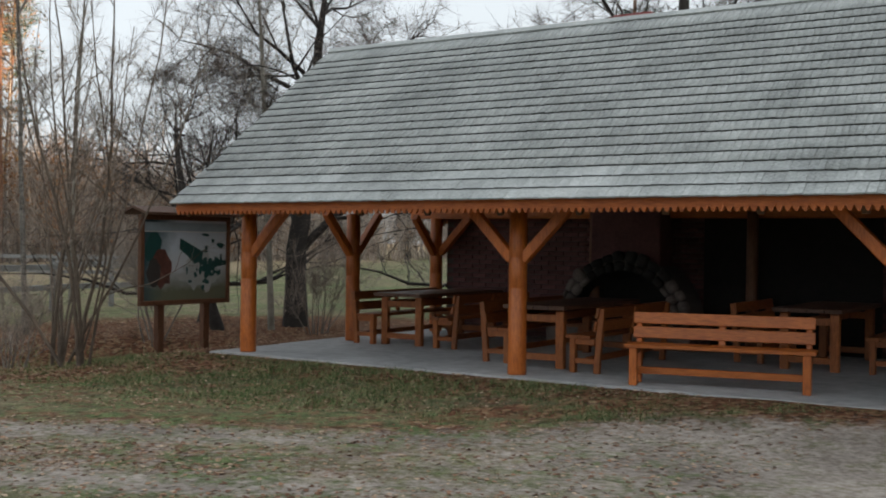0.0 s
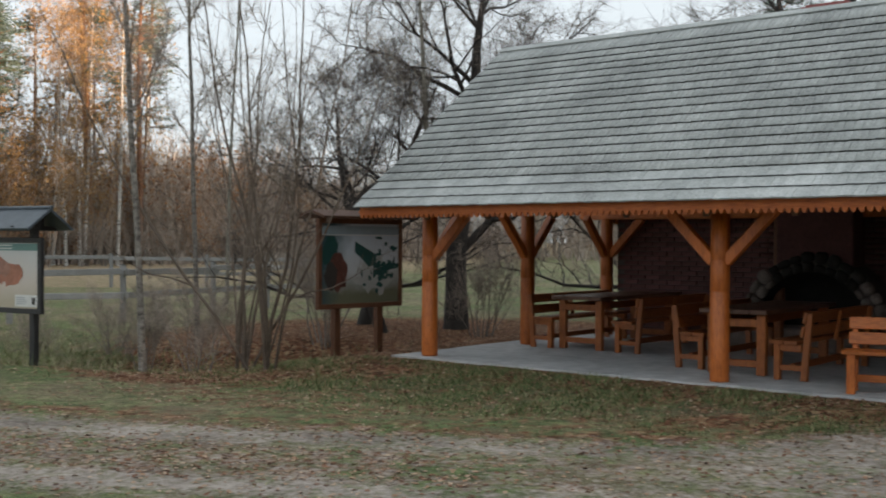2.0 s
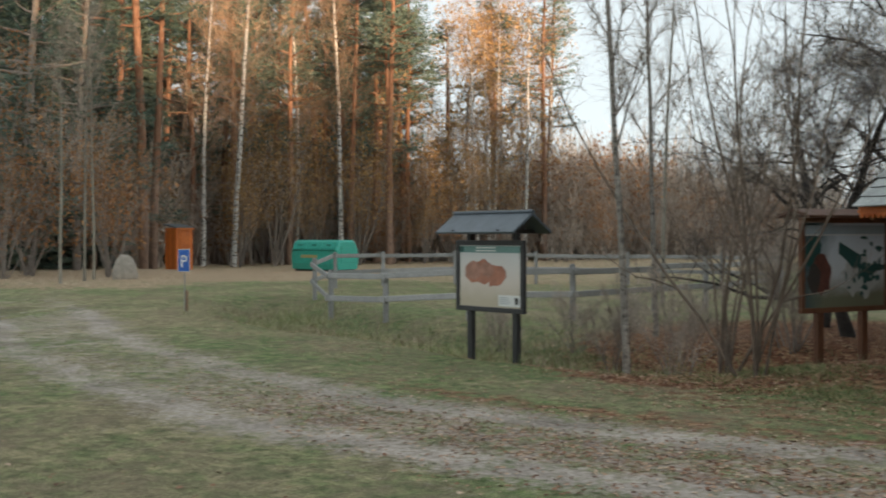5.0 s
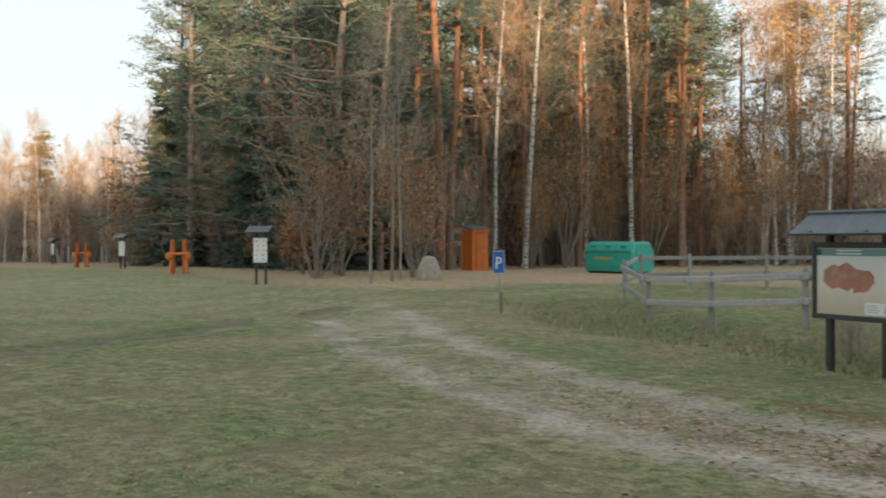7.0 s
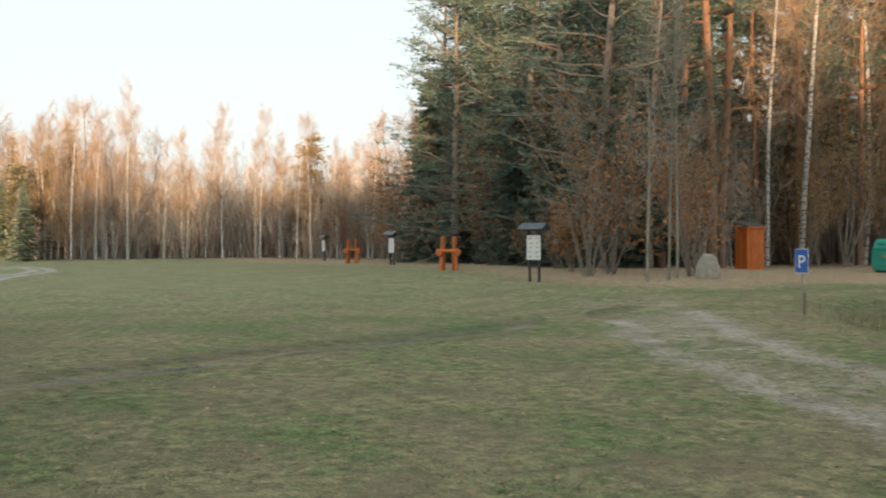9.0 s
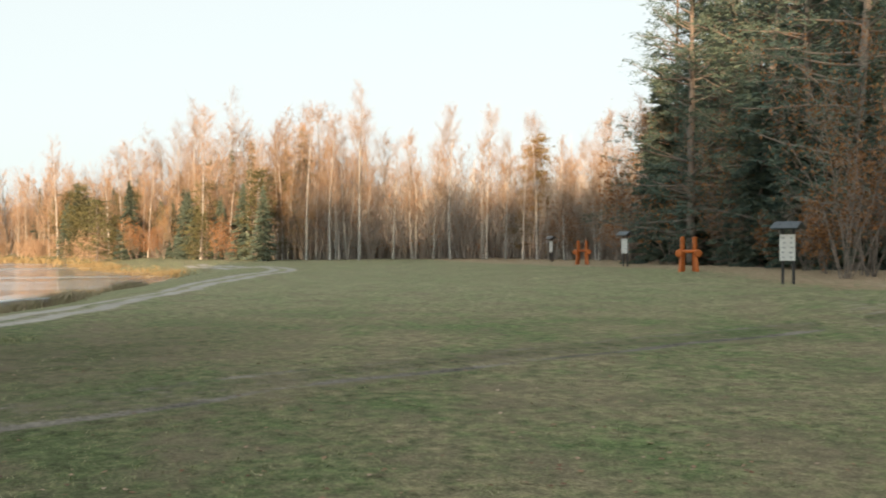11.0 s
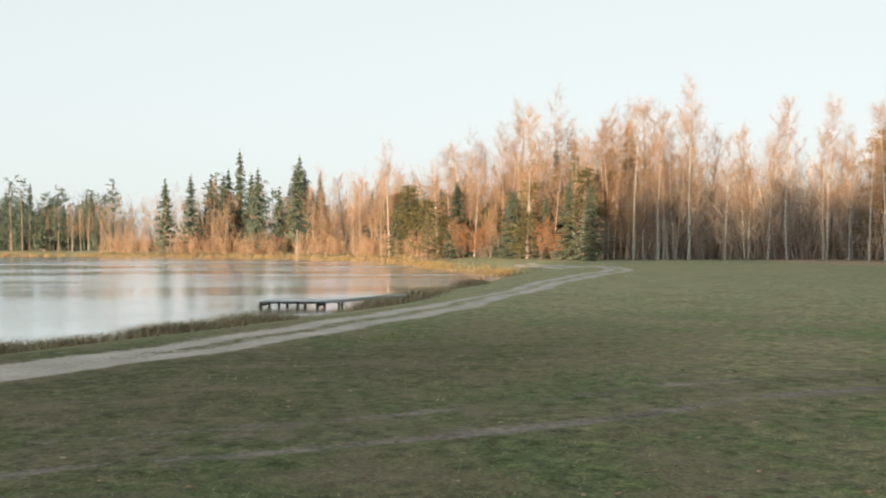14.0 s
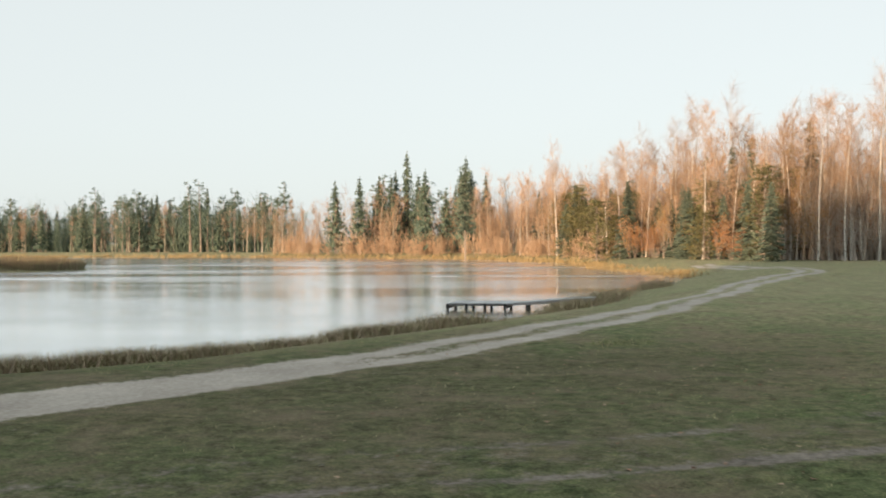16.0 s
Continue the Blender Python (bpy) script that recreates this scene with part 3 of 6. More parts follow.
for u in (U0 + 0.02, U1 - 0.02):
    for sgn in (1, -1):
        bm = stick((u, RIDGE_V - sgn * (RIDGE_V - EAVE_V - 0.03), EAVE_Z - 0.11), (u, RIDGE_V, RIDGE_Z - 0.11), (0.14, 0.03))
        part("verge_board", finish(bm), ORANGE_PLANK, shelter)

# bench and table kinds -------------------------------------------------------


def bench(m, long, label, plank=None, wood=None):
    """A plank bench, its length along x, its sitter looking to -y."""
    b = thing("bench", label, "bench", m, "benches of the shelter")
    plank, wood = plank or INNER_PLANK, wood or INNER_WOOD
    h = long / 2
    for y in (-0.20, -0.035):
        part("seat_plank", box((long, 0.155, 0.042), (0, y, 0.425), bevel=0.006), plank, b)
    lean = Matrix.Rotation(radians(-9), 4, "X")
    for z, y in ((0.550, 0.115), (0.705, 0.142)):
        part("back_plank", box((long - 0.06, 0.036, 0.125), (0, y - 0.03, z), lean, 0.006), plank, b)
    for x in (-h + 0.09, h - 0.09):
        part("leg", stick((x, -0.21, 0), (x, -0.21, 0.404), (0.085, 0.07), 0.006), wood, b)
        part("leg", stick((x, 0.09, 0), (x, 0.150, 0.755), (0.06, 0.075), 0.006), wood, b)
        part("side_rail", box((0.05, 0.25, 0.07), (x, -0.06, 0.365), bevel=0.005), wood, b)
        part("side_rail", box((0.05, 0.25, 0.06), (x, -0.06, 0.14), bevel=0.005), wood, b)
    part("back_post", stick((0, 0.085, 0.40), (0, 0.145, 0.74), (0.07, 0.035), 0.005), wood, b)
    part("stretcher", box((long - 0.20, 0.045, 0.075), (0, -0.05, 0.15), bevel=0.006), plank, b)
    return b


def table(m, long, label):
    t = thing("picnic_table", label, "table", m, "picnic tables of the shelter")
    h = long / 2
    for y in (-0.312, -0.104, 0.104, 0.312):
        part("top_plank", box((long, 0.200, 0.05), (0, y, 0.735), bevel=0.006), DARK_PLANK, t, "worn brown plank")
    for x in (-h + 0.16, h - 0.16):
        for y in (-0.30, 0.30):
            part("leg", box((0.085, 0.11, 0.70), (x, y, 0.35), bevel=0.008), INNER_WOOD, t)
        part("cross_rail", box((0.06, 0.52, 0.09), (x, 0, 0.60), bevel=0.006), INNER_WOOD, t)
        part("cross_rail", box((0.06, 0.52, 0.08), (x, 0, 0.13), bevel=0.006), INNER_WOOD, t)
    part("stretcher", box((long - 0.38, 0.06, 0.10), (0, 0, 0.60), bevel=0.006), INNER_WOOD, t)
    return t


IN_SHELTER = Matrix.Translation(SHELTER) @ pose(0, 0, FLOOR, 0, 0, SHELTER_TURN)


def spot(u, v, turn=0.0):
    return IN_SHELTER @ pose(u, v, 0, 0, 0, turn)


table(spot(1.07, 3.15, 90), 2.4, "heavy wooden picnic table with worn brown top planks")
table(spot(3.98, 1.85, 91), 2.4, "heavy wooden picnic table beside a log post")
table(spot(6.80, 3.45, 89), 2.1, "heavy wooden picnic table at the brick wall")
side_label = "dark orange-brown plank bench with backrest drawn up to a picnic table"
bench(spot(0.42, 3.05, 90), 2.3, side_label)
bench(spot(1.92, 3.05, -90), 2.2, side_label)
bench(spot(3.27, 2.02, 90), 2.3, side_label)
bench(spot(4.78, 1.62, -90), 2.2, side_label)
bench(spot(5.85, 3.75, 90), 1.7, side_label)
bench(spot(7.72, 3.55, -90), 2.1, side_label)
bench(spot(6.44, 0.30, 11), 1.95, "lone orange plank bench at the front edge of the slab", ORANGE_PLANK, ORANGE_WOOD)

# ---------------------------------------------------------------- info boards


def gable_roof(wide, deep, rise, thick, material):
    """A small two-sided roof, ridge along x at height 0."""
    bm = bmesh.new()
    for sgn in (-1, 1):
        stick((0, 0, 0), (0, sgn * deep, -rise), (wide, thick), 0, bm)
    return finish(bm)


def bars(bm, x0, z0, wide, lines, pitch_m, thick, y):
    """Plain bars for writing that cannot be read."""
    r = random.Random(int(x0 * 100) + lines)
    for i in range(lines):
        w = wide * r.uniform(0.7, 1.0)
        box((w, 0.002, thick), (x0 + w / 2, y, z0 - i * pitch_m), bm=bm)
    return bm


def blob(bm, cx, cz, rx, rz, y, seed, n=14, rough=0.25):
    """A flat ragged patch of print."""
    r = random.Random(seed)
    bm.faces.new([bm.verts.new((cx + rx * math.cos(2 * math.pi * i / n) * (1 + r.uniform(-rough, rough)), y, cz + rz * math.sin(2 * math.pi * i / n) * (1 + r.uniform(-rough, rough)))) for i in range(n)][::-1])
    return bm


PRINT_SAND, PRINT_RUST, PRINT_TAN = plain("print_sand", (0.42, 0.36, 0.27)), plain("print_rust", (0.15, 0.058, 0.042), 0.5, 0, 0.5), plain("print_tan", (0.46, 0.19, 0.12), 0.5, 0, 0.35)
PRINT_GREEN, PRINT_WHITE, PRINT_GREY = plain("print_green", (0.012, 0.075, 0.068)), plain("print_white", (0.72, 0.72, 0.70)), plain("print_grey", (0.36, 0.38, 0.39))
PRINT_DARK, PRINT_MEADOW = plain("print_dark", (0.05, 0.045, 0.04)), plain("print_meadow", (0.17, 0.17, 0.07))
SIGN_BLUE = plain("sign_blue", (0.012, 0.10, 0.42), 0.35)


def faded_print(name, low, mid, high, left=None):
    """A printed picture: soft ground, haze and sky, and dark woods to one side, as one faded poster."""
    m, nt, bsdf = shader(name)
    sep = nt.nodes.new("ShaderNodeSeparateXYZ")
    nt.links.new(coords(nt, where="Generated"), sep.inputs[0])
    n = noise_tex(nt, coords(nt), 5.0, 4)
    ragged = maths(nt, "MULTIPLY", maths(nt, "SUBTRACT", n, 0.5), 0.25)
    col = ramp(nt, maths(nt, "ADD", sep.outputs[2], ragged), [(0.12, low), (0.42, mid), (0.85, high)])
    if left:
        side = ramp(nt, maths(nt, "ADD", maths(nt, "ADD", sep.outputs[0], ragged), maths(nt, "MULTIPLY", maths(nt, "SUBTRACT", 0.75, sep.outputs[2]), 0.22)), [(0.12, (1, 1, 1)), (0.38, (0, 0, 0))])
        col = mix(nt, side, col, left)
    nt.links.new(col, bsdf.inputs["Base Color"])
    bsdf.inputs["Roughness"].default_value = 0.35
    return m


# black board with the small roof, at the road's verge
z0 = -0.02
board = thing("information_board", "black-framed information board with a small dark roof", "notice board", pose(-9.85, 13.82, z0, 0, 0, -14))
W = 1.50
for x in (-0.50, 0.50):
    part("post", stick((x, 0.03, -0.3), (x, 0.03, 1.98), (0.10, 0.10), 0.01), BLACK_WOOD, board)
part("panel", box((W - 0.10, 0.03, 0.98), (0, -0.035, 1.22)), faded_print("meadow_poster", (0.46, 0.40, 0.30), (0.60, 0.53, 0.47), (0.60, 0.60, 0.59)), board, "faded poster of a pale meadow")
for z in (0.72, 1.73):
    part("frame_rail", box((W, 0.07, 0.075), (0, -0.04, z), bevel=0.006), BLACK_WOOD, board)
for x in (-W / 2 + 0.037, W / 2 - 0.037):
    part("frame_stile", box((0.075, 0.066, 0.94), (x, -0.04, 1.225), bevel=0.006), BLACK_WOOD, board)
part("header_band", box((W - 0.15, 0.004, 0.10), (0, -0.055, 1.63)), plain("print_teal", (0.15, 0.28, 0.26)), board, "teal header strip")
part("header_mark", box((0.10, 0.003, 0.08), (-0.62, -0.060, 1.63)), PRINT_GREEN, board)
part("header_lines", bars(bmesh.new(), -0.30, 1.655, 0.6, 2, 0.045, 0.018, -0.060), PRINT_WHITE, board)
part("patch", blob(blob(bmesh.new(), -0.18, 1.28, 0.34, 0.19, -0.0535, 3), 0.13, 1.22, 0.22, 0.17, -0.0545, 5), PRINT_TAN, board, "rust and tan patch of print")
part("patch", blob(blob(bmesh.new(), -0.36, 1.30, 0.20, 0.16, -0.0560, 7), -0.05, 1.33, 0.17, 0.12, -0.0565, 8), plain("print_brick", (0.42, 0.21, 0.15), 0.5, 0, 0.4), board)
part("caption_field", box((0.46, 0.004, 0.17), (0.43, -0.056, 0.865)), PRINT_WHITE, board)
part("caption_lines", bars(bmesh.new(), 0.24, 0.91, 0.24, 4, 0.03, 0.012, -0.061), PRINT_GREY, board)
part("caption_mark", box((0.07, 0.003, 0.10), (0.59, -0.061, 0.865)), PRINT_DARK, board)
roof = part("roof", gable_roof(1.72, 0.40, 0.28, 0.035, None), ROOF_FELT, board, "blue-black felt roof", at=pose(-0.02, 0.03, 2.16))
part("ridge_cap", tube([(-0.88, 0, 0.03), (0.88, 0, 0.03)], (0.03, 0.03), 8), ROOF_FELT, roof)
for x in (-0.50, 0.50):
    part("roof_bracket", stick((x, -0.36, 1.90), (x, 0.42, 1.90), (0.07, 0.06), 0.005), BLACK_WOOD, board)
    part("gable_block", box((0.07, 0.30, 0.16), (x, 0.03, 2.0), bevel=0.005), BLACK_WOOD, board)

# brown board with the map, beside the shelter
bx, by = -5.22, 15.85
board = thing("map_board", "brown wooden map board with a faded poster and low roof", "notice board", pose(bx, by, 0.0, 0, 0, 62) @ Matrix.Diagonal((1, 1, 1.035, 1)))
W = 1.70
for x in (-0.43, 0.43):
    part("post", stick((x, 0.03, -0.3), (x, 0.03, 1.96), (0.12, 0.10), 0.01), BROWN_WOOD, board)
part("panel", box((W - 0.08, 0.03, 1.16), (0, -0.035, 1.34)), faded_print("grey_poster", (0.16, 0.17, 0.11), (0.57, 0.60, 0.61), (0.55, 0.63, 0.69), (0.035, 0.085, 0.10)), board, "faded grey poster")
for z in (0.73, 1.95):
    part("frame_rail", box((W, 0.075, 0.07), (0, -0.04, z), bevel=0.006), BROWN_WOOD, board)
for x in (-W / 2 + 0.035, W / 2 - 0.035):
    part("frame_stile", box((0.07, 0.07, 1.15), (x, -0.04, 1.34), bevel=0.006), BROWN_WOOD, board)
part("header_band", box((W - 0.14, 0.004, 0.12), (0, -0.055, 1.82)), plain("print_sky", (0.34, 0.43, 0.48)), board, "pale blue header strip")
part("header_line", box((W - 0.14, 0.003, 0.015), (0, -0.060, 1.75)), PRINT_WHITE, board)
bm = bmesh.new()
blob(bm, -0.61, 1.52, 0.14, 0.24, -0.0535, 11)
part("patch", bm, PRINT_GREEN, board)
bm = bmesh.new()
blob(bm, -0.47, 1.22, 0.20, 0.27, -0.0555, 12, 16, 0.16)
part("patch", bm, PRINT_RUST, board, "rust-brown patch of print")
bm = bmesh.new()
blob(bm, -0.60, 1.16, 0.13, 0.20, -0.0575, 14, 14, 0.15)
part("patch", bm, PRINT_DARK, board)
bm = bmesh.new()
r = random.Random(9)
bm.faces.new([bm.verts.new((x, -0.0535, z)) for x, z in ((-0.12, 1.66), (0.32, 1.46), (0.30, 1.33), (0.16, 1.28), (0.02, 1.40), (-0.13, 1.50))])
for i in range(46):
    blob(bm, 0.45 + r.gauss(0, 0.19), 1.26 + r.gauss(0, 0.14), r.uniform(0.015, 0.075), r.uniform(0.015, 0.065), -0.0540 - i * 0.00012, 40 + i, 9, 0.4)
part("map_print", bm, PRINT_GREEN, board, "dark green forest map print")
bm = bmesh.new()
blob(bm, 0.25, 1.17, 0.36, 0.26, -0.0525, 77, 30, 0.3)
part("patch", bm, plain("print_pale", (0.46, 0.47, 0.45)), board)
roof = part("roof", gable_roof(1.86, 0.31, 0.09, 0.035, None), DARK_PLANK, board, "weathered brown board roof", at=pose(0, 0.02, 2.09))

# ---------------------------------------------------------------- trees: wood, twigs and leaves as bulk geometry


class Bulk:
    """Gathers many small pieces into one mesh."""

    def __init__(self, fine=False):
        self.fine, self.tips = fine, []
        self.v, self.f3, self.f4, self.n = [], [], [], 0

    def add(self, v, f3=None, f4=None):
        self.v.append(v)
        if f3 is not None:
            self.f3.append(f3 + self.n)
        if f4 is not None:
            self.f4.append(f4 + self.n)
        self.n += len(v)

    def limb(self, pts, radii, sides):
        pts, radii = np.asarray(pts, float), np.asarray(radii, float)
        t = np.gradient(pts, axis=0)
        t /= np.linalg.norm(t, axis=1)[:, None] + 1e-9
        ref = np.array([1.0, 0, 0]) if abs(t[0, 0]) < 0.8 else np.array([0, 1.0, 0])
        a = np.cross(t, ref)
        a /= np.linalg.norm(a, axis=1)[:, None] + 1e-9
        b = np.cross(t, a)
        w = 2 * np.pi * np.arange(sides) / sides
        v = pts[:, None] + radii[:, None, None] * (np.cos(w)[None, :, None] * a[:, None] + np.sin(w)[None, :, None] * b[:, None])
        i, j = np.meshgrid(np.arange(len(pts) - 1), np.arange(sides), indexing="ij")
        k = (j + 1) % sides
        self.add(v.reshape(-1, 3), f4=np.stack([i * sides + j, (i + 1) * sides + j, (i + 1) * sides + k, i * sides + k], -1).reshape(-1, 4))

    def spikes(self, start, end, radius):
        """Thin twigs that run out to a point: three-sided, or slivers where they are finer than the eye can part."""
        start, end = np.asarray(start, float).reshape(-1, 3), np.asarray(end, float).reshape(-1, 3)
        t = end - start
        if self.fine:
            side = np.cross(t, np.random.default_rng(len(start)).normal(size=t.shape))
            side *= np.reshape(radius, (-1, 1)) / (np.linalg.norm(side, axis=1)[:, None] + 1e-9)
            self.blades(start, end, side)
            self.tips.append(end)
            return
        ref = np.where(np.abs(t[:, 2:3]) > 0.7 * np.linalg.norm(t, axis=1)[:, None], [[1.0, 0, 0]], [[0, 0, 1.0]])
        a = np.cross(t, ref)
        a *= np.reshape(radius, (-1, 1)) / (np.linalg.norm(a, axis=1)[:, None] + 1e-9)
        b = np.cross(t, a)
        b *= np.reshape(radius, (-1, 1)) / (np.linalg.norm(b, axis=1)[:, None] + 1e-9)
        v = np.stack([start + a, start - 0.5 * a + 0.87 * b, start - 0.5 * a - 0.87 * b, end], 1).reshape(-1, 3)
        o = 4 * np.arange(len(start))[:, None]
        self.add(v, f3=np.concatenate([o + [[0, 1, 3]], o + [[1, 2, 3]], o + [[2, 0, 3]]]))

    def blades(self, base, tip, half):
        """Flat pointed leaves, needles or grass blades: a triangle each."""
        base, tip, half = np.asarray(base), np.asarray(tip), np.asarray(half)
        v = np.stack([base - half, base + half, tip], 1).reshape(-1, 3)
        self.add(v, f3=3 * np.arange(len(base))[:, None] + [[0, 1, 2]])

    def mesh(self, name, material, shade=False, more=()):
        """One mesh; more: further bulks with materials of their own."""
        if more:
            whole, slots = Bulk(), []
            for i, (b, _) in enumerate([(self, material), *more]):
                whole.put(b, np.eye(4))
                slots.append((sum(map(len, b.f3)), sum(map(len, b.f4))))
            me = whole.mesh(name, material, shade)
            for _, mat in more:
                me.materials.append(mat)
            index = [np.full(n, i) for i, (n, _) in enumerate(slots)] + [np.full(n, i) for i, (_, n) in enumerate(slots)]
            me.polygons.foreach_set("material_index", np.concatenate(index).astype(np.int32))
            return me
        v = np.vstack(self.v)
        f3 = np.vstack(self.f3) if self.f3 else np.zeros((0, 3), int)
        f4 = np.vstack(self.f4) if self.f4 else np.zeros((0, 4), int)
        me = bpy.data.meshes.new(name)
        me.vertices.add(len(v))
        me.vertices.foreach_set("co", v.astype(np.float32).ravel())
        me.loops.add(3 * len(f3) + 4 * len(f4))
        me.loops.foreach_set("vertex_index", np.r_[f3.ravel(), f4.ravel()].astype(np.int32))
        me.polygons.add(len(f3) + len(f4))
        me.polygons.foreach_set("loop_start", np.r_[3 * np.arange(len(f3)), 3 * len(f3) + 4 * np.arange(len(f4))].astype(np.int32))
        me.update(calc_edges=True)
        me.materials.append(material)
        if shade:
            me.shade_smooth()
        return me

    def put(self, other, m):
        """Adds a copy of another bulk, moved by the matrix."""
        m = np.array(m)
        v = np.vstack(other.v) @ m[:3, :3].T + m[:3, 3]
        self.add(v, np.vstack(other.f3) if other.f3 else None, np.vstack(other.f4) if other.f4 else None)


def unit(rng, n):
    d = rng.normal(size=(n, 3))
    return d / np.linalg.norm(d, axis=1)[:, None]


def wander(rng, start, way, long, bend, lift, steps):
    """A crooked line that starts along way; lift pulls it up (or, below nought, down)."""
    p, d = np.array(start, float), np.array(way, float)
    out = [p]
    for _ in range(steps):
        d = d + bend * rng.normal(size=3) + [0, 0, lift / steps]
        d /= np.linalg.norm(d)
        p = p + d * long / steps
        out.append(p)
    return np.array(out)


def fork(rng, wood, twig, line, r0, count, spread, ratio, level, twigs, lift, span=(0.3, 1.0), bend=0.16, twig_long=0.45, twig_r=0.006):
    """Side limbs along a line, and side limbs along those."""
    n = len(line)
    whole = np.linalg.norm(np.diff(line, axis=0), axis=1).sum()
    for s in np.sort(rng.uniform(*span, count)):
        i = min(int(s * (n - 1)), n - 2)
        at = line[i] + (line[i + 1] - line[i]) * (s * (n - 1) - i)
        along = line[i + 1] - line[i]
        along /= np.linalg.norm(along)
        out = np.cross(along, rng.normal(size=3))
        out /= np.linalg.norm(out) + 1e-9
        way = along * math.cos(spread) + out * math.sin(spread)
        long = whole * ratio * (1.15 - 0.75 * s) * rng.uniform(0.7, 1.25)
        r = max(r0 * (1 - 0.8 * s) * 0.55, twig_r)
        branch = wander(rng, at, way, long, bend, lift, 5 if level else 3)
        wood.limb(branch, np.linspace(r, max(r * 0.14, twig_r * 0.6), len(branch)), 5 if level > 1 else 4 if level else 3)
        if level:
            fork(rng, wood, twig, branch, r, max(3, int(count * 0.55)), spread, ratio * 1.15, level - 1, twigs, lift, (0.2, 1.0), bend, twig_long, twig_r)
        k = rng.integers(twigs // 2, twigs + 1)
        pick = rng.uniform(0.15, 1.0, k) * (len(branch) - 1)
        a = np.minimum(pick.astype(int), len(branch) - 2)
        base = branch[a] + (branch[a + 1] - branch[a]) * (pick - a)[:, None]
        d = 1.1 * unit(rng, k) + 0.6 * way + [0, 0, 0.5 * lift]
        d /= np.linalg.norm(d, axis=1)[:, None]
        twig.spikes(base, base + d * (twig_long * rng.uniform(0.4, 1.2, k))[:, None], np.full(k, twig_r * 0.7))


def bare_tree(seed, tall, r, first=0.35, count=16, spread=0.8, ratio=0.34, levels=1, twigs=8, lift=0.3, bend=0.03, twig_long=0.6, twig_r=0.008, limb_bend=0.13):
    rng = np.random.default_rng(seed)
    wood, twig = Bulk(), Bulk(True)
    trunk = wander(rng, (0, 0, -0.1), (rng.normal() * 0.03, rng.normal() * 0.03, 1), tall, bend, 0.25, 9)
    radii = r * np.array([1.25, 1.0, 0.92, 0.83, 0.74, 0.64, 0.52, 0.40, 0.26, 0.08])
    fork(rng, wood, twig, trunk, r * (1.0 if levels else 0.5), count, spread, ratio, levels, twigs, lift, (first, 0.99), limb_bend, twig_long, twig_r)
    stem = Bulk()
    stem.limb(trunk, radii, 9)
    return stem, wood, twig


def pine_tree(seed, tall, r, crown=0.45, reach=2.4, limbs=26, needles=18, fat=0.048):
    rng = np.random.default_rng(seed)
    stem, wood, leaf = Bulk(), Bulk(), Bulk()
    trunk = wander(rng, (0, 0, -0.1), (rng.normal() * 0.02, rng.normal() * 0.02, 1), tall, 0.016, 0.2, 12)
    stem.limb(trunk, r * np.linspace(1.1, 0.18, 13) ** 0.8, 10)
    for s in np.r_[rng.uniform(crown, 0.99, limbs), rng.uniform(0.6 * crown, crown, limbs // 5)]:
        i = min(int(s * 12), 11)
        at = trunk[i] + (trunk[i + 1] - trunk[i]) * (s * 12 - i)
        w = rng.uniform(0, 2 * math.pi)
        bare = s < crown
        long = (reach * (0.35 + 1.1 * (1 - s) ** 0.7) if not bare else rng.uniform(0.5, 1.3)) * rng.uniform(0.7, 1.2)
        b = wander(rng, at, (math.cos(w), math.sin(w), -0.05 + 0.5 * (s - crown)), long, 0.13, 0.25, 5)
        wood.limb(b, np.linspace(0.055 * r / 0.15 * (1.1 - 0.6 * s), 0.012, 6), 4)
        if bare:
            continue
        tips = np.vstack([b[2:], b[3:] + rng.normal(size=(3, 3)) * 0.28, b[4:] + rng.normal(size=(2, 3)) * 0.36])
        for c in tips:
            k = needles
            d = unit(rng, k) * [1, 1, 0.45] + [0, 0, 0.2]
            base = c + rng.normal(size=(k, 3)) * [0.26, 0.26, 0.07]
            side = np.cross(d, unit(rng, k)) * fat
            leaf.blades(base, base + d * rng.uniform(0.22, 0.42, k)[:, None], side * 0.8)
    return stem, wood, leaf


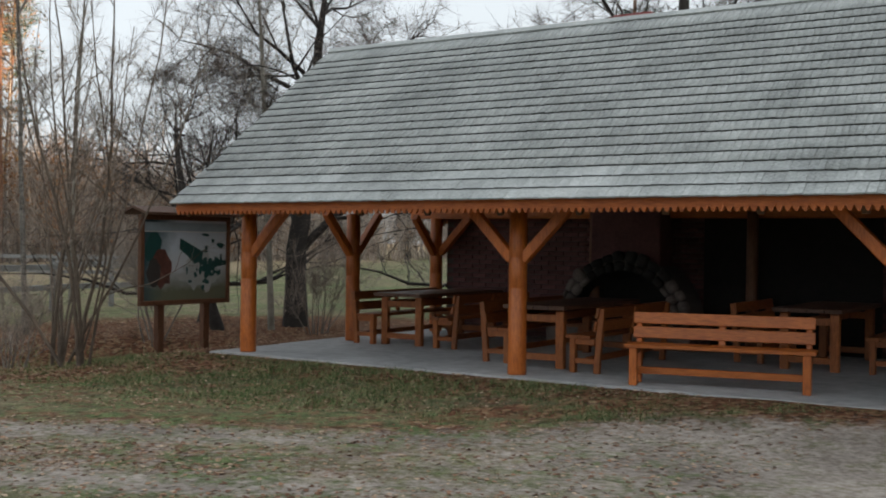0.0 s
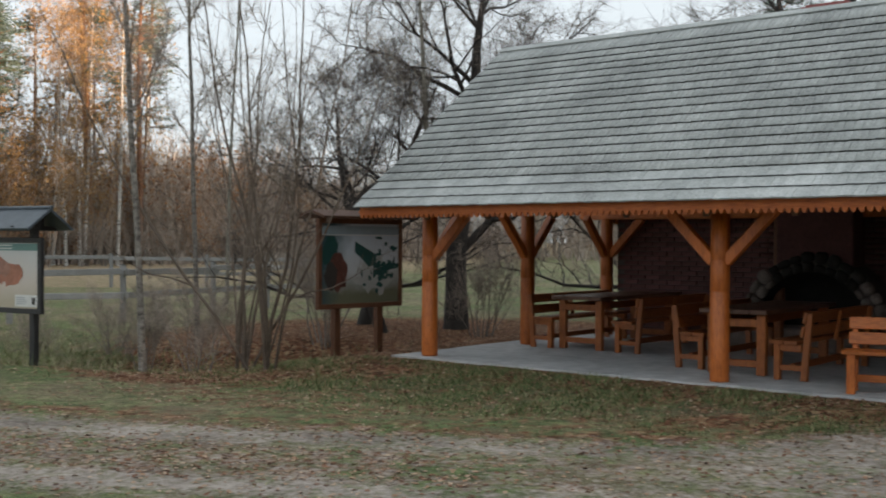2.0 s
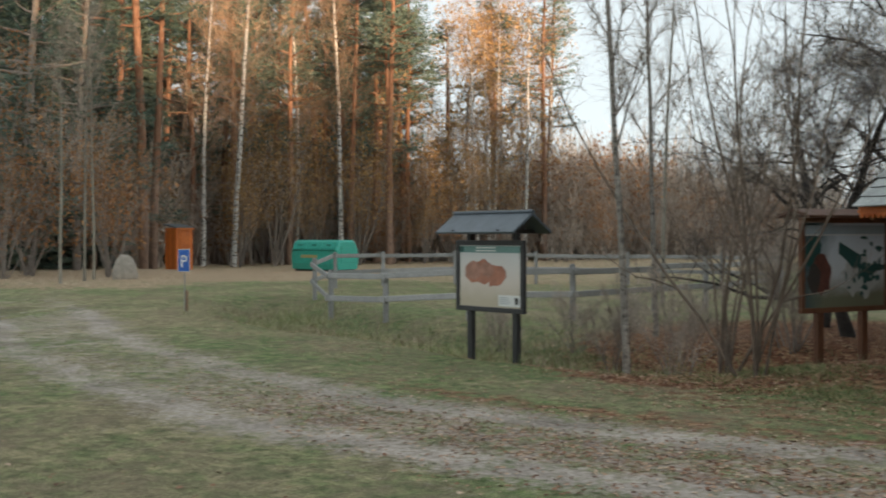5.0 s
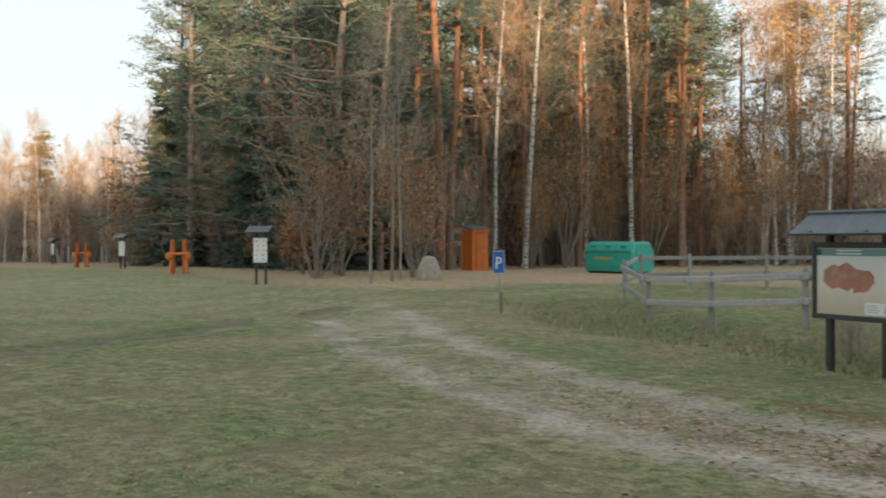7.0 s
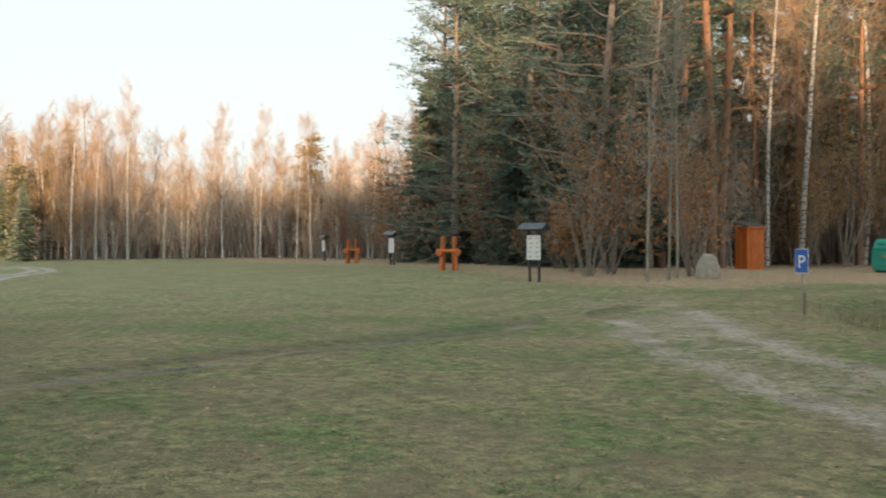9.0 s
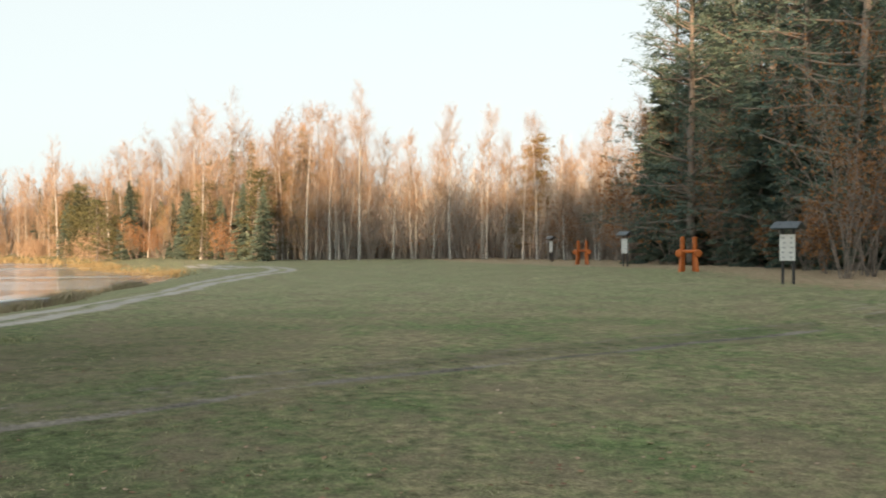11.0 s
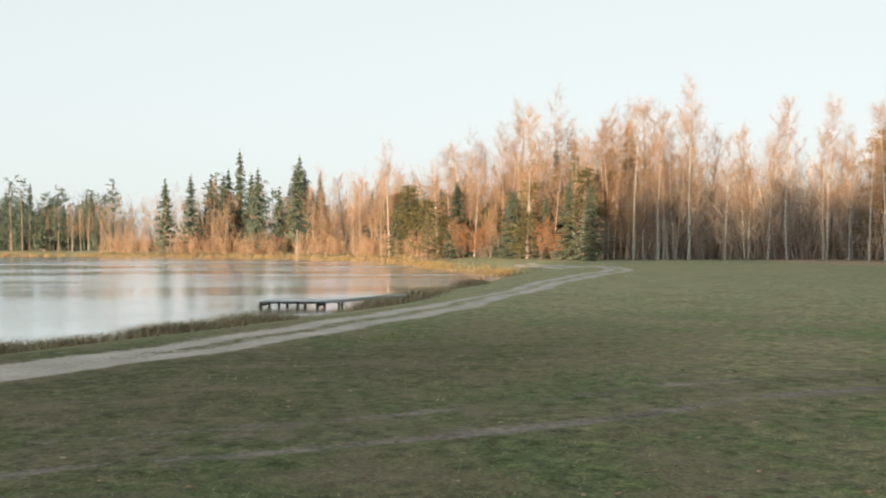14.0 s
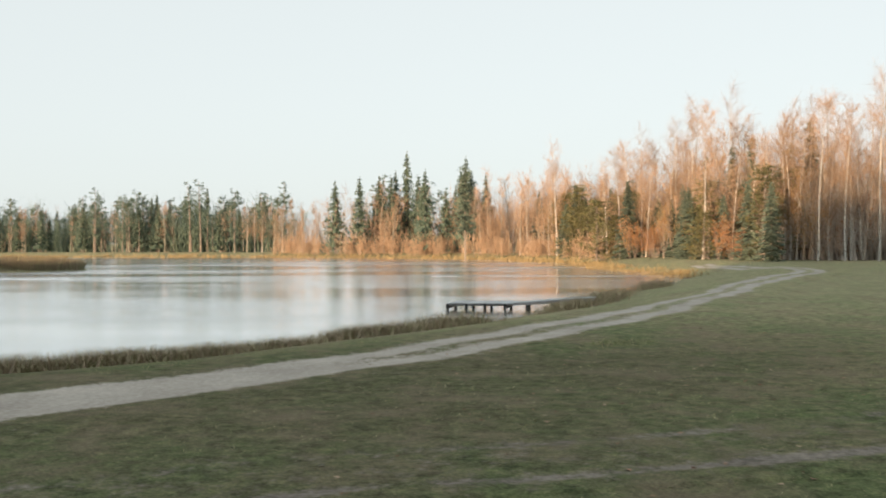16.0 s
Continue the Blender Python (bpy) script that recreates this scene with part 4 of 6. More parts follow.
def spruce_tree(seed, tall, r, reach=1.9, needles=9, start=0.06, step=0.36, fat=1.6, arms=7, hang=0.02, jump=0.0):
    rng = np.random.default_rng(seed)
    stem, leaf = Bulk(), Bulk()
    stem.limb(np.array([(0, 0, -0.1), (0, 0, tall * 0.5), (0, 0, tall)]), [r, r * 0.6, 0.015], 8)
    z = tall * start
    while z < tall * 0.985:
        s = z / tall
        for w in rng.uniform(0, 2 * math.pi) + np.arange(arms) * 2 * math.pi / arms + rng.normal(size=arms) * 0.2:
            long = reach * (1 - s) ** 0.8 * rng.uniform(0.65, 1.15) + 0.12
            d = np.array([math.cos(w), math.sin(w), 0])
            at = z + jump * step * rng.uniform(-1, 1)
            t = np.linspace(0.1, 1, needles)
            mid = np.array([0, 0, at]) + d * (t * long)[:, None] + np.stack([0 * t, 0 * t, -0.32 * long * t**1.2 + 0.14 * long * t**3], -1)
            side = np.array([-d[1], d[0], 0])
            for sg in (-1, 1):
                tip = mid + (side * sg * (0.42 * long * (1.1 - 0.75 * t) + 0.07)[:, None] + d * 0.30 * long * 0.5 + [0, 0, -0.10]) * rng.uniform(0.7, 1.2, (needles, 1))
                half = d * 0.05 + rng.normal(size=(needles, 3)) * 0.018 + [0, 0, hang]
                leaf.blades(mid, tip, half * (0.5 + 0.5 * long) * fat)
            leaf.blades(mid[-2:], mid[-2:] + d * 0.22, np.array([side, side]) * 0.05 * fat)
        z += step * rng.uniform(0.8, 1.2) * (1 - 0.45 * s)
    return stem, leaf


def thicket(seed, tall, stems=7, twigs=10, levels=1, leaf_share=0.0, lean=0.35, r=0.018, ratio=0.42, twig_long=0.4):
    """A many-stemmed bare bush; leaf_share: withered leaves that still hang on."""
    rng = np.random.default_rng(seed)
    wood, twig, leaf = Bulk(), Bulk(True), Bulk()
    for _ in range(stems):
        w, l = rng.uniform(0, 2 * math.pi), rng.uniform(0.05, lean)
        line = wander(rng, (0.22 * math.cos(w) * rng.uniform(0.2, 1), 0.22 * math.sin(w) * rng.uniform(0.2, 1), -0.08), (l * math.cos(w), l * math.sin(w), 1), tall * rng.uniform(0.6, 1.05), 0.09, 0.2, 7)
        k = r * rng.uniform(0.7, 1.4)
        wood.limb(line, np.linspace(k, k * 0.22, 8), 5)
        fork(rng, wood, twig, line, k, 7, 0.65, ratio, levels, twigs, 0.35, (0.22, 0.98), 0.15, twig_long, 0.0045)
    if leaf_share:
        ends = np.vstack(twig.tips)
        ends = ends[rng.random(len(ends)) < leaf_share]
        ends = np.repeat(ends, 2, 0)
        d = unit(rng, len(ends)) * 0.12
        leaf.blades(ends, ends + d + [0, 0, -0.03], np.cross(d, unit(rng, len(ends))) * 0.45)
    return wood, twig, leaf


BIRCH_BARK, nt, bsdf = shader("birch_bark")
marks = noise_tex(nt, coords(nt, (2.2, 2.2, 9)), 2.2, 5, 0.7)
patches = noise_tex(nt, coords(nt, (1, 1, 2.2)), 1.4, 3, 0.6)
pale = mix(nt, patches, (0.70, 0.68, 0.65), (0.40, 0.385, 0.36))
nt.links.new(vary(nt, mix(nt, ramp(nt, marks, [(0.52, (0, 0, 0)), (0.57, (1, 1, 1))]), pale, (0.045, 0.04, 0.036)), 0.15), bsdf.inputs["Base Color"])
bsdf.inputs["Roughness"].default_value = 0.8

OLD_BIRCH, nt, bsdf = shader("mottled_birch_bark")
marks = noise_tex(nt, coords(nt, (3, 3, 5)), 4.0, 6, 0.75)
col = ramp(nt, marks, [(0.38, (0.30, 0.28, 0.25)), (0.52, (0.17, 0.15, 0.13)), (0.64, (0.05, 0.044, 0.038))])
nt.links.new(vary(nt, col, 0.15), bsdf.inputs["Base Color"])
bsdf.inputs["Roughness"].default_value = 0.85
bump(nt, bsdf, marks, 0.4, 0.01)

# far birch trunks, lightened by the haze painted into their colour
HAZY_BIRCH = mottled("haze_lightened_birch_bark", (0.28, 0.26, 0.235), (0.58, 0.55, 0.51), 1.6, 0.85)

PINE_BARK, nt, bsdf = shader("pine_bark")
sep = nt.nodes.new("ShaderNodeSeparateXYZ")
nt.links.new(coords(nt), sep.inputs[0])
plates = noise_tex(nt, coords(nt, (3, 3, 0.8)), 5.0, 5, 0.7)
old = ramp(nt, plates, [(0.35, (0.12, 0.076, 0.056)), (0.65, (0.36, 0.235, 0.17))])
young = ramp(nt, plates, [(0.35, (0.15, 0.074, 0.044)), (0.65, (0.31, 0.162, 0.098))])
up = maths(nt, "ADD", maths(nt, "MULTIPLY", sep.outputs[2], 0.16), maths(nt, "MULTIPLY", plates, 0.5))
nt.links.new(vary(nt, mix(nt, ramp(nt, up, [(0.75, (0, 0, 0)), (1.0, (1, 1, 1))]), old, young), 0.2), bsdf.inputs["Base Color"])
bsdf.inputs["Roughness"].default_value = 0.9
bump(nt, bsdf, plates, 0.6, 0.02)

HAZEL_BARK = mottled("tan_hazel_bark", (0.085, 0.064, 0.048), (0.23, 0.175, 0.135), 9.0, 0.85, 0.4, 0.01, 0.2)
BARK = mottled("grey_brown_bark", (0.11, 0.092, 0.080), (0.32, 0.275, 0.237), 9.0, 0.9, 0.6, 0.02, 0.2)
DARK_BARK = mottled("dark_bark", (0.016, 0.014, 0.013), (0.055, 0.047, 0.042), 9.0, 0.9, 0.8, 0.02, 0.2)
GREEN_BARK = mottled("grey_green_bark", (0.132, 0.12, 0.096), (0.36, 0.33, 0.276), 7.0, 0.9, 0.5, 0.01, 0.2)


def leafage(name, colours, rough=0.7):
    """Leaves and twigs: the colour changes from piece to piece."""
    m, nt, bsdf = shader(name)
    g = nt.nodes.new("ShaderNodeNewGeometry")
    n = len(colours)
    col = ramp(nt, g.outputs["Random Per Island"], [(i / (n - 1), c) for i, c in enumerate(colours)])
    nt.links.new(vary(nt, col, 0.22), bsdf.inputs["Base Color"])
    bsdf.inputs["Roughness"].default_value = rough
    bsdf.inputs["Specular IOR Level"].default_value = 0.2
    return m


NEEDLES = leafage("pine_needles", [(0.058, 0.098, 0.084), (0.105, 0.155, 0.124), (0.165, 0.205, 0.155)])
SPRUCE = leafage("spruce_needles", [(0.064, 0.098, 0.086), (0.115, 0.158, 0.128), (0.165, 0.20, 0.147)])
OLIVE = leafage("olive_needles", [(0.058, 0.066, 0.033), (0.108, 0.110, 0.053), (0.18, 0.155, 0.074)])
LARCH = leafage("yellowed_needles", [(0.14, 0.10, 0.03), (0.24, 0.16, 0.05), (0.32, 0.22, 0.08)])
# twigs lightened too, as the woods have no real haze
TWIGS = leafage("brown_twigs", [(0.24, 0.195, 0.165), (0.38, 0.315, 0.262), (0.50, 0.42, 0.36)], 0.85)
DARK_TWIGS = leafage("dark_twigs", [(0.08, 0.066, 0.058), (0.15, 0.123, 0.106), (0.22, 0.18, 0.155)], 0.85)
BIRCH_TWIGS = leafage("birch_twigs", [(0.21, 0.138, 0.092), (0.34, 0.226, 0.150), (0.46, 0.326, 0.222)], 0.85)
# scrub raised above its own tone in place of haze
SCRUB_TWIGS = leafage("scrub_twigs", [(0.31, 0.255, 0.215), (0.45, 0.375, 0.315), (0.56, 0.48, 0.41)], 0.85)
RUST_TWIGS = leafage("rust_twigs", [(0.24, 0.168, 0.118), (0.37, 0.262, 0.182), (0.48, 0.35, 0.25)], 0.85)
RUSSET = leafage("withered_leaves", [(0.172, 0.0805, 0.0368), (0.322, 0.155, 0.069), (0.46, 0.253, 0.115)])
# twigs of the birch scrub, with distant haze put into the colour
HAZY_TWIGS = leafage("haze_lightened_birch_twigs", [(0.36, 0.32, 0.285), (0.48, 0.43, 0.385), (0.60, 0.54, 0.485)], 0.85)
OCHRE = leafage("ochre_leaves", [(0.24, 0.135, 0.055), (0.36, 0.215, 0.09), (0.44, 0.30, 0.14)])

# ---- kinds, each built once
KINDS = {}


def kind_of_tree(key, name, label, pieces):
    """A tree kind, kept as its meshes; pieces: (part name, bulk, material)."""
    pieces = [p for p in pieces if p[1].n]
    names = dict.fromkeys(p for p, _, _ in pieces)
    meshes = []
    for n in names:
        (b, m), *more = [(b, m) for p, b, m in pieces if p == n]
        meshes.append((n, b.mesh(n, m, n == "trunk", more)))
    KINDS[key] = (name, label, meshes)


def plant(key, x, y, turn=0.0, size=1.0, tall=1.0, group="", z=None, label=""):
    name, text, pieces = KINDS[key]
    m = pose(x, y, ground_at(x, y) if z is None else z, 0, 0, turn) @ Matrix.Diagonal((size, size, size * tall, 1))
    t = thing(name, label or text, "bush" if "bush" in name or "thicket" in name else "tree", m, group)
    for p, me in pieces:
        part(p, me, None, t)
    return t


for i in range(4):
    s, w, t = bare_tree(100 + i, 15.0, 0.105, 0.30, 56, 0.75, 0.21, 0, 70, 0.35, 0.018, 1.2, 0.0075)
    kind_of_tree(f"birch{i}", "birch", "leafless birch with a white trunk and reddish twigs", [("trunk", s, BIRCH_BARK), ("crown", w, BARK), ("crown", t, BIRCH_TWIGS)])
for i in range(4):
    s, w, l = pine_tree(200 + i, 21 - i, 0.22, (0.42, 0.5, 0.56, 0.36)[i], (2.6, 2.3, 2.1, 2.9)[i], 34)
    kind_of_tree(f"pine{i}", "pine", "tall pine with an orange-brown trunk and green crown", [("trunk", s, PINE_BARK), ("crown", w, PINE_BARK), ("crown", l, NEEDLES)])
for i in range(2):
    s, w, l = pine_tree(220 + i, 17, 0.24, 0.10, 3.7, 86, 17)
    kind_of_tree(f"edge_pine{i}", "pine", "broad pine at the wood's edge, green almost to the ground", [("trunk", s, BARK), ("crown", w, BARK), ("crown", l, NEEDLES)])
for i in range(3):
    s, l = spruce_tree(300 + i, (12, 9, 6)[i], 0.13, (2.2, 1.9, 1.5)[i], 10, hang=0.04, jump=0.8)
    kind_of_tree(f"spruce{i}", "spruce", "dark green spruce with drooping boughs", [("trunk", s, BARK), ("crown", l, SPRUCE)])
for i in range(3):
    w, t, l = thicket(400 + i, (3.4, 4.6, 2.4)[i], (9, 8, 10)[i], 44, 0, (0.0, 0.12, 0.3)[i])
    kind_of_tree(f"thicket{i}", "thicket", "bare brown thicket at the wood's edge", [("brushwood", w, BARK), ("brushwood", t, TWIGS), ("foliage", l, RUSSET)])
w, t, l = thicket(420, 5.5, 7, 24, 0, 0.8, 0.4, 0.03, 0.42, 0.6)
kind_of_tree("oak_bush", "young_oak_bush", "young oak bush that keeps its russet leaves", [("brushwood", w, BARK), ("brushwood", t, TWIGS), ("foliage", l, RUSSET)])
s, w, l = pine_tree(330, 13, 0.16, 0.12, 1.9, 60, 9, 0.085)
kind_of_tree("larch", "larch", "tall larch with yellowed needles", [("trunk", s, BARK), ("crown", w, BARK), ("crown", l, LARCH)])
for i in range(2):
    s, w, l = pine_tree(340 + i, (9.5, 8)[i], 0.12, (0.12, 0.08)[i], (1.7, 1.9)[i], 44, 9, 0.10)
    kind_of_tree(f"olive_pine{i}", "young_pine", "young olive-green conifer on the lake shore", [("trunk", s, BARK), ("crown", w, BARK), ("crown", l, OLIVE)])
w, t, l = thicket(430, 8.5, 5, 36, 0, 0.8, 0.35, 0.04, 0.36, 0.7)
kind_of_tree("ochre_tree", "young_maple_tree", "young tree with thin ochre autumn leaves", [("brushwood", w, BARK), ("brushwood", t, TWIGS), ("foliage", l, OCHRE)])
w, t, l = thicket(440, 10.5, 11, 44, 0, 0.65, 0.36, 0.026, 0.30, 0.9)
kind_of_tree("big_bush", "tall_bush", "tall many-stemmed bush with thin withered leaves at the wood's edge", [("brushwood", w, BARK), ("brushwood", t, TWIGS), ("foliage", l, RUSSET)])
for i in range(3):
    s, w, t = bare_tree(500 + i, (13, 9, 7)[i], (0.062, 0.052, 0.04)[i], 0.35, 30, 0.6, 0.26, 0, 50, 0.4, 0.02, 0.7, 0.007)
    kind_of_tree(f"alder{i}", "bare_tree", "slender leafless tree with a grey-green trunk", [("trunk", s, GREEN_BARK), ("crown", w, GREEN_BARK), ("crown", t, TWIGS)])

# ---- near the shelter
s, w, t = bare_tree(75, 7.4, 0.22, 0.2, 15, 0.95, 0.60, 2, 32, 0.25, 0.08, 0.55, 0.0048, 0.22)
kind_of_tree("old_apple", "old_apple_tree", "old leafless apple tree with a dark crooked trunk", [("trunk", s, DARK_BARK), ("crown", w, DARK_BARK), ("crown", t, DARK_TWIGS)])
s, w, t = bare_tree(77, 5.2, 0.12, 0.14, 13, 1.1, 0.66, 2, 34, 0.0, 0.10, 0.62, 0.0045, 0.2)
kind_of_tree("old_plum", "fruit_tree", "bare fruit tree with dense dark twigs", [("trunk", s, DARK_BARK), ("crown", w, DARK_BARK), ("crown", t, DARK_TWIGS)])
w, t, l = thicket(81, 6.8, 8, 8, 1, 0, 0.5, 0.022, 0.25, 0.45)
kind_of_tree("hazel", "bare_bush", "tall bare bush with many grey-brown upright stems", [("brushwood", w, HAZEL_BARK), ("crown", t, TWIGS)])
w, t, l = thicket(83, 2.1, 12, 40, 0, 0, 0.9, 0.012, 0.5, 0.40)
kind_of_tree("low_bush", "bare_bush", "low tangled bare bush in fallen leaves", [("brushwood", w, BARK), ("crown", t, TWIGS)])
s, w, t = bare_tree(91, 9.6, 0.046, 0.30, 26, 0.6, 0.24, 1, 14, 0.35, 0.035, 0.5, 0.005, 0.16)
kind_of_tree("grey_birch", "young_birch", "young leafless birch with a mottled grey trunk", [("trunk", s, OLD_BIRCH), ("crown", w, BARK), ("crown", t, TWIGS)])

plant("old_apple", -5.1, 21.2, 20)
plant("old_plum", -7.2, 21.6, 100, 1.05)
plant("old_plum", -6.2, 19.9, 250, 0.95)
plant("old_plum", -1.8, 24.5, 200, 1.0)
plant("old_apple", 3.2, 26.5, 140, 1.35)
plant("old_plum", 9.5, 27.0, 300, 1.2)
plant("old_apple", 8.0, 30.0, 10, 1.5)
plant("pine1", 1.4, 45.0, 10, 0.68, 1.0)
plant("hazel", -5.75, 13.55, 150)
plant("hazel", -6.2, 13.9, 300, 0.9)
for x, y, a, k in ((-8.6, 15.4, 0, 0.7), (-7.0, 14.1, 40, 0.8), (-9.9, 16.6, 90, 0.55), (-11.6, 16.9, 150, 0.5), (-6.6, 18.0, 200, 1.1), (-1.4, 21.0, 60, 1.1), (0.9, 21.8, 10, 1.0), (2.4, 20.9, 100, 1.1), (-4.2, 19.6, 300, 0.9), (-0.2, 19.3, 250, 0.7)):
    plant("low_bush", x, y, a, k)
plant("grey_birch", -7.3, 13.2, 0, 1.0, group="birches by the fence")
plant("grey_birch", -9.0, 17.9, 70, 1.0, group="birches by the fence")
plant("alder1", -5.3, 20.3, 30, 1.1)
plant("alder0", -12.5, 26.0, 80, 0.8)

# ---- the wood round the parking place: pines, birches, spruces in front of a deep stand
rng = np.random.default_rng(12)


def along(points, step, jitter, keys, sizes, group, tall=(0.9, 1.15)):
    """Trees along a line, one kind after another by chance."""
    c = curve(np.array(points, float), 0.2)
    s = np.r_[0, np.cumsum(np.linalg.norm(np.diff(c, axis=0), axis=1))]
    for d in np.arange(0, s[-1], step):
        d = d + rng.uniform(-0.3, 0.3) * step
        x, y = np.interp(d, s, c[:, 0]) + rng.normal() * jitter, np.interp(d, s, c[:, 1]) + rng.normal() * jitter
        plant(keys[rng.integers(len(keys))], x, y, rng.uniform(0, 360), rng.uniform(*sizes), rng.uniform(*tall), group)


SOUTH_EDGE = [(-36.5, 28.0), (-38.8, 25.4), (-48, 27.6), (-60, 32), (-72, 34.4), (-84, 35.6), (-94, 34)]
EAST_EDGE = [(-36.5, 28.0), (-45.5, 38.5), (-53, 46), (-54, 55), (-46, 60), (-38, 67), (-32, 78), (-27, 92)]
# singled-out trees
plant("pine0", -44.9, 36.0, 0, 1.12, 1.15, label="stout pine with a bright orange-brown trunk")
plant("pine2", -46.1, 37.6, 90, 1.0, 1.2)
for x, y, k, s in ((-51.1, 45.6, "birch1", 1.3), (-48.4, 45.5, "birch2", 1.5), (-51.3, 53.9, "birch3", 1.4), (-47.7, 54.5, "birch0", 1.5), (-45.8, 66.0, "birch1", 1.4)):
    plant(k, x, y, rng.uniform(0, 360), s, 1.05, "birches at the parking place", label="tall leafless birch with a bright white trunk")
for x, y, k, s in ((-55.1, 55.8, "pine1", 1.0), (-54.0, 59.6, "pine2", 1.05), (-49.8, 60.5, "pine1", 1.05), (-45.3, 56.5, "pine2", 1.1), (-48.5, 62.8, "pine2", 1.0), (-52.2, 49.3, "pine1", 1.05), (-46.8, 34.4, "pine3", 1.0), (-50.0, 52.0, "pine3", 1.0), (-53.5, 47.0, "pine3", 0.95), (-49.0, 57.0, "pine0", 0.95), (-47.0, 59.0, "pine3", 1.0), (-55.0, 51.0, "pine0", 1.0)):
    plant(k, x, y, rng.uniform(0, 360), s, 1.1, "pines of the wood")
for x, y, k, s in ((-33.0, 22.7, "alder1", 1.0), (-33.6, 24.1, "alder0", 0.8), (-34.0, 24.8, "alder0", 0.75)):
    plant(k, x, y, rng.uniform(0, 360), s, 1.0, "slender trees at the wood's corner")
plant("big_bush", -38.4, 24.0, 30, 0.9)
plant("big_bush", -35.0, 26.2, 130, 0.6)
plant("ochre_tree", -50.4, 49.2, 0, 1.15)
plant("ochre_tree", -49.8, 47.4, 80, 1.0)
for x, y, k in ((-47.2, 51.5, 1.0), (-50.5, 54.0, 0.9), (-45.6, 60.5, 1.1), (-42.5, 65.0, 1.0), (-46.5, 44.0, 0.7), (-52.6, 43.0, 0.9), (-53.5, 51.0, 1.0), (-48.6, 57.5, 0.8), (-44.0, 58.5, 0.7)):
    plant("ochre_tree", x, y, 40 * k * y, k)
for x, y, k in ((-49.0, 50.5, 1.35), (-46.0, 54.0, 1.2), (-52.0, 57.5, 1.5), (-44.0, 62.0, 1.3), (-47.5, 64.0, 1.5), (-50.6, 60.0, 1.6), (-42.0, 60.0, 1.1), (-53.6, 53.5, 1.4), (-48.0, 48.5, 1.2)):
    plant("ochre_tree", x, y, 57 * k * y, k, 1.0)
plant("oak_bush", -43.6, 33.6, 0, 1.1)
plant("oak_bush", -76.0, 33.4, 20, 1.5)
plant("oak_bush", -65.2, 31.2, 70, 1.3)
plant("big_bush", -55.6, 29.8, 200, 0.8)
plant("oak_bush", -45.6, 70.9, 50, 1.7)
plant("oak_bush", -42.0, 74.0, 90, 1.9)
plant("oak_bush", -39.0, 80.0, 140, 1.9)
for x, y, k, s in ((-45.2, 29.6, "edge_pine0", 1.05), (-51.4, 31.6, "edge_pine1", 1.1), (-57.4, 33.0, "edge_pine0", 1.15), (-62.6, 34.2, "edge_pine1", 1.2), (-67.2, 36.0, "edge_pine0", 1.1), (-48.0, 33.6, "edge_pine1", 1.0), (-44.0, 31.4, "edge_pine0", 0.85), (-72.5, 38.2, "edge_pine1", 1.0), (-62.3, 31.0, "edge_pine1", 1.05)):
    plant(k, x, y, rng.uniform(0, 360), s, 1.05, "broad pines at the wood's edge")
for x, y, k, s in ((-70.3, 33.2, "spruce0", 1.0), (-56.6, 30.8, "spruce0", 0.75), (-48.2, 28.6, "spruce0", 0.7), (-63.0, 31.6, "spruce1", 0.8), (-45.6, 30.2, "spruce0", 0.95), (-53.0, 29.8, "spruce1", 1.0)):
    plant(k, x, y, rng.uniform(0, 360), s, 1.1, "spruces at the wood's edge")
for x, y, k, s in ((-57.6, 49.5, "edge_pine0", 1.15), (-58.5, 57.5, "edge_pine1", 1.2), (-53.5, 64.5, "edge_pine0", 1.15), (-56.0, 45.0, "spruce0", 1.2)):
    plant(k, x, y, rng.uniform(0, 360), s, 1.1, "conifers behind the parking place", label="dark green conifer inside the wood")
plant("larch", -97.5, 34.4, 0, 0.85)
along(SOUTH_EDGE, 2.6, 0.5, ["thicket1", "oak_bush", "thicket2", "oak_bush", "thicket0", "alder2"], (0.8, 1.2), "bushes along the wood")
along([(-47.5, 34.5), (-54, 35.5), (-64, 38), (-76, 40), (-88, 41)], 4.2, 1.0, ["spruce0", "spruce1", "spruce0", "alder0"], (0.9, 1.3), "young trees in the wood")
along([(-51, 40), (-57, 41), (-66, 43), (-76, 46)], 4.0, 1.3, ["pine0", "pine3", "pine3", "spruce0"], (0.95, 1.15), "pines of the wood")
along(EAST_EDGE[2:], 2.6, 0.7, ["thicket0", "thicket1", "thicket0", "oak_bush", "alder1"], (0.8, 1.3), "bushes along the wood")
along([(-54, 48), (-57, 57), (-52, 62), (-48, 66)], 2.6, 1.2, ["pine0", "pine1", "pine2", "birch0", "pine3"], (0.95, 1.2), "pines of the wood")
s, w, t = bare_tree(120, 17, 0.12, 0.22, 40, 0.7, 0.24, 0, 60, 0.3, 0.02, 1.0, 0.009)
l = Bulk()
r = np.random.default_rng(121)
ends = np.vstack(t.tips)
ends = np.repeat(ends[r.random(len(ends)) < 0.4], 2, 0)
d = unit(r, len(ends)) * 0.16
l.blades(ends, ends + d + [0, 0, -0.05], np.cross(d, unit(r, len(ends))) * 0.45)
kind_of_tree("golden_birch", "golden_birch", "tall birch that keeps a thin veil of ochre leaves", [("trunk", s, BIRCH_BARK), ("crown", w, BARK), ("crown", t, BIRCH_TWIGS), ("foliage", l, OCHRE)])
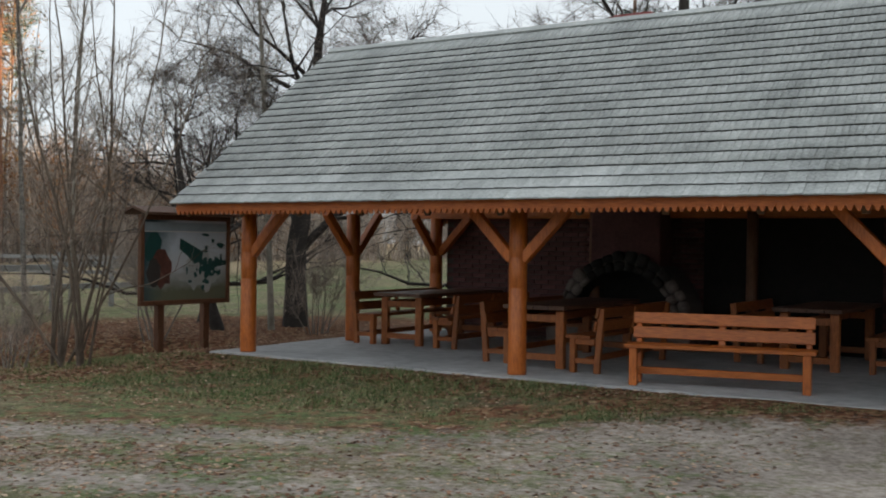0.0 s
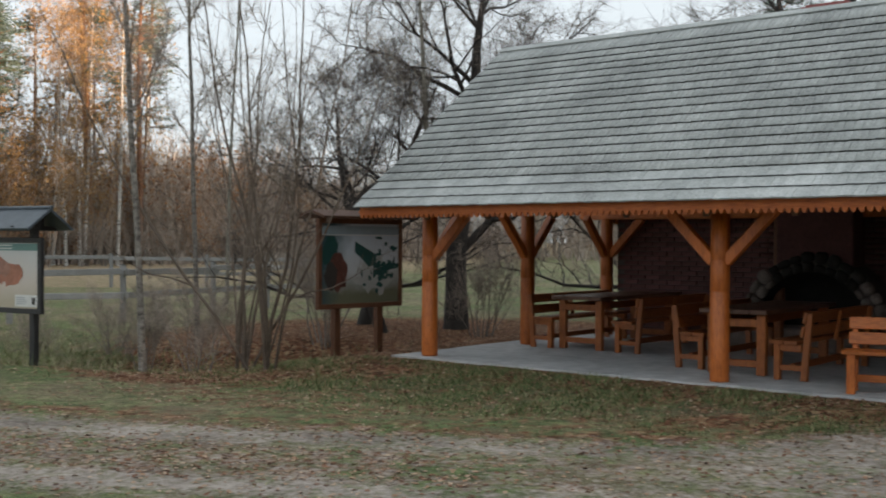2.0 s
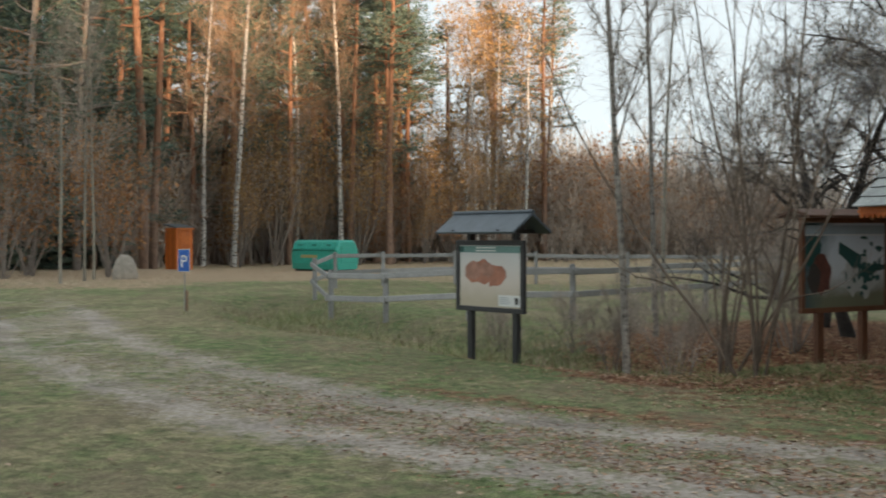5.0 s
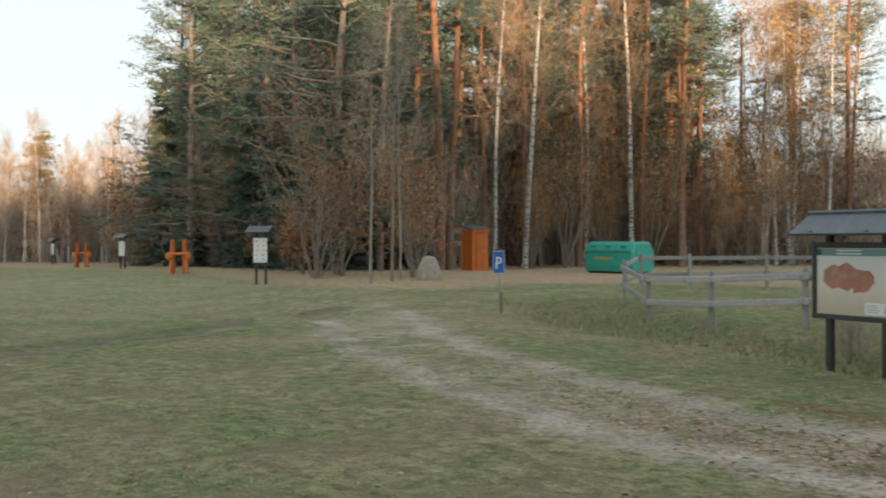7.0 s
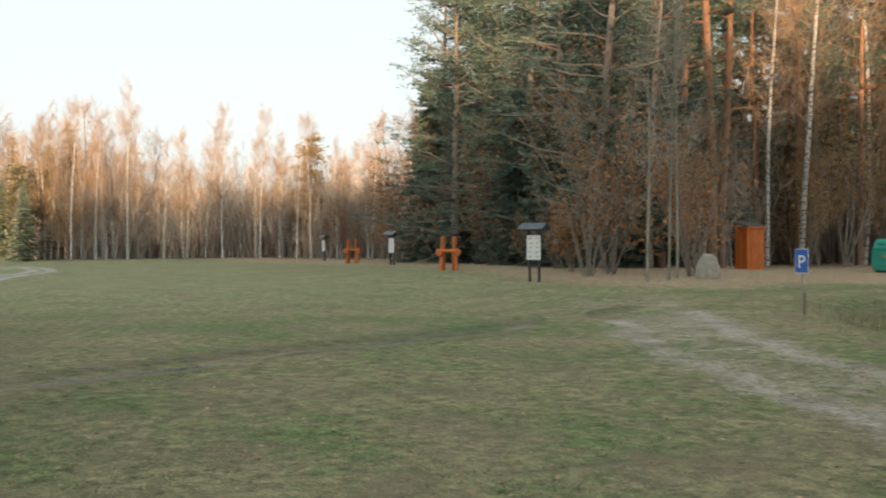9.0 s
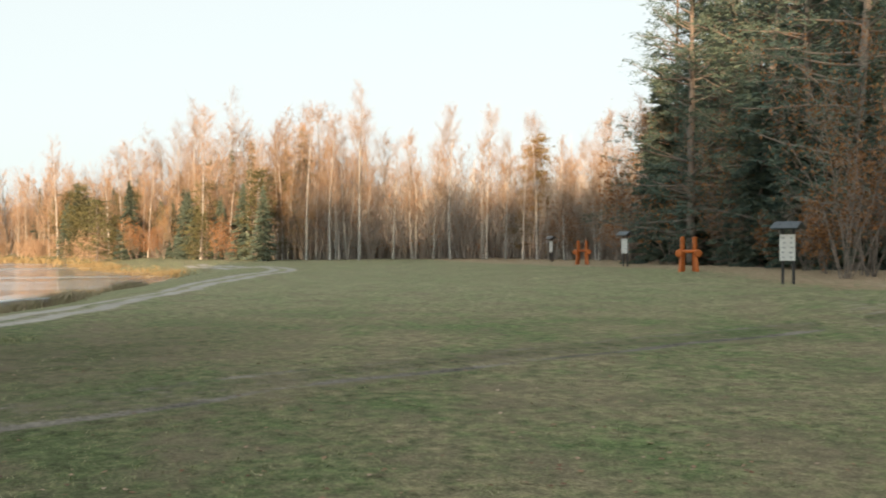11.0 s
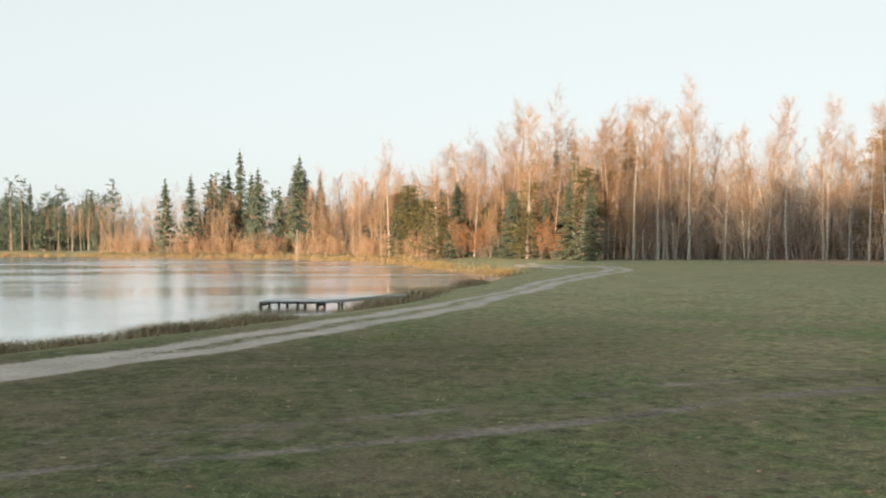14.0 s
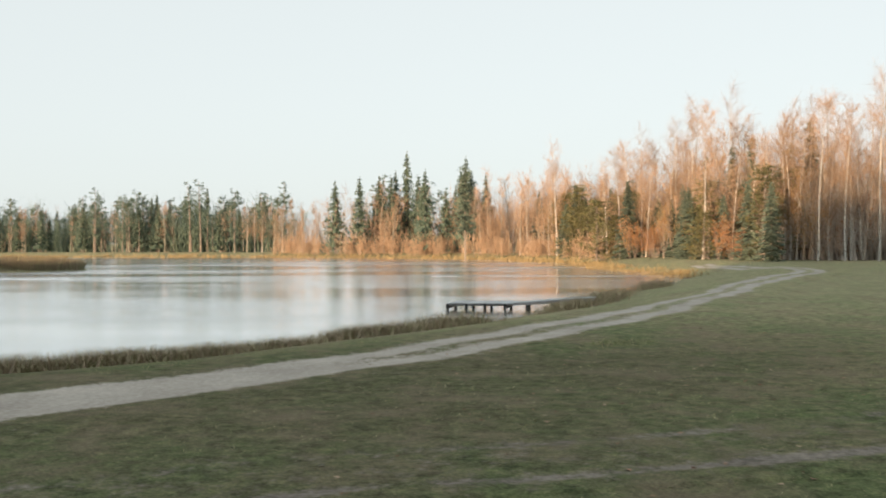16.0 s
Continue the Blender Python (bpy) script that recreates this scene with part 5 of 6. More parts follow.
for x, y, k in ((-43.0, 63.5, 1.0), (-41.0, 66.5, 1.1), (-44.6, 68.0, 1.15), (-42.8, 73.0, 1.1), (-47.0, 66.5, 1.1), (-45.6, 71.0, 1.15), (-43.6, 66.0, 1.0), (-46.4, 75.0, 1.1)):
    plant("golden_birch", x, y, rng.uniform(0, 360), k, 1.0, "golden birches beyond the paddock")
for x, y, k in ((-45.5, 70.0, "pine1"), (-42.0, 71.0, "pine0"), (-47.6, 73.0, "pine3"), (-44.0, 75.0, "pine0")):
    plant(k, x, y, rng.uniform(0, 360), 1.0, 1.1, "pines of the wood")
along([(-44, 74), (-38, 82), (-31, 90), (-26, 98), (-18, 104)], 5.0, 1.4, ["birch0", "alder0", "birch2", "alder1"], (0.5, 0.7), "birches beyond the paddock")
for x, y, k, s in ((-94.3, 17.8, "birch0", 0.92), (-97.1, 13.8, "birch1", 0.80), (-95.8, 15.6, "birch2", 0.75), (-95.4, 26.1, "birch3", 0.80), (-95.4, 29.4, "birch1", 0.80)):
    plant(k, x, y, rng.uniform(0, 360), s, 1.05, "birches at the meadow's end", label="tall leafless birch with a bright white trunk")
along([(-86, 37.5), (-94, 31), (-98, 22), (-99.5, 14), (-104, 9)], 1.9, 1.0, ["birch0", "birch1", "birch2", "birch3"], (0.56, 0.78), "birches at the meadow's end")
along([(-98.5, 12.0), (-103, 8.6), (-112, 5), (-124, 0.8), (-138, -4), (-146, -9)], 0.62, 1.5, ["olive_pine0", "spruce1", "oak_bush", "ochre_tree", "olive_pine1", "birch0", "spruce1", "birch2"], (0.48, 0.86), "trees on the lake's north shore")


s, l = spruce_tree(350, 13.0, 0.15, 1.9, 6, 0.42, 0.5, 2.2, 7, 0.04, 0.9)
kind_of_tree("bay_spruce", "spruce", "lone tall spruce with a bare lower trunk on the far shore", [("trunk", s, BARK), ("crown", l, SPRUCE)])


def woods(name, label, spots, keys, seed, sizes):
    """Far or deep woods, past counting: one object, a mesh for each stuff under it."""
    r = np.random.default_rng(seed)
    gathered = {}
    for x, y in spots:
        key = keys[r.integers(len(keys))]
        k = r.uniform(*sizes)
        m = pose(x, y, ground_at(x, y), 0, 0, r.uniform(0, 360)) @ Matrix.Diagonal((k, k, k * r.uniform(0.85, 1.15), 1))
        for p, b, mat in key:
            gathered.setdefault(mat.name, (Bulk(), mat))[0].put(b, m)
    t = thing(name, label, "woods", kind="stuff")
    for b, mat in gathered.values():
        part("trees", b.mesh("trees", mat), None, t)
    return t


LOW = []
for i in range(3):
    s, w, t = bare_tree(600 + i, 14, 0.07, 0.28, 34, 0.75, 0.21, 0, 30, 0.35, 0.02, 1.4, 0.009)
    LOW.append([("", s, HAZY_BIRCH), ("", w, BIRCH_TWIGS), ("", t, BIRCH_TWIGS)])
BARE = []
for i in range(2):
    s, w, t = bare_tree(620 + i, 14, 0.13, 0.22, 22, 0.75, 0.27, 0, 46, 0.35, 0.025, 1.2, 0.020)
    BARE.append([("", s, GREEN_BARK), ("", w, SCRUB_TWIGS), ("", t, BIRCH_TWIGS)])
FIR = []
for i in range(3):
    s, l = spruce_tree(640 + i, (15, 18, 12)[i], 0.2, (2.7, 2.5, 2.2)[i], 4, 0.10 + 0.08 * i, 0.55, 2.5, 8, 0.05, 0.9)
    FIR.append([("", s, BARK), ("", l, SPRUCE)])
FAR_FIR = []
for i in range(3):
    s, l = spruce_tree(655 + i, (15, 18, 12)[i], 0.2, (3.0, 2.7, 2.6)[i], 3, 0.12, 0.8, 3.6, 7, 0.06, 1.0)
    FAR_FIR.append([("", s, BARK), ("", l, NEEDLES)])
FAR_PINE = []
for i in range(3):
    s, w, l = pine_tree(670 + i, (18, 16, 15)[i], 0.2, (0.35, 0.22, 0.15)[i], (2.7, 3.0, 2.8)[i], 20, 4, 0.36)
    FAR_PINE.append([("", s, BARK), ("", l, NEEDLES)])
s, l = spruce_tree(649, 19, 0.22, 4.6, 2, 0.03, 1.6, 15.0, 5)
SHADE_FIR = [[("", s, BARK), ("", l, SPRUCE)]]
TALL_PINE = []
for i in range(2):
    s, w, l = pine_tree(660 + i, 20, 0.2, 0.42, 2.5, 24, 10, 0.11)
    TALL_PINE.append([("", s, PINE_BARK), ("", w, PINE_BARK), ("", l, NEEDLES)])
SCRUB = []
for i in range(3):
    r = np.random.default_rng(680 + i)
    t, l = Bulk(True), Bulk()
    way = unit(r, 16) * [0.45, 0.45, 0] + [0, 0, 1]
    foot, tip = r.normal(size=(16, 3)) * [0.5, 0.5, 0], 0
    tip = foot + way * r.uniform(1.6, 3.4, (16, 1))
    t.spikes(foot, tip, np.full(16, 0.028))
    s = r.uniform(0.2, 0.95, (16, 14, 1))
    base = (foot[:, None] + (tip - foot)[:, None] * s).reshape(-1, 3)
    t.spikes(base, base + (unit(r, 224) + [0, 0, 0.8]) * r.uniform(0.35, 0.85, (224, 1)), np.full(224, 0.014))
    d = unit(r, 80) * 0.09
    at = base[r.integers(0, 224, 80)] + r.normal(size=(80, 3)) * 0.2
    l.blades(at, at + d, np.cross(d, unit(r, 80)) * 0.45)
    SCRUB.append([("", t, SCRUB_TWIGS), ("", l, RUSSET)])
HAZY_SCRUB = [[("", t, HAZY_TWIGS), l] for (_, t, _), l in SCRUB]
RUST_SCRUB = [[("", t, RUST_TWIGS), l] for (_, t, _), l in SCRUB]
FIR_SCRUB = [[("", t, NEEDLES)] for (_, t, _), l in SCRUB]


def scatter(n, points, deep, seed):
    """Spots in a belt that runs along the points and is deep metres wide, to the right of their run."""
    r = np.random.default_rng(seed)
    c = curve(np.array(points, float), 0.5)
    d = np.gradient(c, axis=0)
    d /= np.linalg.norm(d, axis=1)[:, None]
    i = r.integers(0, len(c), n)
    return c[i] + np.stack([d[i, 1], -d[i, 0]], -1) * (r.random(n) * deep)[:, None]


DEEP = TALL_PINE + BARE[:1] + TALL_PINE + BARE[1:]
woods("pine_wood", "deep stand of pines behind the parking place", scatter(105, [(-56, 46), (-62, 58), (-56, 66), (-51, 72)][::-1], 24, 1), DEEP, 1, (0.9, 1.15))
woods("spruce_wood", "dense dark conifers inside the wood", scatter(64, [(-90, 42), (-76, 42), (-64, 41), (-62, 41)][::-1], 14, 12), FIR + FIR + TALL_PINE, 12, (0.7, 1.15))
woods("undergrowth", "brown undergrowth beneath the pines", scatter(640, [(-92, 39), (-76, 39), (-60, 38), (-52, 42), (-57, 56), (-48, 66), (-38, 78), (-30, 98)][::-1], 10, 2), SCRUB, 2, (1.1, 2.6))
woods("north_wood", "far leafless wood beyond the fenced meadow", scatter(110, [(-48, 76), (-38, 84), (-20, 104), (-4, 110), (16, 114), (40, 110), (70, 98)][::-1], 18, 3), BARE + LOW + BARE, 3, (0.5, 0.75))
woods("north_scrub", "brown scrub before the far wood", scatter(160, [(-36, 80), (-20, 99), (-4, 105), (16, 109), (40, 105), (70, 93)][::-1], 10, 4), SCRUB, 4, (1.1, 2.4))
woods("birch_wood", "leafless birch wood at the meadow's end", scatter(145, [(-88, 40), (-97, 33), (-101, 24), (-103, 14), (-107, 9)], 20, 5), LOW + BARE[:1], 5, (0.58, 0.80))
woods("birch_scrub", "brown scrub among the birches", scatter(280, [(-86, 39), (-96, 32), (-99, 24), (-101, 14), (-105, 9)], 12, 6), HAZY_SCRUB, 6, (0.9, 2.2))
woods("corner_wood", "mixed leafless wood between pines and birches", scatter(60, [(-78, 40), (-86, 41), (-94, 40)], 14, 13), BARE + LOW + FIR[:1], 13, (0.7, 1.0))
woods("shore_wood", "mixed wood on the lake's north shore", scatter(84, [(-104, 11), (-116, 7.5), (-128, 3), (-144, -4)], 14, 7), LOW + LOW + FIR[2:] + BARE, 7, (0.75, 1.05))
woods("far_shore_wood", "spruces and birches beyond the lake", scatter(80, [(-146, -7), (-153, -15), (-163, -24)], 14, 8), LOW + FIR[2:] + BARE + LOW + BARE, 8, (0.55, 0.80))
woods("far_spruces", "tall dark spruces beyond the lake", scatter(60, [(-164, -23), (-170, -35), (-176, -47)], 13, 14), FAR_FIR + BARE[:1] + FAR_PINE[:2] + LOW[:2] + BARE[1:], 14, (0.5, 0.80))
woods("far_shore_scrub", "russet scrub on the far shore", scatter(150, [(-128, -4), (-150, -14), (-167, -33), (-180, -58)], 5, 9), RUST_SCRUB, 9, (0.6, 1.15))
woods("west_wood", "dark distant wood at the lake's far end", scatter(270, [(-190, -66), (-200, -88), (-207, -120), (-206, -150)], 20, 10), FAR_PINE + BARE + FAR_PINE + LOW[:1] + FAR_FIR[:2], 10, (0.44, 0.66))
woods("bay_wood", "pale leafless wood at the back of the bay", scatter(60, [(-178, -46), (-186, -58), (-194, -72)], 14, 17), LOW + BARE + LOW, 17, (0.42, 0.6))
plant("bay_spruce", -147.0, -20.6, 0, 1.0)
filler = [("pine_filler", "brown tangle of saplings deep in the wood", [(-62, 54), (-64, 66), (-54, 76), (-44, 88), (-40, 100)][::-1], 150, 10, 21, (2.0, 3.6)),
          ("birch_filler", "brown tangle of saplings behind the birches", [(-84, 44), (-100, 38), (-105, 26), (-108, 14), (-112, 8)], 120, 18, 22, (2.0, 2.9)),
          ("shore_filler", "russet tangle of saplings behind the lake", [(-108, 10), (-120, 6), (-132, 1), (-150, -8), (-168, -24), (-178, -42)], 150, 14, 23, (1.8, 3.0)),
          ("west_filler", "young conifers inside the distant wood", [(-194, -60), (-203, -84), (-211, -118), (-212, -160)], 210, 14, 26, (1.7, 2.9)),
          ("north_filler", "brown tangle of saplings beyond the meadow", [(-40, 88), (-24, 108), (-4, 116), (16, 120), (40, 116)][::-1], 110, 14, 25, (1.8, 2.8))]
for name, label, run, n, deep, seed, sizes in filler:
    woods(name, label, scatter(n, run, deep, seed), [k[:1] for k in {"birch_filler": HAZY_SCRUB, "shore_filler": RUST_SCRUB, "west_filler": FIR_SCRUB}.get(name, SCRUB)], seed, sizes)
# woods out of view, placed and sized to block the low sun
woods("east_shade_wood", "unseen wood east of the meadow, added to shade it", scatter(80, [(48, -57), (53, -42), (56, -28)], 18, 11), SHADE_FIR, 11, (0.9, 1.08))
woods("tall_shade_wood", "taller unseen wood to the east, added to shade the pines", scatter(200, [(56, -26), (58, 10), (58, 40), (60, 100)], 18, 16), SHADE_FIR, 16, (1.03, 1.18))
woods("low_shade_wood", "lower unseen wood to the south, added to let sun reach the far shore", scatter(84, [(-6, -104), (16, -84), (40, -52)], 14, 15), SHADE_FIR, 15, (0.45, 0.58))

# ---------------------------------------------------------------- fence, signs and other things round the meadow
fence = thing("paddock_fence", "grey weathered post-and-rail paddock fence in the grass", "fence")
line = [(-11.1, 25.4), (-11.5, 23.3), (-12.0, 20.3), (-13.9, 19.2), (-16.0, 19.0), (-18.45, 19.95), (-21.9, 23.2), (-24.6, 27.2), (-24.5, 29.6), (-23.4, 32.4), (-21.2, 34.4), (-18.2, 35.8), (-15.0, 36.6), (-12.4, 35.0), (-11.2, 31.0)]
for x, y in line:
    z = ground_at(x, y)
    part("post", tube([(x, y, z - 0.3), (x + 0.01, y, z + 0.6), (x, y, z + 1.17), (x, y, z + 1.2)], (0.075, 0.07, 0.068, 0.05), 8), GREY_WOOD, fence)
r = random.Random(5)
for (ax, ay), (bx, by) in zip(line, line[1:] + line[:1]):
    for h in (0.53, 1.03):
        a = Vector((ax, ay, ground_at(ax, ay) + h + r.uniform(-0.03, 0.03)))
        b = Vector((bx, by, ground_at(bx, by) + h + r.uniform(-0.03, 0.03)))
        d = (b - a).normalized()
        out = Vector((-d.y, d.x, 0)) * 0.085
        part("rail", stick(a + out - d * 0.12, b + out + d * 0.12, (0.045, 0.13), 0.01), GREY_WOOD, fence)

# parking sign
x, y = -21.2, 17.75
sign = thing("parking_sign", "blue parking sign on a slim post in the grass", "road sign", pose(x, y, ground_at(x, y), 0, 0, 12) @ Matrix.Diagonal((0.95, 1.0, 1, 1)))
STAKE = grained("pale_stake", (0.16, 0.10, 0.06), (0.33, 0.22, 0.14), (0.45, 0.33, 0.22), (9, 9, 1.2), 2.0, 0.75)
STEEL = plain("dull_zinc", (0.36, 0.37, 0.37), 0.45, 0.7)
part("post", tube([(0, 0.03, -0.3), (0, 0.03, 1.5)], (0.014, 0.014), 8), STEEL, sign)
part("ground_stake", stick((0, 0.09, -0.3), (0, 0.09, 0.5), (0.085, 0.07), 0.008), STAKE, sign, "short pale brown wooden stake")
panel = part("panel", box((0.34, 0.012, 0.52), (0, 0, 1.22), bevel=0.004), SIGN_BLUE, sign)
part("border", box((0.365, 0.010, 0.545), (0, 0.003, 1.22), bevel=0.004), PRINT_WHITE, panel, "white edge")
text = bpy.data.curves.new("letter", "FONT")
text.body, text.size, text.extrude, text.align_x = "P", 0.42, 0.003, "CENTER"
letter = new("letter", text)
bpy.context.view_layer.update()
me = bpy.data.meshes.new_from_object(letter)
bpy.data.objects.remove(letter)
me.materials.clear()
me.materials.append(PRINT_WHITE)
part("letter", me, None, panel, "white letter P", at=pose(0, -0.010, 1.06, 90))


def white_board(x, y, turn, k):
    b = thing("trail_board", "white trail board on dark posts with a small dark roof", "notice board", pose(x, y, ground_at(x, y), 0, 0, turn) @ Matrix.Diagonal((k, k, k, 1)), "trail boards along the wood")
    for u in (-0.22, 0.22):
        part("post", stick((u, 0.03, -0.3), (u, 0.03, 2.12), (0.09, 0.09), 0.008), BLACK_WOOD, b)
    part("panel", box((0.64, 0.03, 1.02), (0, -0.035, 1.42), bevel=0.004), PRINT_WHITE, b)
    r = random.Random(int(-x))
    for i in range(5):
        for j in range(2):
            bm = bmesh.new()
            blob(bm, -0.15 + 0.3 * j + r.uniform(-0.03, 0.03), 1.80 - 0.19 * i, 0.07, 0.035, -0.0525, i * 7 + j, 9, 0.4)
            part("print", bm, PRINT_GREY, b)
    part("roof", gable_roof(1.12, 0.42, 0.26, 0.035, None), ROOF_FELT, b, at=pose(0, 0.03, 2.42))
    part("roof_beam", stick((-0.45, 0.03, 2.16), (0.45, 0.03, 2.16), (0.08, 0.08)), BLACK_WOOD, b)
    for u in (-0.22, 0.22):
        part("gable_block", box((0.07, 0.40, 0.14), (u, 0.03, 2.26)), BLACK_WOOD, b)


for x, y, a, k in ((-36.9, 20.6, 30, 0.88), (-59.3, 25.3, 13, 0.79), (-81.75, 30.0, 4, 0.80)):
    white_board(x, y, a, k)


def log_frame(x, y, turn, k):
    """Two posts on splayed feet, a bar between them and a thick stub of log on either side."""
    t = thing("log_frame", "orange log frame, two posts with thick stub logs and a bar", "exercise frame", pose(x, y, ground_at(x, y), 0, 0, turn) @ Matrix.Diagonal((k, k, k, 1)), "log frames along the wood")
    for sg in (-1, 1):
        part("post", tube([(sg * 0.36, 0, -0.3), (sg * 0.36, 0, 1.0), (sg * 0.36, 0.02, 2.08), (sg * 0.36, 0.02, 2.12)], (0.15, 0.15, 0.145, 0.12), 12), ORANGE_WOOD, t)
        part("foot_log", tube([(sg * 0.52, -0.34, -0.05), (sg * 0.42, -0.18, 0.98)], (0.12, 0.11), 10), ORANGE_WOOD, t)
        part("stub_log", tube([(sg * 0.58, -0.44, 1.10), (sg * 0.57, -0.38, 1.10), (sg * 0.54, 0.14, 1.13), (sg * 0.54, 0.20, 1.13)], (0.18, 0.24, 0.23, 0.17), 14), ORANGE_WOOD, t)
    part("bar", tube([(-0.66, -0.10, 1.22), (0.66, -0.10, 1.22)], (0.10, 0.10), 10), ORANGE_WOOD, t)


log_frame(-47.9, 22.9, 62, 0.73)
log_frame(-68.8, 26.9, 62, 0.72)

# boulder
x, y = -33.35, 25.68
bm = bmesh.new()
bmesh.ops.create_icosphere(bm, subdivisions=4, radius=1)
for v in bm.verts:
    n = noise.noise(v.co * 1.3 + Vector((3, 1, 7))) * 0.16 + noise.noise(v.co * 4.0) * 0.04
    wide = 1.12 - 0.20 * max(v.co.z, -0.4)
    v.co.x = math.copysign(abs(v.co.x) ** 0.8, v.co.x)
    v.co = Vector((v.co.x * 0.45 * wide, v.co.y * 0.30 * wide, v.co.z * (0.62 if v.co.z < 0 else 0.70))) * (1 + n)
    v.co.z = max(v.co.z + 0.32, -0.15)
stone = tagged(new("boulder", mesh_of("boulder", bm, mottled("memorial_stone", (0.20, 0.18, 0.152), (0.42, 0.375, 0.32), 5.0, 0.85, 0.6, 0.03), True)), "upright grey-brown boulder with a rounded top", "stone")
stone.matrix_world = pose(x, y, ground_at(x, y), 0, 0, 52) @ Matrix.Diagonal((0.86, 0.9, 0.9, 1))

# outhouse
x, y = -42.5, 36.2
hut = thing("outhouse", "small orange plank outhouse with a dark roof", "outhouse", pose(x, y, ground_at(x, y), 0, 0, 84) @ Matrix.Diagonal((0.72, 0.72, 0.96, 1)))
part("floor", box((1.3, 1.3, 0.12), (0, 0, 0.06)), ORANGE_WOOD, hut)
for i in range(10):
    u = -0.585 + i * 0.13
    part("plank", box((0.122, 0.03, 2.05), (u, -0.63, 1.14), bevel=0.004), ORANGE_WOOD, hut)
    part("plank", box((0.122, 0.03, 2.05), (u, 0.63, 1.14), bevel=0.004), ORANGE_WOOD, hut)
    part("plank", box((0.03, 0.122, 2.05), (-0.645, u, 1.14), bevel=0.004), ORANGE_WOOD, hut)
    part("plank", box((0.03, 0.122, 2.05), (0.645, u, 1.14), bevel=0.004), ORANGE_WOOD, hut)
part("roof", box((1.5, 1.56, 0.06), (0, 0, 2.26), Matrix.Rotation(radians(7), 4, "X")), ROOF_FELT, hut)
part("fascia", box((1.48, 0.03, 0.10), (0, -0.765, 2.105)), ORANGE_PLANK, hut)
door = part("door", box((0.72, 0.03, 1.85), (0.05, -0.662, 1.06), bevel=0.004), ORANGE_WOOD, hut)
part("latch", box((0.10, 0.03, 0.03), (0.34, -0.69, 1.1)), STEEL, door)

# green waste container
GREEN_SHELL = plain("green_plastic", (0.045, 0.42, 0.33), 0.4, 0.0, 0.25)
DEEP_GREEN = plain("dark_green_plastic", (0.012, 0.12, 0.085), 0.5)
x, y = -38.5, 42.4
box_turn = -3
bin_ = thing("waste_container", "long green plastic waste container at the wood's edge", "waste container", pose(x, y, ground_at(x, y), 0, 0, box_turn) @ Matrix.Diagonal((0.93, 0.93, 0.9, 1)))
profile = [(-0.78, 0.12), (-0.86, 0.45), (-0.86, 1.22), (-0.62, 1.66), (-0.40, 1.78), (0.40, 1.78), (0.62, 1.66), (0.86, 1.22), (0.86, 0.45), (0.78, 0.12)]
bm = bmesh.new()
rows = [[bm.verts.new((u, v * k, 0.12 + (z - 0.12) * k)) for v, z in profile] for u, k in ((-1.77, 0.93), (-1.70, 1.0), (1.70, 1.0), (1.77, 0.93))]
for a, b in zip(rows, rows[1:]):
    for i in range(len(profile)):
        j = (i + 1) % len(profile)
        bm.faces.new((a[i], a[j], b[j], b[i]))
bm.faces.new(rows[0][::-1])
bm.faces.new(rows[-1])
part("shell", finish(bm), GREEN_SHELL, bin_)
for u in (-1.1, 0.0, 1.1):
    part("lid", box((1.0, 0.42, 0.04), (u, -0.75, 1.47), Matrix.Rotation(radians(60), 4, "X"), 0.008), GREEN_SHELL, bin_)
    part("lid_handle", box((0.34, 0.05, 0.05), (u, -0.80, 1.50)), DEEP_GREEN, bin_)
part("label_plate", box((1.25, 0.02, 0.16), (-0.35, -0.872, 0.86)), plain("faded_label", (0.42, 0.36, 0.16)), bin_, "faded yellowish label plate")
part("seam", box((3.4, 0.03, 0.04), (0, -0.872, 1.20)), DEEP_GREEN, bin_)
part("end_panel", box((0.03, 1.1, 0.9), (1.78, 0, 0.95), bevel=0.01), GREEN_SHELL, bin_)
part("base_frame", box((3.2, 1.4, 0.14), (0, 0, 0.07)), BLACK_WOOD, bin_)

# jetty
shore_end, lake_end = Vector((-44.1, -3.65)), Vector((-44.5, -8.75))
way = (lake_end - shore_end).normalized()
long = (lake_end - shore_end).length
jetty = thing("jetty", "small weathered wooden jetty on dark posts in the lake", "jetty", Matrix.Translation((shore_end.x, shore_end.y, 0)) @ pose(0, 0, 0, 0, 0, math.degrees(math.atan2(way.y, way.x))))
JETTY_WOOD = grained("silvered_deck", (0.26, 0.27, 0.28), (0.44, 0.46, 0.48), (0.60, 0.62, 0.64), (9, 1.5, 9), 2.0, 0.7)


def deck_z(u):
    """The deck falls from the bank to the lake."""
    return -0.24 - 0.19 * float(smooth(0.0, 3.2, u))


n = int(long / 0.16)
deck = mesh_of("deck_board", box((0.148, 1.5, 0.035), bevel=0.004), JETTY_WOOD)
slim = mesh_of("deck_board", box((0.148, 0.8, 0.035), bevel=0.004), JETTY_WOOD)
r = random.Random(8)
for i in range(n):
    u = 0.08 + i * 0.16
    part("deck_board", deck if u > 2.7 else slim, None, jetty, at=pose(u, r.uniform(-0.03, 0.03), deck_z(u) + r.uniform(-0.006, 0.006)))
for v in (-0.36, 0.36):
    for a, b in ((0.0, 1.1), (1.1, 2.2), (2.2, 3.3), (3.3, long)):
        part("bearer", stick((a, v, deck_z(a) - 0.06), (b, v, deck_z(b) - 0.06), (0.09, 0.08)), GREY_WOOD, jetty)
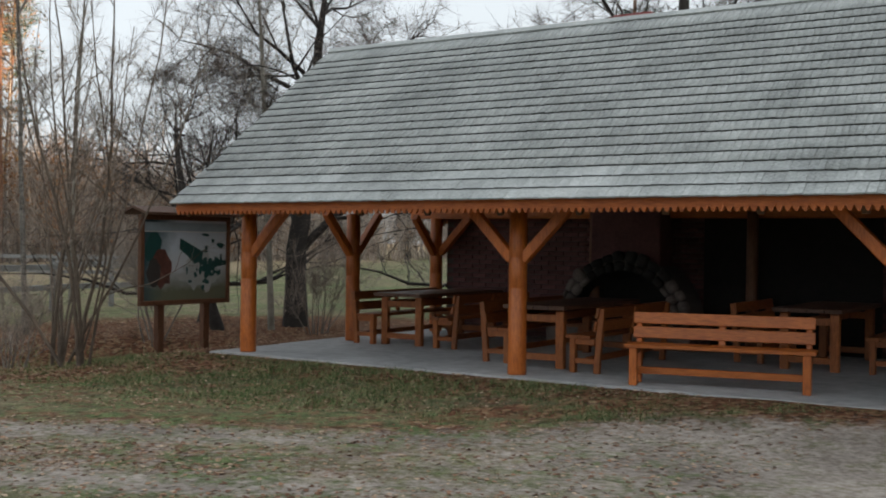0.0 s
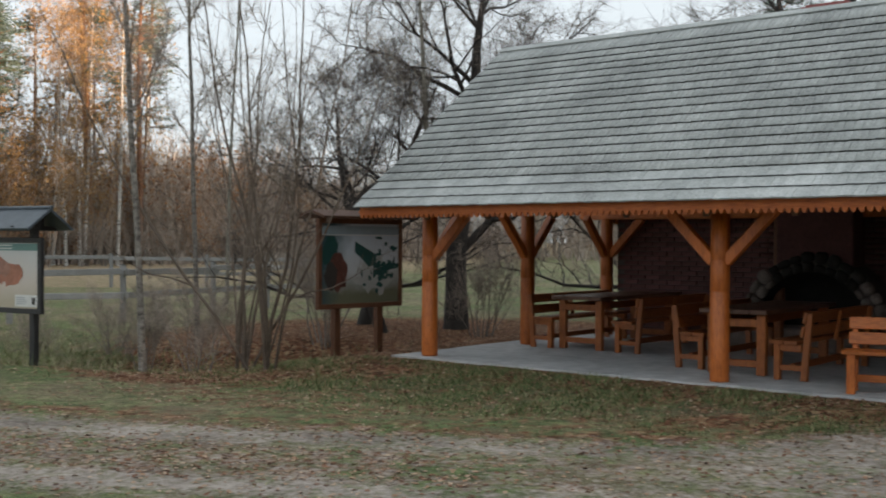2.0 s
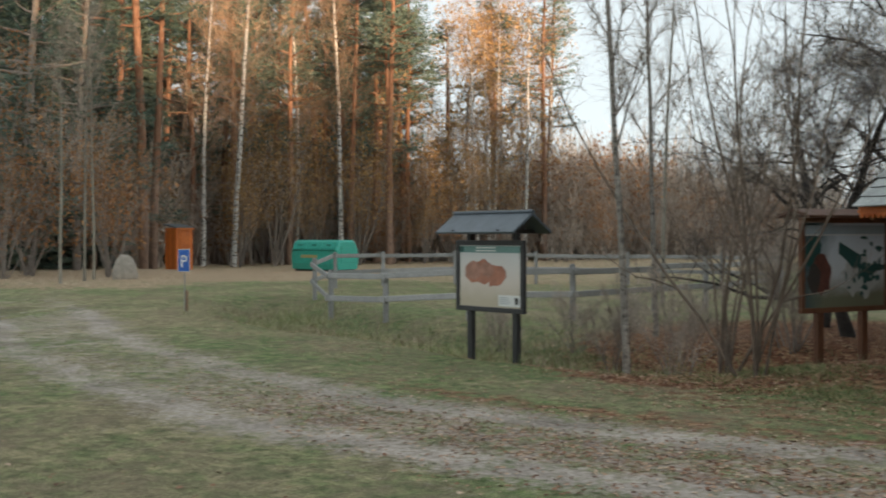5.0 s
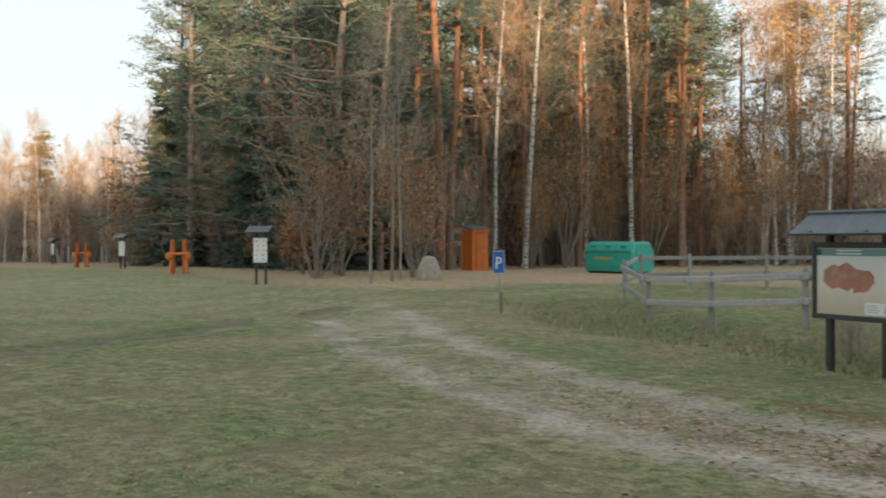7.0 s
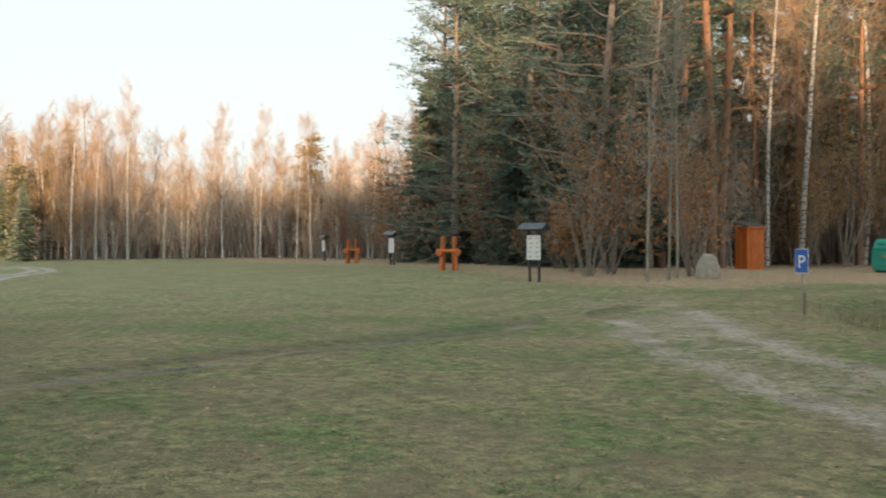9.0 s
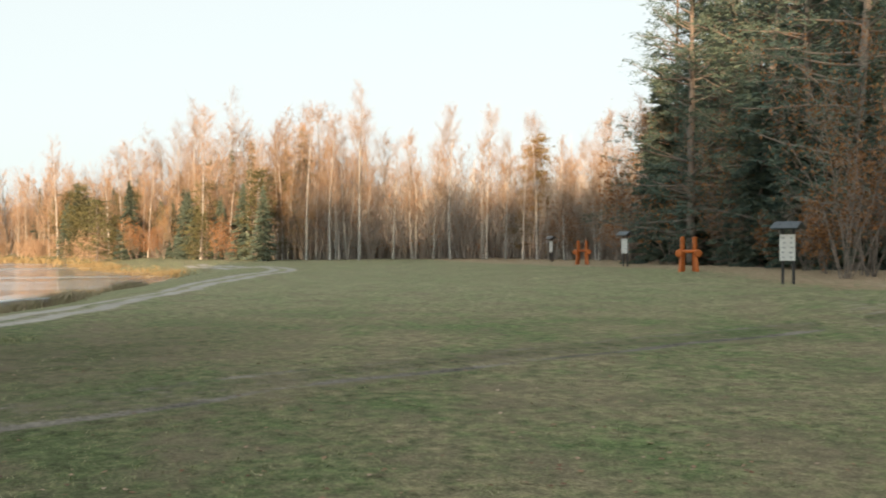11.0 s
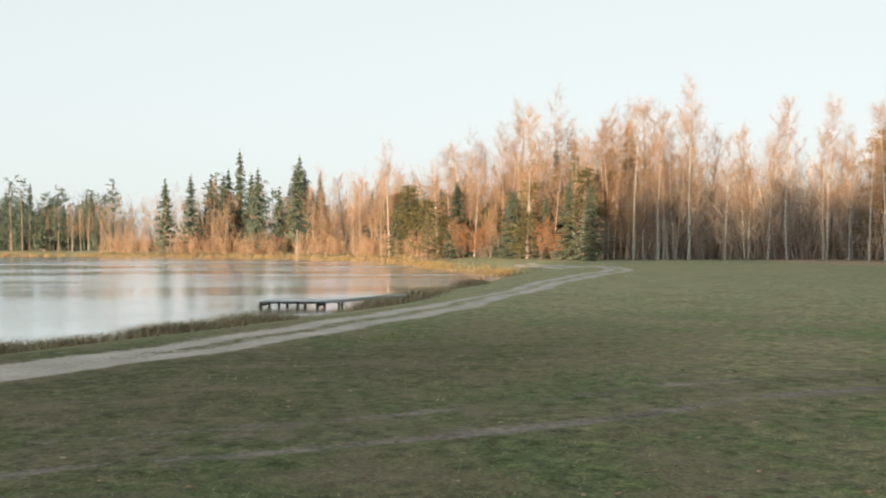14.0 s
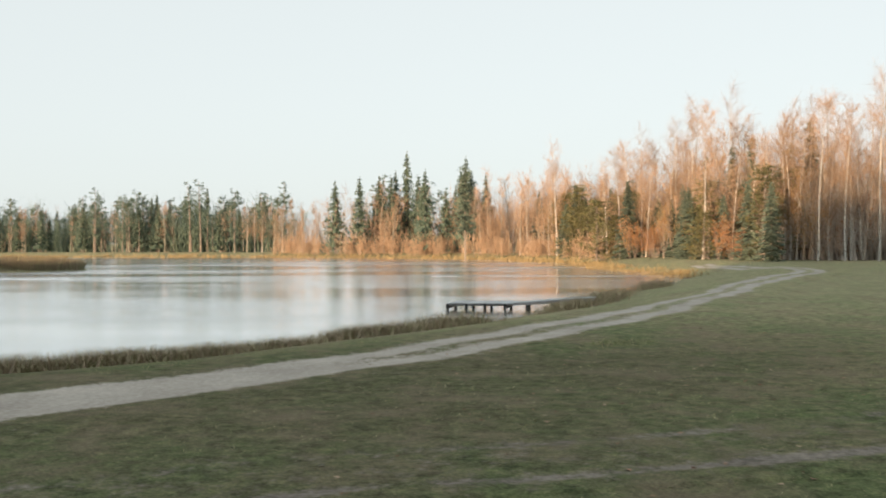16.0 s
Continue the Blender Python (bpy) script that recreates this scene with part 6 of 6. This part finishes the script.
for u in (1.4, 2.3, 3.0, 3.7, 4.35, 5.0):
    for v in ((-0.34, 0.34) if u < 2.9 else (-0.66, 0.66)):
        part("post", tube([(u, v, -1.9), (u, v, deck_z(u) - 0.02)], (0.052, 0.048), 8), BLACK_WOOD, jetty)
for u in (3.0, 5.0):
    part("cross_beam", box((0.10, 1.45, 0.08), (u, 0, deck_z(u) - 0.14)), BLACK_WOOD, jetty)

# ---------------------------------------------------------------- grass, leaves, reeds
rng = np.random.default_rng(30)


def in_view(n, near, far, lo, hi, power=1.0):
    """Spots in a fan round the path; lo and hi: bearings to the left of +y, in degrees."""
    d = near * (far / near) ** (rng.random(n) ** power)
    w = np.radians(rng.uniform(lo, hi, n))
    return -2.5 - d * np.sin(w), -0.8 + d * np.cos(w)


def bareness(x, y):
    out = np.zeros(len(x))
    for line, gap, w in ((ROAD, 0.95, 0.62), (LAKE_ROAD, 0.6, 0.85), (MEADOW_TRACK, 0.62, 0.26)):
        out = np.maximum(out, np.exp(-(((off_line(x, y, line) - gap) / w) ** 2)))
    return np.maximum(out, 1.1 * (1 - smooth(0.9, 1.9, off_line(x, y, ROAD))) * smooth(-3.5, 0, x))


def off_slab(x, y):
    du, dv = (x - SHELTER.x) * SU[0] + (y - SHELTER.y) * SU[1], (x - SHELTER.x) * SV[0] + (y - SHELTER.y) * SV[1]
    return ~((du > -0.5) & (du < 13.1) & (dv > -0.32) & (dv < 5.2))


def dry(x, y):
    return ~within(x, y, LAKE)


GRASS = leafage("grass_blades", [(0.13, 0.16, 0.07), (0.20, 0.235, 0.10), (0.30, 0.31, 0.15), (0.46, 0.40, 0.25)], 0.8)
x, y = in_view(36000, 5.5, 46, -30, 118, 1.15)
clump = 0.5 + 0.5 * np.sin(1.7 * x + 2.1 * np.sin(0.9 * y)) * np.sin(1.9 * y + 1.7 * np.sin(1.1 * x))
keep = (rng.random(len(x)) > 0.85 * bareness(x, y)) & (rng.random(len(x)) > 0.75 * litter_at(x, y)) & off_slab(x, y) & dry(x, y) & (rng.random(len(x)) < 0.35 + 0.65 * clump)
x, y, clump = x[keep], y[keep], clump[keep]
b = Bulk()
for _ in range(4):
    px, py = x + rng.normal(size=len(x)) * 0.035, y + rng.normal(size=len(x)) * 0.035
    foot = np.stack([px, py, height(px, py) - 0.005], -1)
    w = rng.uniform(0, 2 * np.pi, len(x))
    tall = rng.uniform(0.012, 0.032, len(x)) * (0.7 + 0.7 * clump)
    tip = foot + np.stack([np.cos(w) * tall * 1.4, np.sin(w) * tall * 1.4, tall], -1)
    b.blades(foot, tip, np.stack([-np.sin(w), np.cos(w), 0 * w], -1) * rng.uniform(0.0025, 0.005, len(x))[:, None])
tagged(new("grass", b.mesh("grass", GRASS)), "short tufts of green and straw-coloured grass", "grass", kind="stuff")

VERGE_GRASS = leafage("verge_grass_blades", [(0.055, 0.085, 0.032), (0.10, 0.145, 0.055), (0.17, 0.20, 0.085), (0.36, 0.31, 0.18)], 0.8)
n = 26000
u, v = rng.uniform(-7.5, 13.5, n), rng.uniform(-3.1, -0.42, n)
x, y = SHELTER.x + u * SU[0] + v * SV[0], SHELTER.y + u * SU[1] + v * SV[1]
clump = 0.5 + 0.5 * np.sin(2.3 * x + 2.1 * np.sin(1.3 * y)) * np.sin(2.7 * y + 1.7 * np.sin(1.5 * x))
keep = (rng.random(n) < (0.15 + 0.85 * clump) * (1 - smooth(0.9, 1.7, np.abs(v + 1.45)))) & (off_line(x, y, ROAD) > 1.7)
x, y, clump = x[keep], y[keep], clump[keep]
b = Bulk()
for _ in range(5):
    px, py = x + rng.normal(size=len(x)) * 0.03, y + rng.normal(size=len(x)) * 0.03
    foot = np.stack([px, py, height(px, py) - 0.005], -1)
    w = rng.uniform(0, 2 * np.pi, len(x))
    tall = rng.uniform(0.02, 0.075, len(x)) * (0.5 + 0.7 * clump)
    tip = foot + np.stack([np.cos(w) * tall * 0.9, np.sin(w) * tall * 0.9, tall], -1)
    b.blades(foot, tip, np.stack([-np.sin(w), np.cos(w), 0 * w], -1) * rng.uniform(0.003, 0.006, len(x))[:, None])
tagged(new("verge_grass", b.mesh("verge_grass", VERGE_GRASS)), "green tufts of longer grass between slab and road", "grass", kind="stuff")

LEAF = leafage("fallen_leaf", [(0.10, 0.05, 0.032), (0.22, 0.105, 0.062), (0.38, 0.22, 0.135), (0.58, 0.43, 0.31)], 0.75)


def leaves(x, y, low, high, name, label):
    n = len(x)
    z = height(x, y)
    w, size = rng.uniform(0, 2 * np.pi, n), rng.uniform(low, high, n)
    d = np.stack([np.cos(w), np.sin(w), rng.normal(size=n) * 0.12], -1) * size[:, None]
    s = np.stack([-np.sin(w), np.cos(w), rng.normal(size=n) * 0.12], -1) * (size * rng.uniform(0.3, 0.5, n))[:, None]
    c = np.stack([x, y, z + 0.006 + rng.uniform(0, 0.012, n)], -1)
    up = np.array([0, 0, 1.0]) * (size * rng.uniform(0.02, 0.16, n))[:, None]
    v = np.stack([c - d * 0.5, c + s + up, c + d * 0.5, c - s + up], 1).reshape(-1, 3)
    o = 4 * np.arange(n)[:, None]
    b = Bulk()
    b.add(v, f3=np.concatenate([o + [[0, 1, 2]], o + [[0, 2, 3]]]))
    tagged(new(name, b.mesh(name, LEAF)), label, "leaves", kind="stuff")


x, y = in_view(210000, 6, 24, -28, 60, 0.95)
lit = litter_at(x, y)
keep = (rng.random(len(x)) < 0.09 + 0.8 * lit**1.3) & off_slab(x, y) & (rng.random(len(x)) > 0.45 * bareness(x, y)) & (y > 4 - 0.4 * x)
leaves(x[keep], y[keep], 0.024, 0.06, "fallen_leaves", "brown and russet fallen leaves scattered over the grass")
x, y = in_view(1500, 6, 34, 30, 112, 1.0)
keep = dry(x, y)
leaves(x[keep], y[keep], 0.035, 0.07, "stray_leaves", "a few stray fallen leaves on the meadow")

REED = leafage("dry_reed", [(0.17, 0.13, 0.095), (0.29, 0.22, 0.16), (0.20, 0.21, 0.11), (0.40, 0.32, 0.225)], 0.85)
GOLD_REED = leafage("golden_reed", [(0.20, 0.145, 0.07), (0.28, 0.21, 0.105), (0.36, 0.28, 0.155)], 0.85)


def reeds(name, label, line, n, wide, low, high, thick, material, off=0.3, gaps=True, lean_most=0.5):
    c = curve(np.array(line, float), 0.3)
    d = np.gradient(c, axis=0)
    d /= np.linalg.norm(d, axis=1)[:, None]
    i = rng.integers(0, len(c), n)
    s = np.cumsum(np.r_[0, np.linalg.norm(np.diff(c, axis=0), axis=1)])[i]
    lush = (0.5 + 0.5 * np.sin(0.55 * s + 1.5 * np.sin(0.21 * s))) if gaps else 0.58 + 0.26 * np.sin(1.1 * s + 2 * np.sin(0.37 * s)) + 0.22 * np.sin(2.9 * s + 1 + np.sin(0.8 * s))
    keep = rng.random(n) < 1.15 * lush**1.5
    i, lush = i[keep], lush[keep]
    n = len(i)
    o = off + rng.normal(size=n) * wide
    p = c[i] + np.stack([d[i, 1], -d[i, 0]], -1) * o[:, None] + d[i] * rng.normal(size=n)[:, None] * 0.5
    z = np.maximum(height(p[:, 0], p[:, 1]), WATER_Z - 0.1)
    foot = np.stack([p[:, 0], p[:, 1], z - 0.03], -1)
    tall = rng.uniform(low, high, n) * (0.45 + 0.75 * lush)
    w = rng.uniform(0, 2 * np.pi, n)
    lean = rng.uniform(0.1, lean_most, n)
    tip = foot + np.stack([np.cos(w) * lean * tall, np.sin(w) * lean * tall, tall], -1)
    b = Bulk()
    b.blades(foot, tip, np.stack([-np.sin(w), np.cos(w), 0 * w], -1) * (thick * rng.uniform(0.6, 1.3, n))[:, None])
    tagged(new(name, b.mesh(name, material)), label, "reeds", kind="stuff")


reeds("shore_reeds", "brown and green reeds along the near lake shore", LAKE[1:6], 60000, 0.34, 0.06, 0.36, 0.009, REED, 0.75, False, 1.8)
reeds("bank_tufts", "low tufts of sedge on the bank by the jetty", LAKE[5:10], 30000, 0.32, 0.08, 0.42, 0.010, REED, 0.7, True, 1.8)
reeds("north_reeds", "golden dry reeds on the lake's north shore", LAKE[10:14], 8000, 1.0, 0.15, 0.4, 0.03, GOLD_REED, -0.8, False)
reeds("far_reeds", "golden reed belt along the far shore", LAKE[13:19], 12000, 1.4, 0.3, 0.7, 0.06, GOLD_REED, -1.5, False)
w = rng.uniform(0, 2 * np.pi, 9000)
d = 12 * np.sqrt(rng.random(9000)) * 0.62
x, y = -99 + d * np.cos(w), -57.4 + d * np.sin(w)
foot = np.stack([x, y, np.maximum(height(x, y), WATER_Z) - 0.05], -1)
b = Bulk()
b.blades(foot, foot + np.stack([rng.normal(size=9000) * 0.2, rng.normal(size=9000) * 0.2, rng.uniform(0.5, 1.1, 9000)], -1), np.stack([np.cos(w), np.sin(w), 0 * w], -1) * 0.04)
tagged(new("islet_reeds", b.mesh("islet_reeds", REED)), "reed bed on a low islet in the lake", "reeds", kind="stuff")

# dark tuft in the meadow and rough grass in the ditch
b = Bulk()
c = curve(DITCH, 0.1)
i = rng.integers(0, len(c), 9000)
px, py = c[i, 0] + rng.normal(size=9000) * 0.9, c[i, 1] + rng.normal(size=9000) * 0.9
px[:260], py[:260] = rng.normal(-24.6, 0.3, 260), rng.normal(-3.2, 0.3, 260)
foot = np.stack([px, py, height(px, py) - 0.02], -1)
w = rng.uniform(0, 2 * np.pi, 9000)
tall = rng.uniform(0.07, 0.22, 9000)
tall[:260] *= 0.6
tip, half = foot + np.stack([np.cos(w) * tall * 0.8, np.sin(w) * tall * 0.8, tall], -1), np.stack([-np.sin(w), np.cos(w), 0 * w], -1) * 0.007
dead = np.sin(1.3 * px + 2 * np.sin(0.9 * py)) + rng.normal(size=9000) * 0.5 > 0.1
b.blades(foot[~dead], tip[~dead], half[~dead])
sedge = Bulk()
sedge.blades(foot[dead], tip[dead], half[dead])
tagged(new("dry_sedge", sedge.mesh("dry_sedge", REED)), "brown withered sedge on the ditch bank", "grass", kind="stuff")
tagged(new("rough_grass", b.mesh("rough_grass", GRASS)), "long rough grass in the ditch by the fence", "grass", kind="stuff")

# ---------------------------------------------------------------- the shelter's brickwork, hearth and shingles


def solid(b, m, size):
    """A box into a bulk."""
    v = np.array([(x, y, z) for x in (-0.5, 0.5) for y in (-0.5, 0.5) for z in (-0.5, 0.5)]) * size
    m = np.array(m)
    b.add(v @ m[:3, :3].T + m[:3, 3], f4=np.array([(0, 1, 3, 2), (4, 6, 7, 5), (0, 4, 5, 1), (2, 3, 7, 6), (0, 2, 6, 4), (1, 5, 7, 3)]))


wall = part("back_wall", box((12.3, 0.22, 2.25), (6.3, 4.85, FLOOR + 1.12)), MORTAR, shelter, "mortar joints of the brick back wall")
BW, BH = 0.25, 0.065
brick = mesh_of("brick", box((BW, 0.03, BH), bevel=0.004), BRICK)
rest = Bulk()
r = random.Random(21)
made = 0
for row in range(29):
    z = FLOOR + 0.045 + row * 0.077
    u = 0.28 + (0.13 if row % 2 else 0)
    while u < 12.3:
        m = pose(u, 4.735 + r.uniform(-0.002, 0.003), z)
        if u < 2.75 and made < 300:
            part("brick", brick, None, wall, at=m)
            made += 1
        else:
            solid(rest, m, (BW, 0.03, BH))
        u += BW + 0.011
tagged(part("brickwork", rest.mesh("brickwork", BRICK_ROWS), None, wall), kind="stuff")
# black sheet added over the bricks where the wall gets no light
part("soot_panel", box((2.5, 0.04, 2.1), (5.95, 4.70, FLOOR + 1.05)), SOOT_SHADE, shelter, "black panel that stands for the unlit wall beside the hearth")
# out of view; added to block light from the open end
part("side_wall", box((0.06, 4.5, 2.2), (12.58, 2.4, FLOOR + 1.1)), ROOF_INSIDE, shelter, "unseen plank end wall added to keep light out")

# hearth of fieldstone with a round arch, and its chimney
SOOTY_STONE = mottled("sooty_stone", (0.008, 0.0075, 0.007), (0.034, 0.030, 0.027), 7.0, 0.9, 0.5, 0.02, 0.3)
hearth = thing("hearth", "round-arched fieldstone hearth blackened by soot against the brick wall", "fireplace", spot(3.68, 3.95))
cz, inner, outer = 0.32, 0.80, 1.06
bm = bmesh.new()
steps = 26
rings = []
for y, k in ((0.03, 1.0), (0.55, 0.95), (0.74, 0.55)):
    rings.append([bm.verts.new((inner * 1.02 * k * math.cos(math.pi * i / steps), y, cz + inner * 1.02 * k * math.sin(math.pi * i / steps))) for i in range(steps + 1)])
for a, b2 in zip(rings, rings[1:]):
    for i in range(steps):
        bm.faces.new((a[i], a[i + 1], b2[i + 1], b2[i]))
bm.faces.new(rings[-1])
part("fire_chamber", bm, SOOT_SHADE, hearth, "soot-black fire chamber", True)
part("hearth_floor", box((2.3, 0.9, cz), (0, 0.32, cz / 2), bevel=0.02), FIELDSTONE, hearth)
bm = bmesh.new()
ring = []
for k in (outer * 0.98, inner * 1.01):
    ring.append([bm.verts.new((k * math.cos(math.pi * i / steps), 0.06, cz + k * math.sin(math.pi * i / steps))) for i in range(steps + 1)])
for i in range(steps):
    bm.faces.new((ring[0][i], ring[0][i + 1], ring[1][i + 1], ring[1][i]))
back_ring = [bm.verts.new((v.co.x, 0.76, v.co.z)) for v in ring[0]]
for i in range(steps):
    bm.faces.new((ring[0][i], back_ring[i], back_ring[i + 1], ring[0][i + 1]))
part("arch_core", finish(bm), MORTAR, hearth)
r = random.Random(6)
a = 0.0
while a < math.pi:
    da = r.uniform(0.13, 0.22)
    for lo, hi in ((inner, (inner + outer) / 2 + r.uniform(-0.04, 0.04)), (None, outer + r.uniform(-0.03, 0.05))):
        lo = lo if lo else prev
        prev = hi
        mid = a + da / 2
        k = (lo + hi) / 2
        bm = bmesh.new()
        bmesh.ops.create_icosphere(bm, subdivisions=2, radius=0.5)
        for v in bm.verts:
            v.co *= 1 + 0.18 * noise.noise(v.co * 3 + Vector((a * 5, k * 3, 1)))
            v.co = Vector((math.copysign(abs(v.co.x * 2) ** 0.7 / 2, v.co.x), v.co.y, math.copysign(abs(v.co.z * 2) ** 0.7 / 2, v.co.z)))
        at = pose(k * math.cos(mid), 0.05 + r.uniform(-0.02, 0.02), cz + k * math.sin(mid), 0, 90 - math.degrees(mid), 0) @ Matrix.Diagonal((k * da * 1.02, 0.16, (hi - lo) * 1.04, 1))
        part("stone", bm, SOOTY_STONE if 0.80 < mid < 2.30 else FIELDSTONE, hearth, smooth=True, at=at)
    a += da
part("chimney_breast", box((1.1, 0.5, 2.4), (0, 0.42, cz + outer + 0.95), bevel=0.01), BRICK_ROWS, hearth, "brick chimney breast in the dark under the roof")
chimney = thing("chimney", "brick chimney with a red sheet-metal cap above the ridge", "chimney", spot(4.22, 3.3))
part("stack", box((0.52, 0.52, 1.9), (0, 0, 3.62), bevel=0.01), BRICK_ROWS, chimney)
part("cap", box((0.66, 0.66, 0.08), (0, 0, 4.62), bevel=0.01), RED_SHEET, chimney)
part("cap_plate", box((0.56, 0.56, 0.03), (0, 0, 4.675), bevel=0.005), RED_SHEET, chimney)

# shingles
COURSES = 21
expo = (slope + 0.09) / COURSES
tilt = Matrix.Rotation(pitch, 4, "X")
# weathered end grain, darkened further by the painted shadow line of each course
SHADED_END_GRAIN = mottled("shaded_end_grain", (0.035, 0.035, 0.033), (0.11, 0.11, 0.104), 30.0, 0.9)
THICK, LONG = 0.017, 0.35
kinds = []
for w in (0.062, 0.080, 0.10):
    me = mesh_of("shingle", box((w, LONG, THICK)), SHINGLE)
    me.materials.append(SHADED_END_GRAIN)
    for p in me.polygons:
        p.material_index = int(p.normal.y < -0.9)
    kinds.append(me)
plain_ends = [mesh_of("shingle", box((w, LONG, THICK)), SHINGLE) for w in (0.062, 0.080, 0.10)]
rest, butts = Bulk(), Bulk()
r = random.Random(33)
made = 0
for back in (False, True):
    for row in range(COURSES):
        u = U0 - 0.02 + r.uniform(0, 0.05)
        while u < U1:
            k = r.randrange(3)
            w = (0.062, 0.080, 0.10)[k]
            s = row * expo + 0.5 * LONG - 0.12 + r.uniform(-0.004, 0.004)
            if s > slope - 0.13:
                break
            m = Matrix.Translation((u + w / 2, EAVE_V - 0.02, EAVE_Z - 0.005)) @ tilt @ Matrix.Translation((0, s, 0.031 + r.uniform(0, 0.003))) @ Matrix.Rotation(radians(-5.0 + r.uniform(-0.6, 0.6)), 4, "X") @ Matrix.Rotation(radians(r.uniform(-0.5, 0.5)), 4, "Z")
            lowest = row == 0
            if back:
                solid(rest, Matrix.Translation((0, 2 * RIDGE_V, 0)) @ Matrix.Diagonal((1, -1, 1, 1)) @ m, (w, LONG, THICK))
            elif row < 4 and u < 8.2 and made < 300:
                part("shingle", plain_ends[k] if lowest else kinds[k], None, shelter, at=m)
                made += 1
            else:
                solid(rest, m, (w, LONG, THICK))
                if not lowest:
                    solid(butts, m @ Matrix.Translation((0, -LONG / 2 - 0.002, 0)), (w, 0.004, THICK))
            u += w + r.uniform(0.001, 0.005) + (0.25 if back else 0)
tagged(part("shingle_cover", rest.mesh("shingle_cover", SHINGLE_ROWS, False, [(butts, SHADED_END_GRAIN)]), None, shelter, "grey weathered shingle rows"), kind="stuff")
for sg in (1, -1):
    m = Matrix.Translation(((U0 + U1) / 2, RIDGE_V - sg * 0.045, RIDGE_Z + 0.022)) @ Matrix.Rotation(sg * pitch, 4, "X")
    part("ridge_board", box((U1 - U0 + 0.04, 0.115, 0.02), (0, 0, 0)), SHINGLE, shelter, at=m)
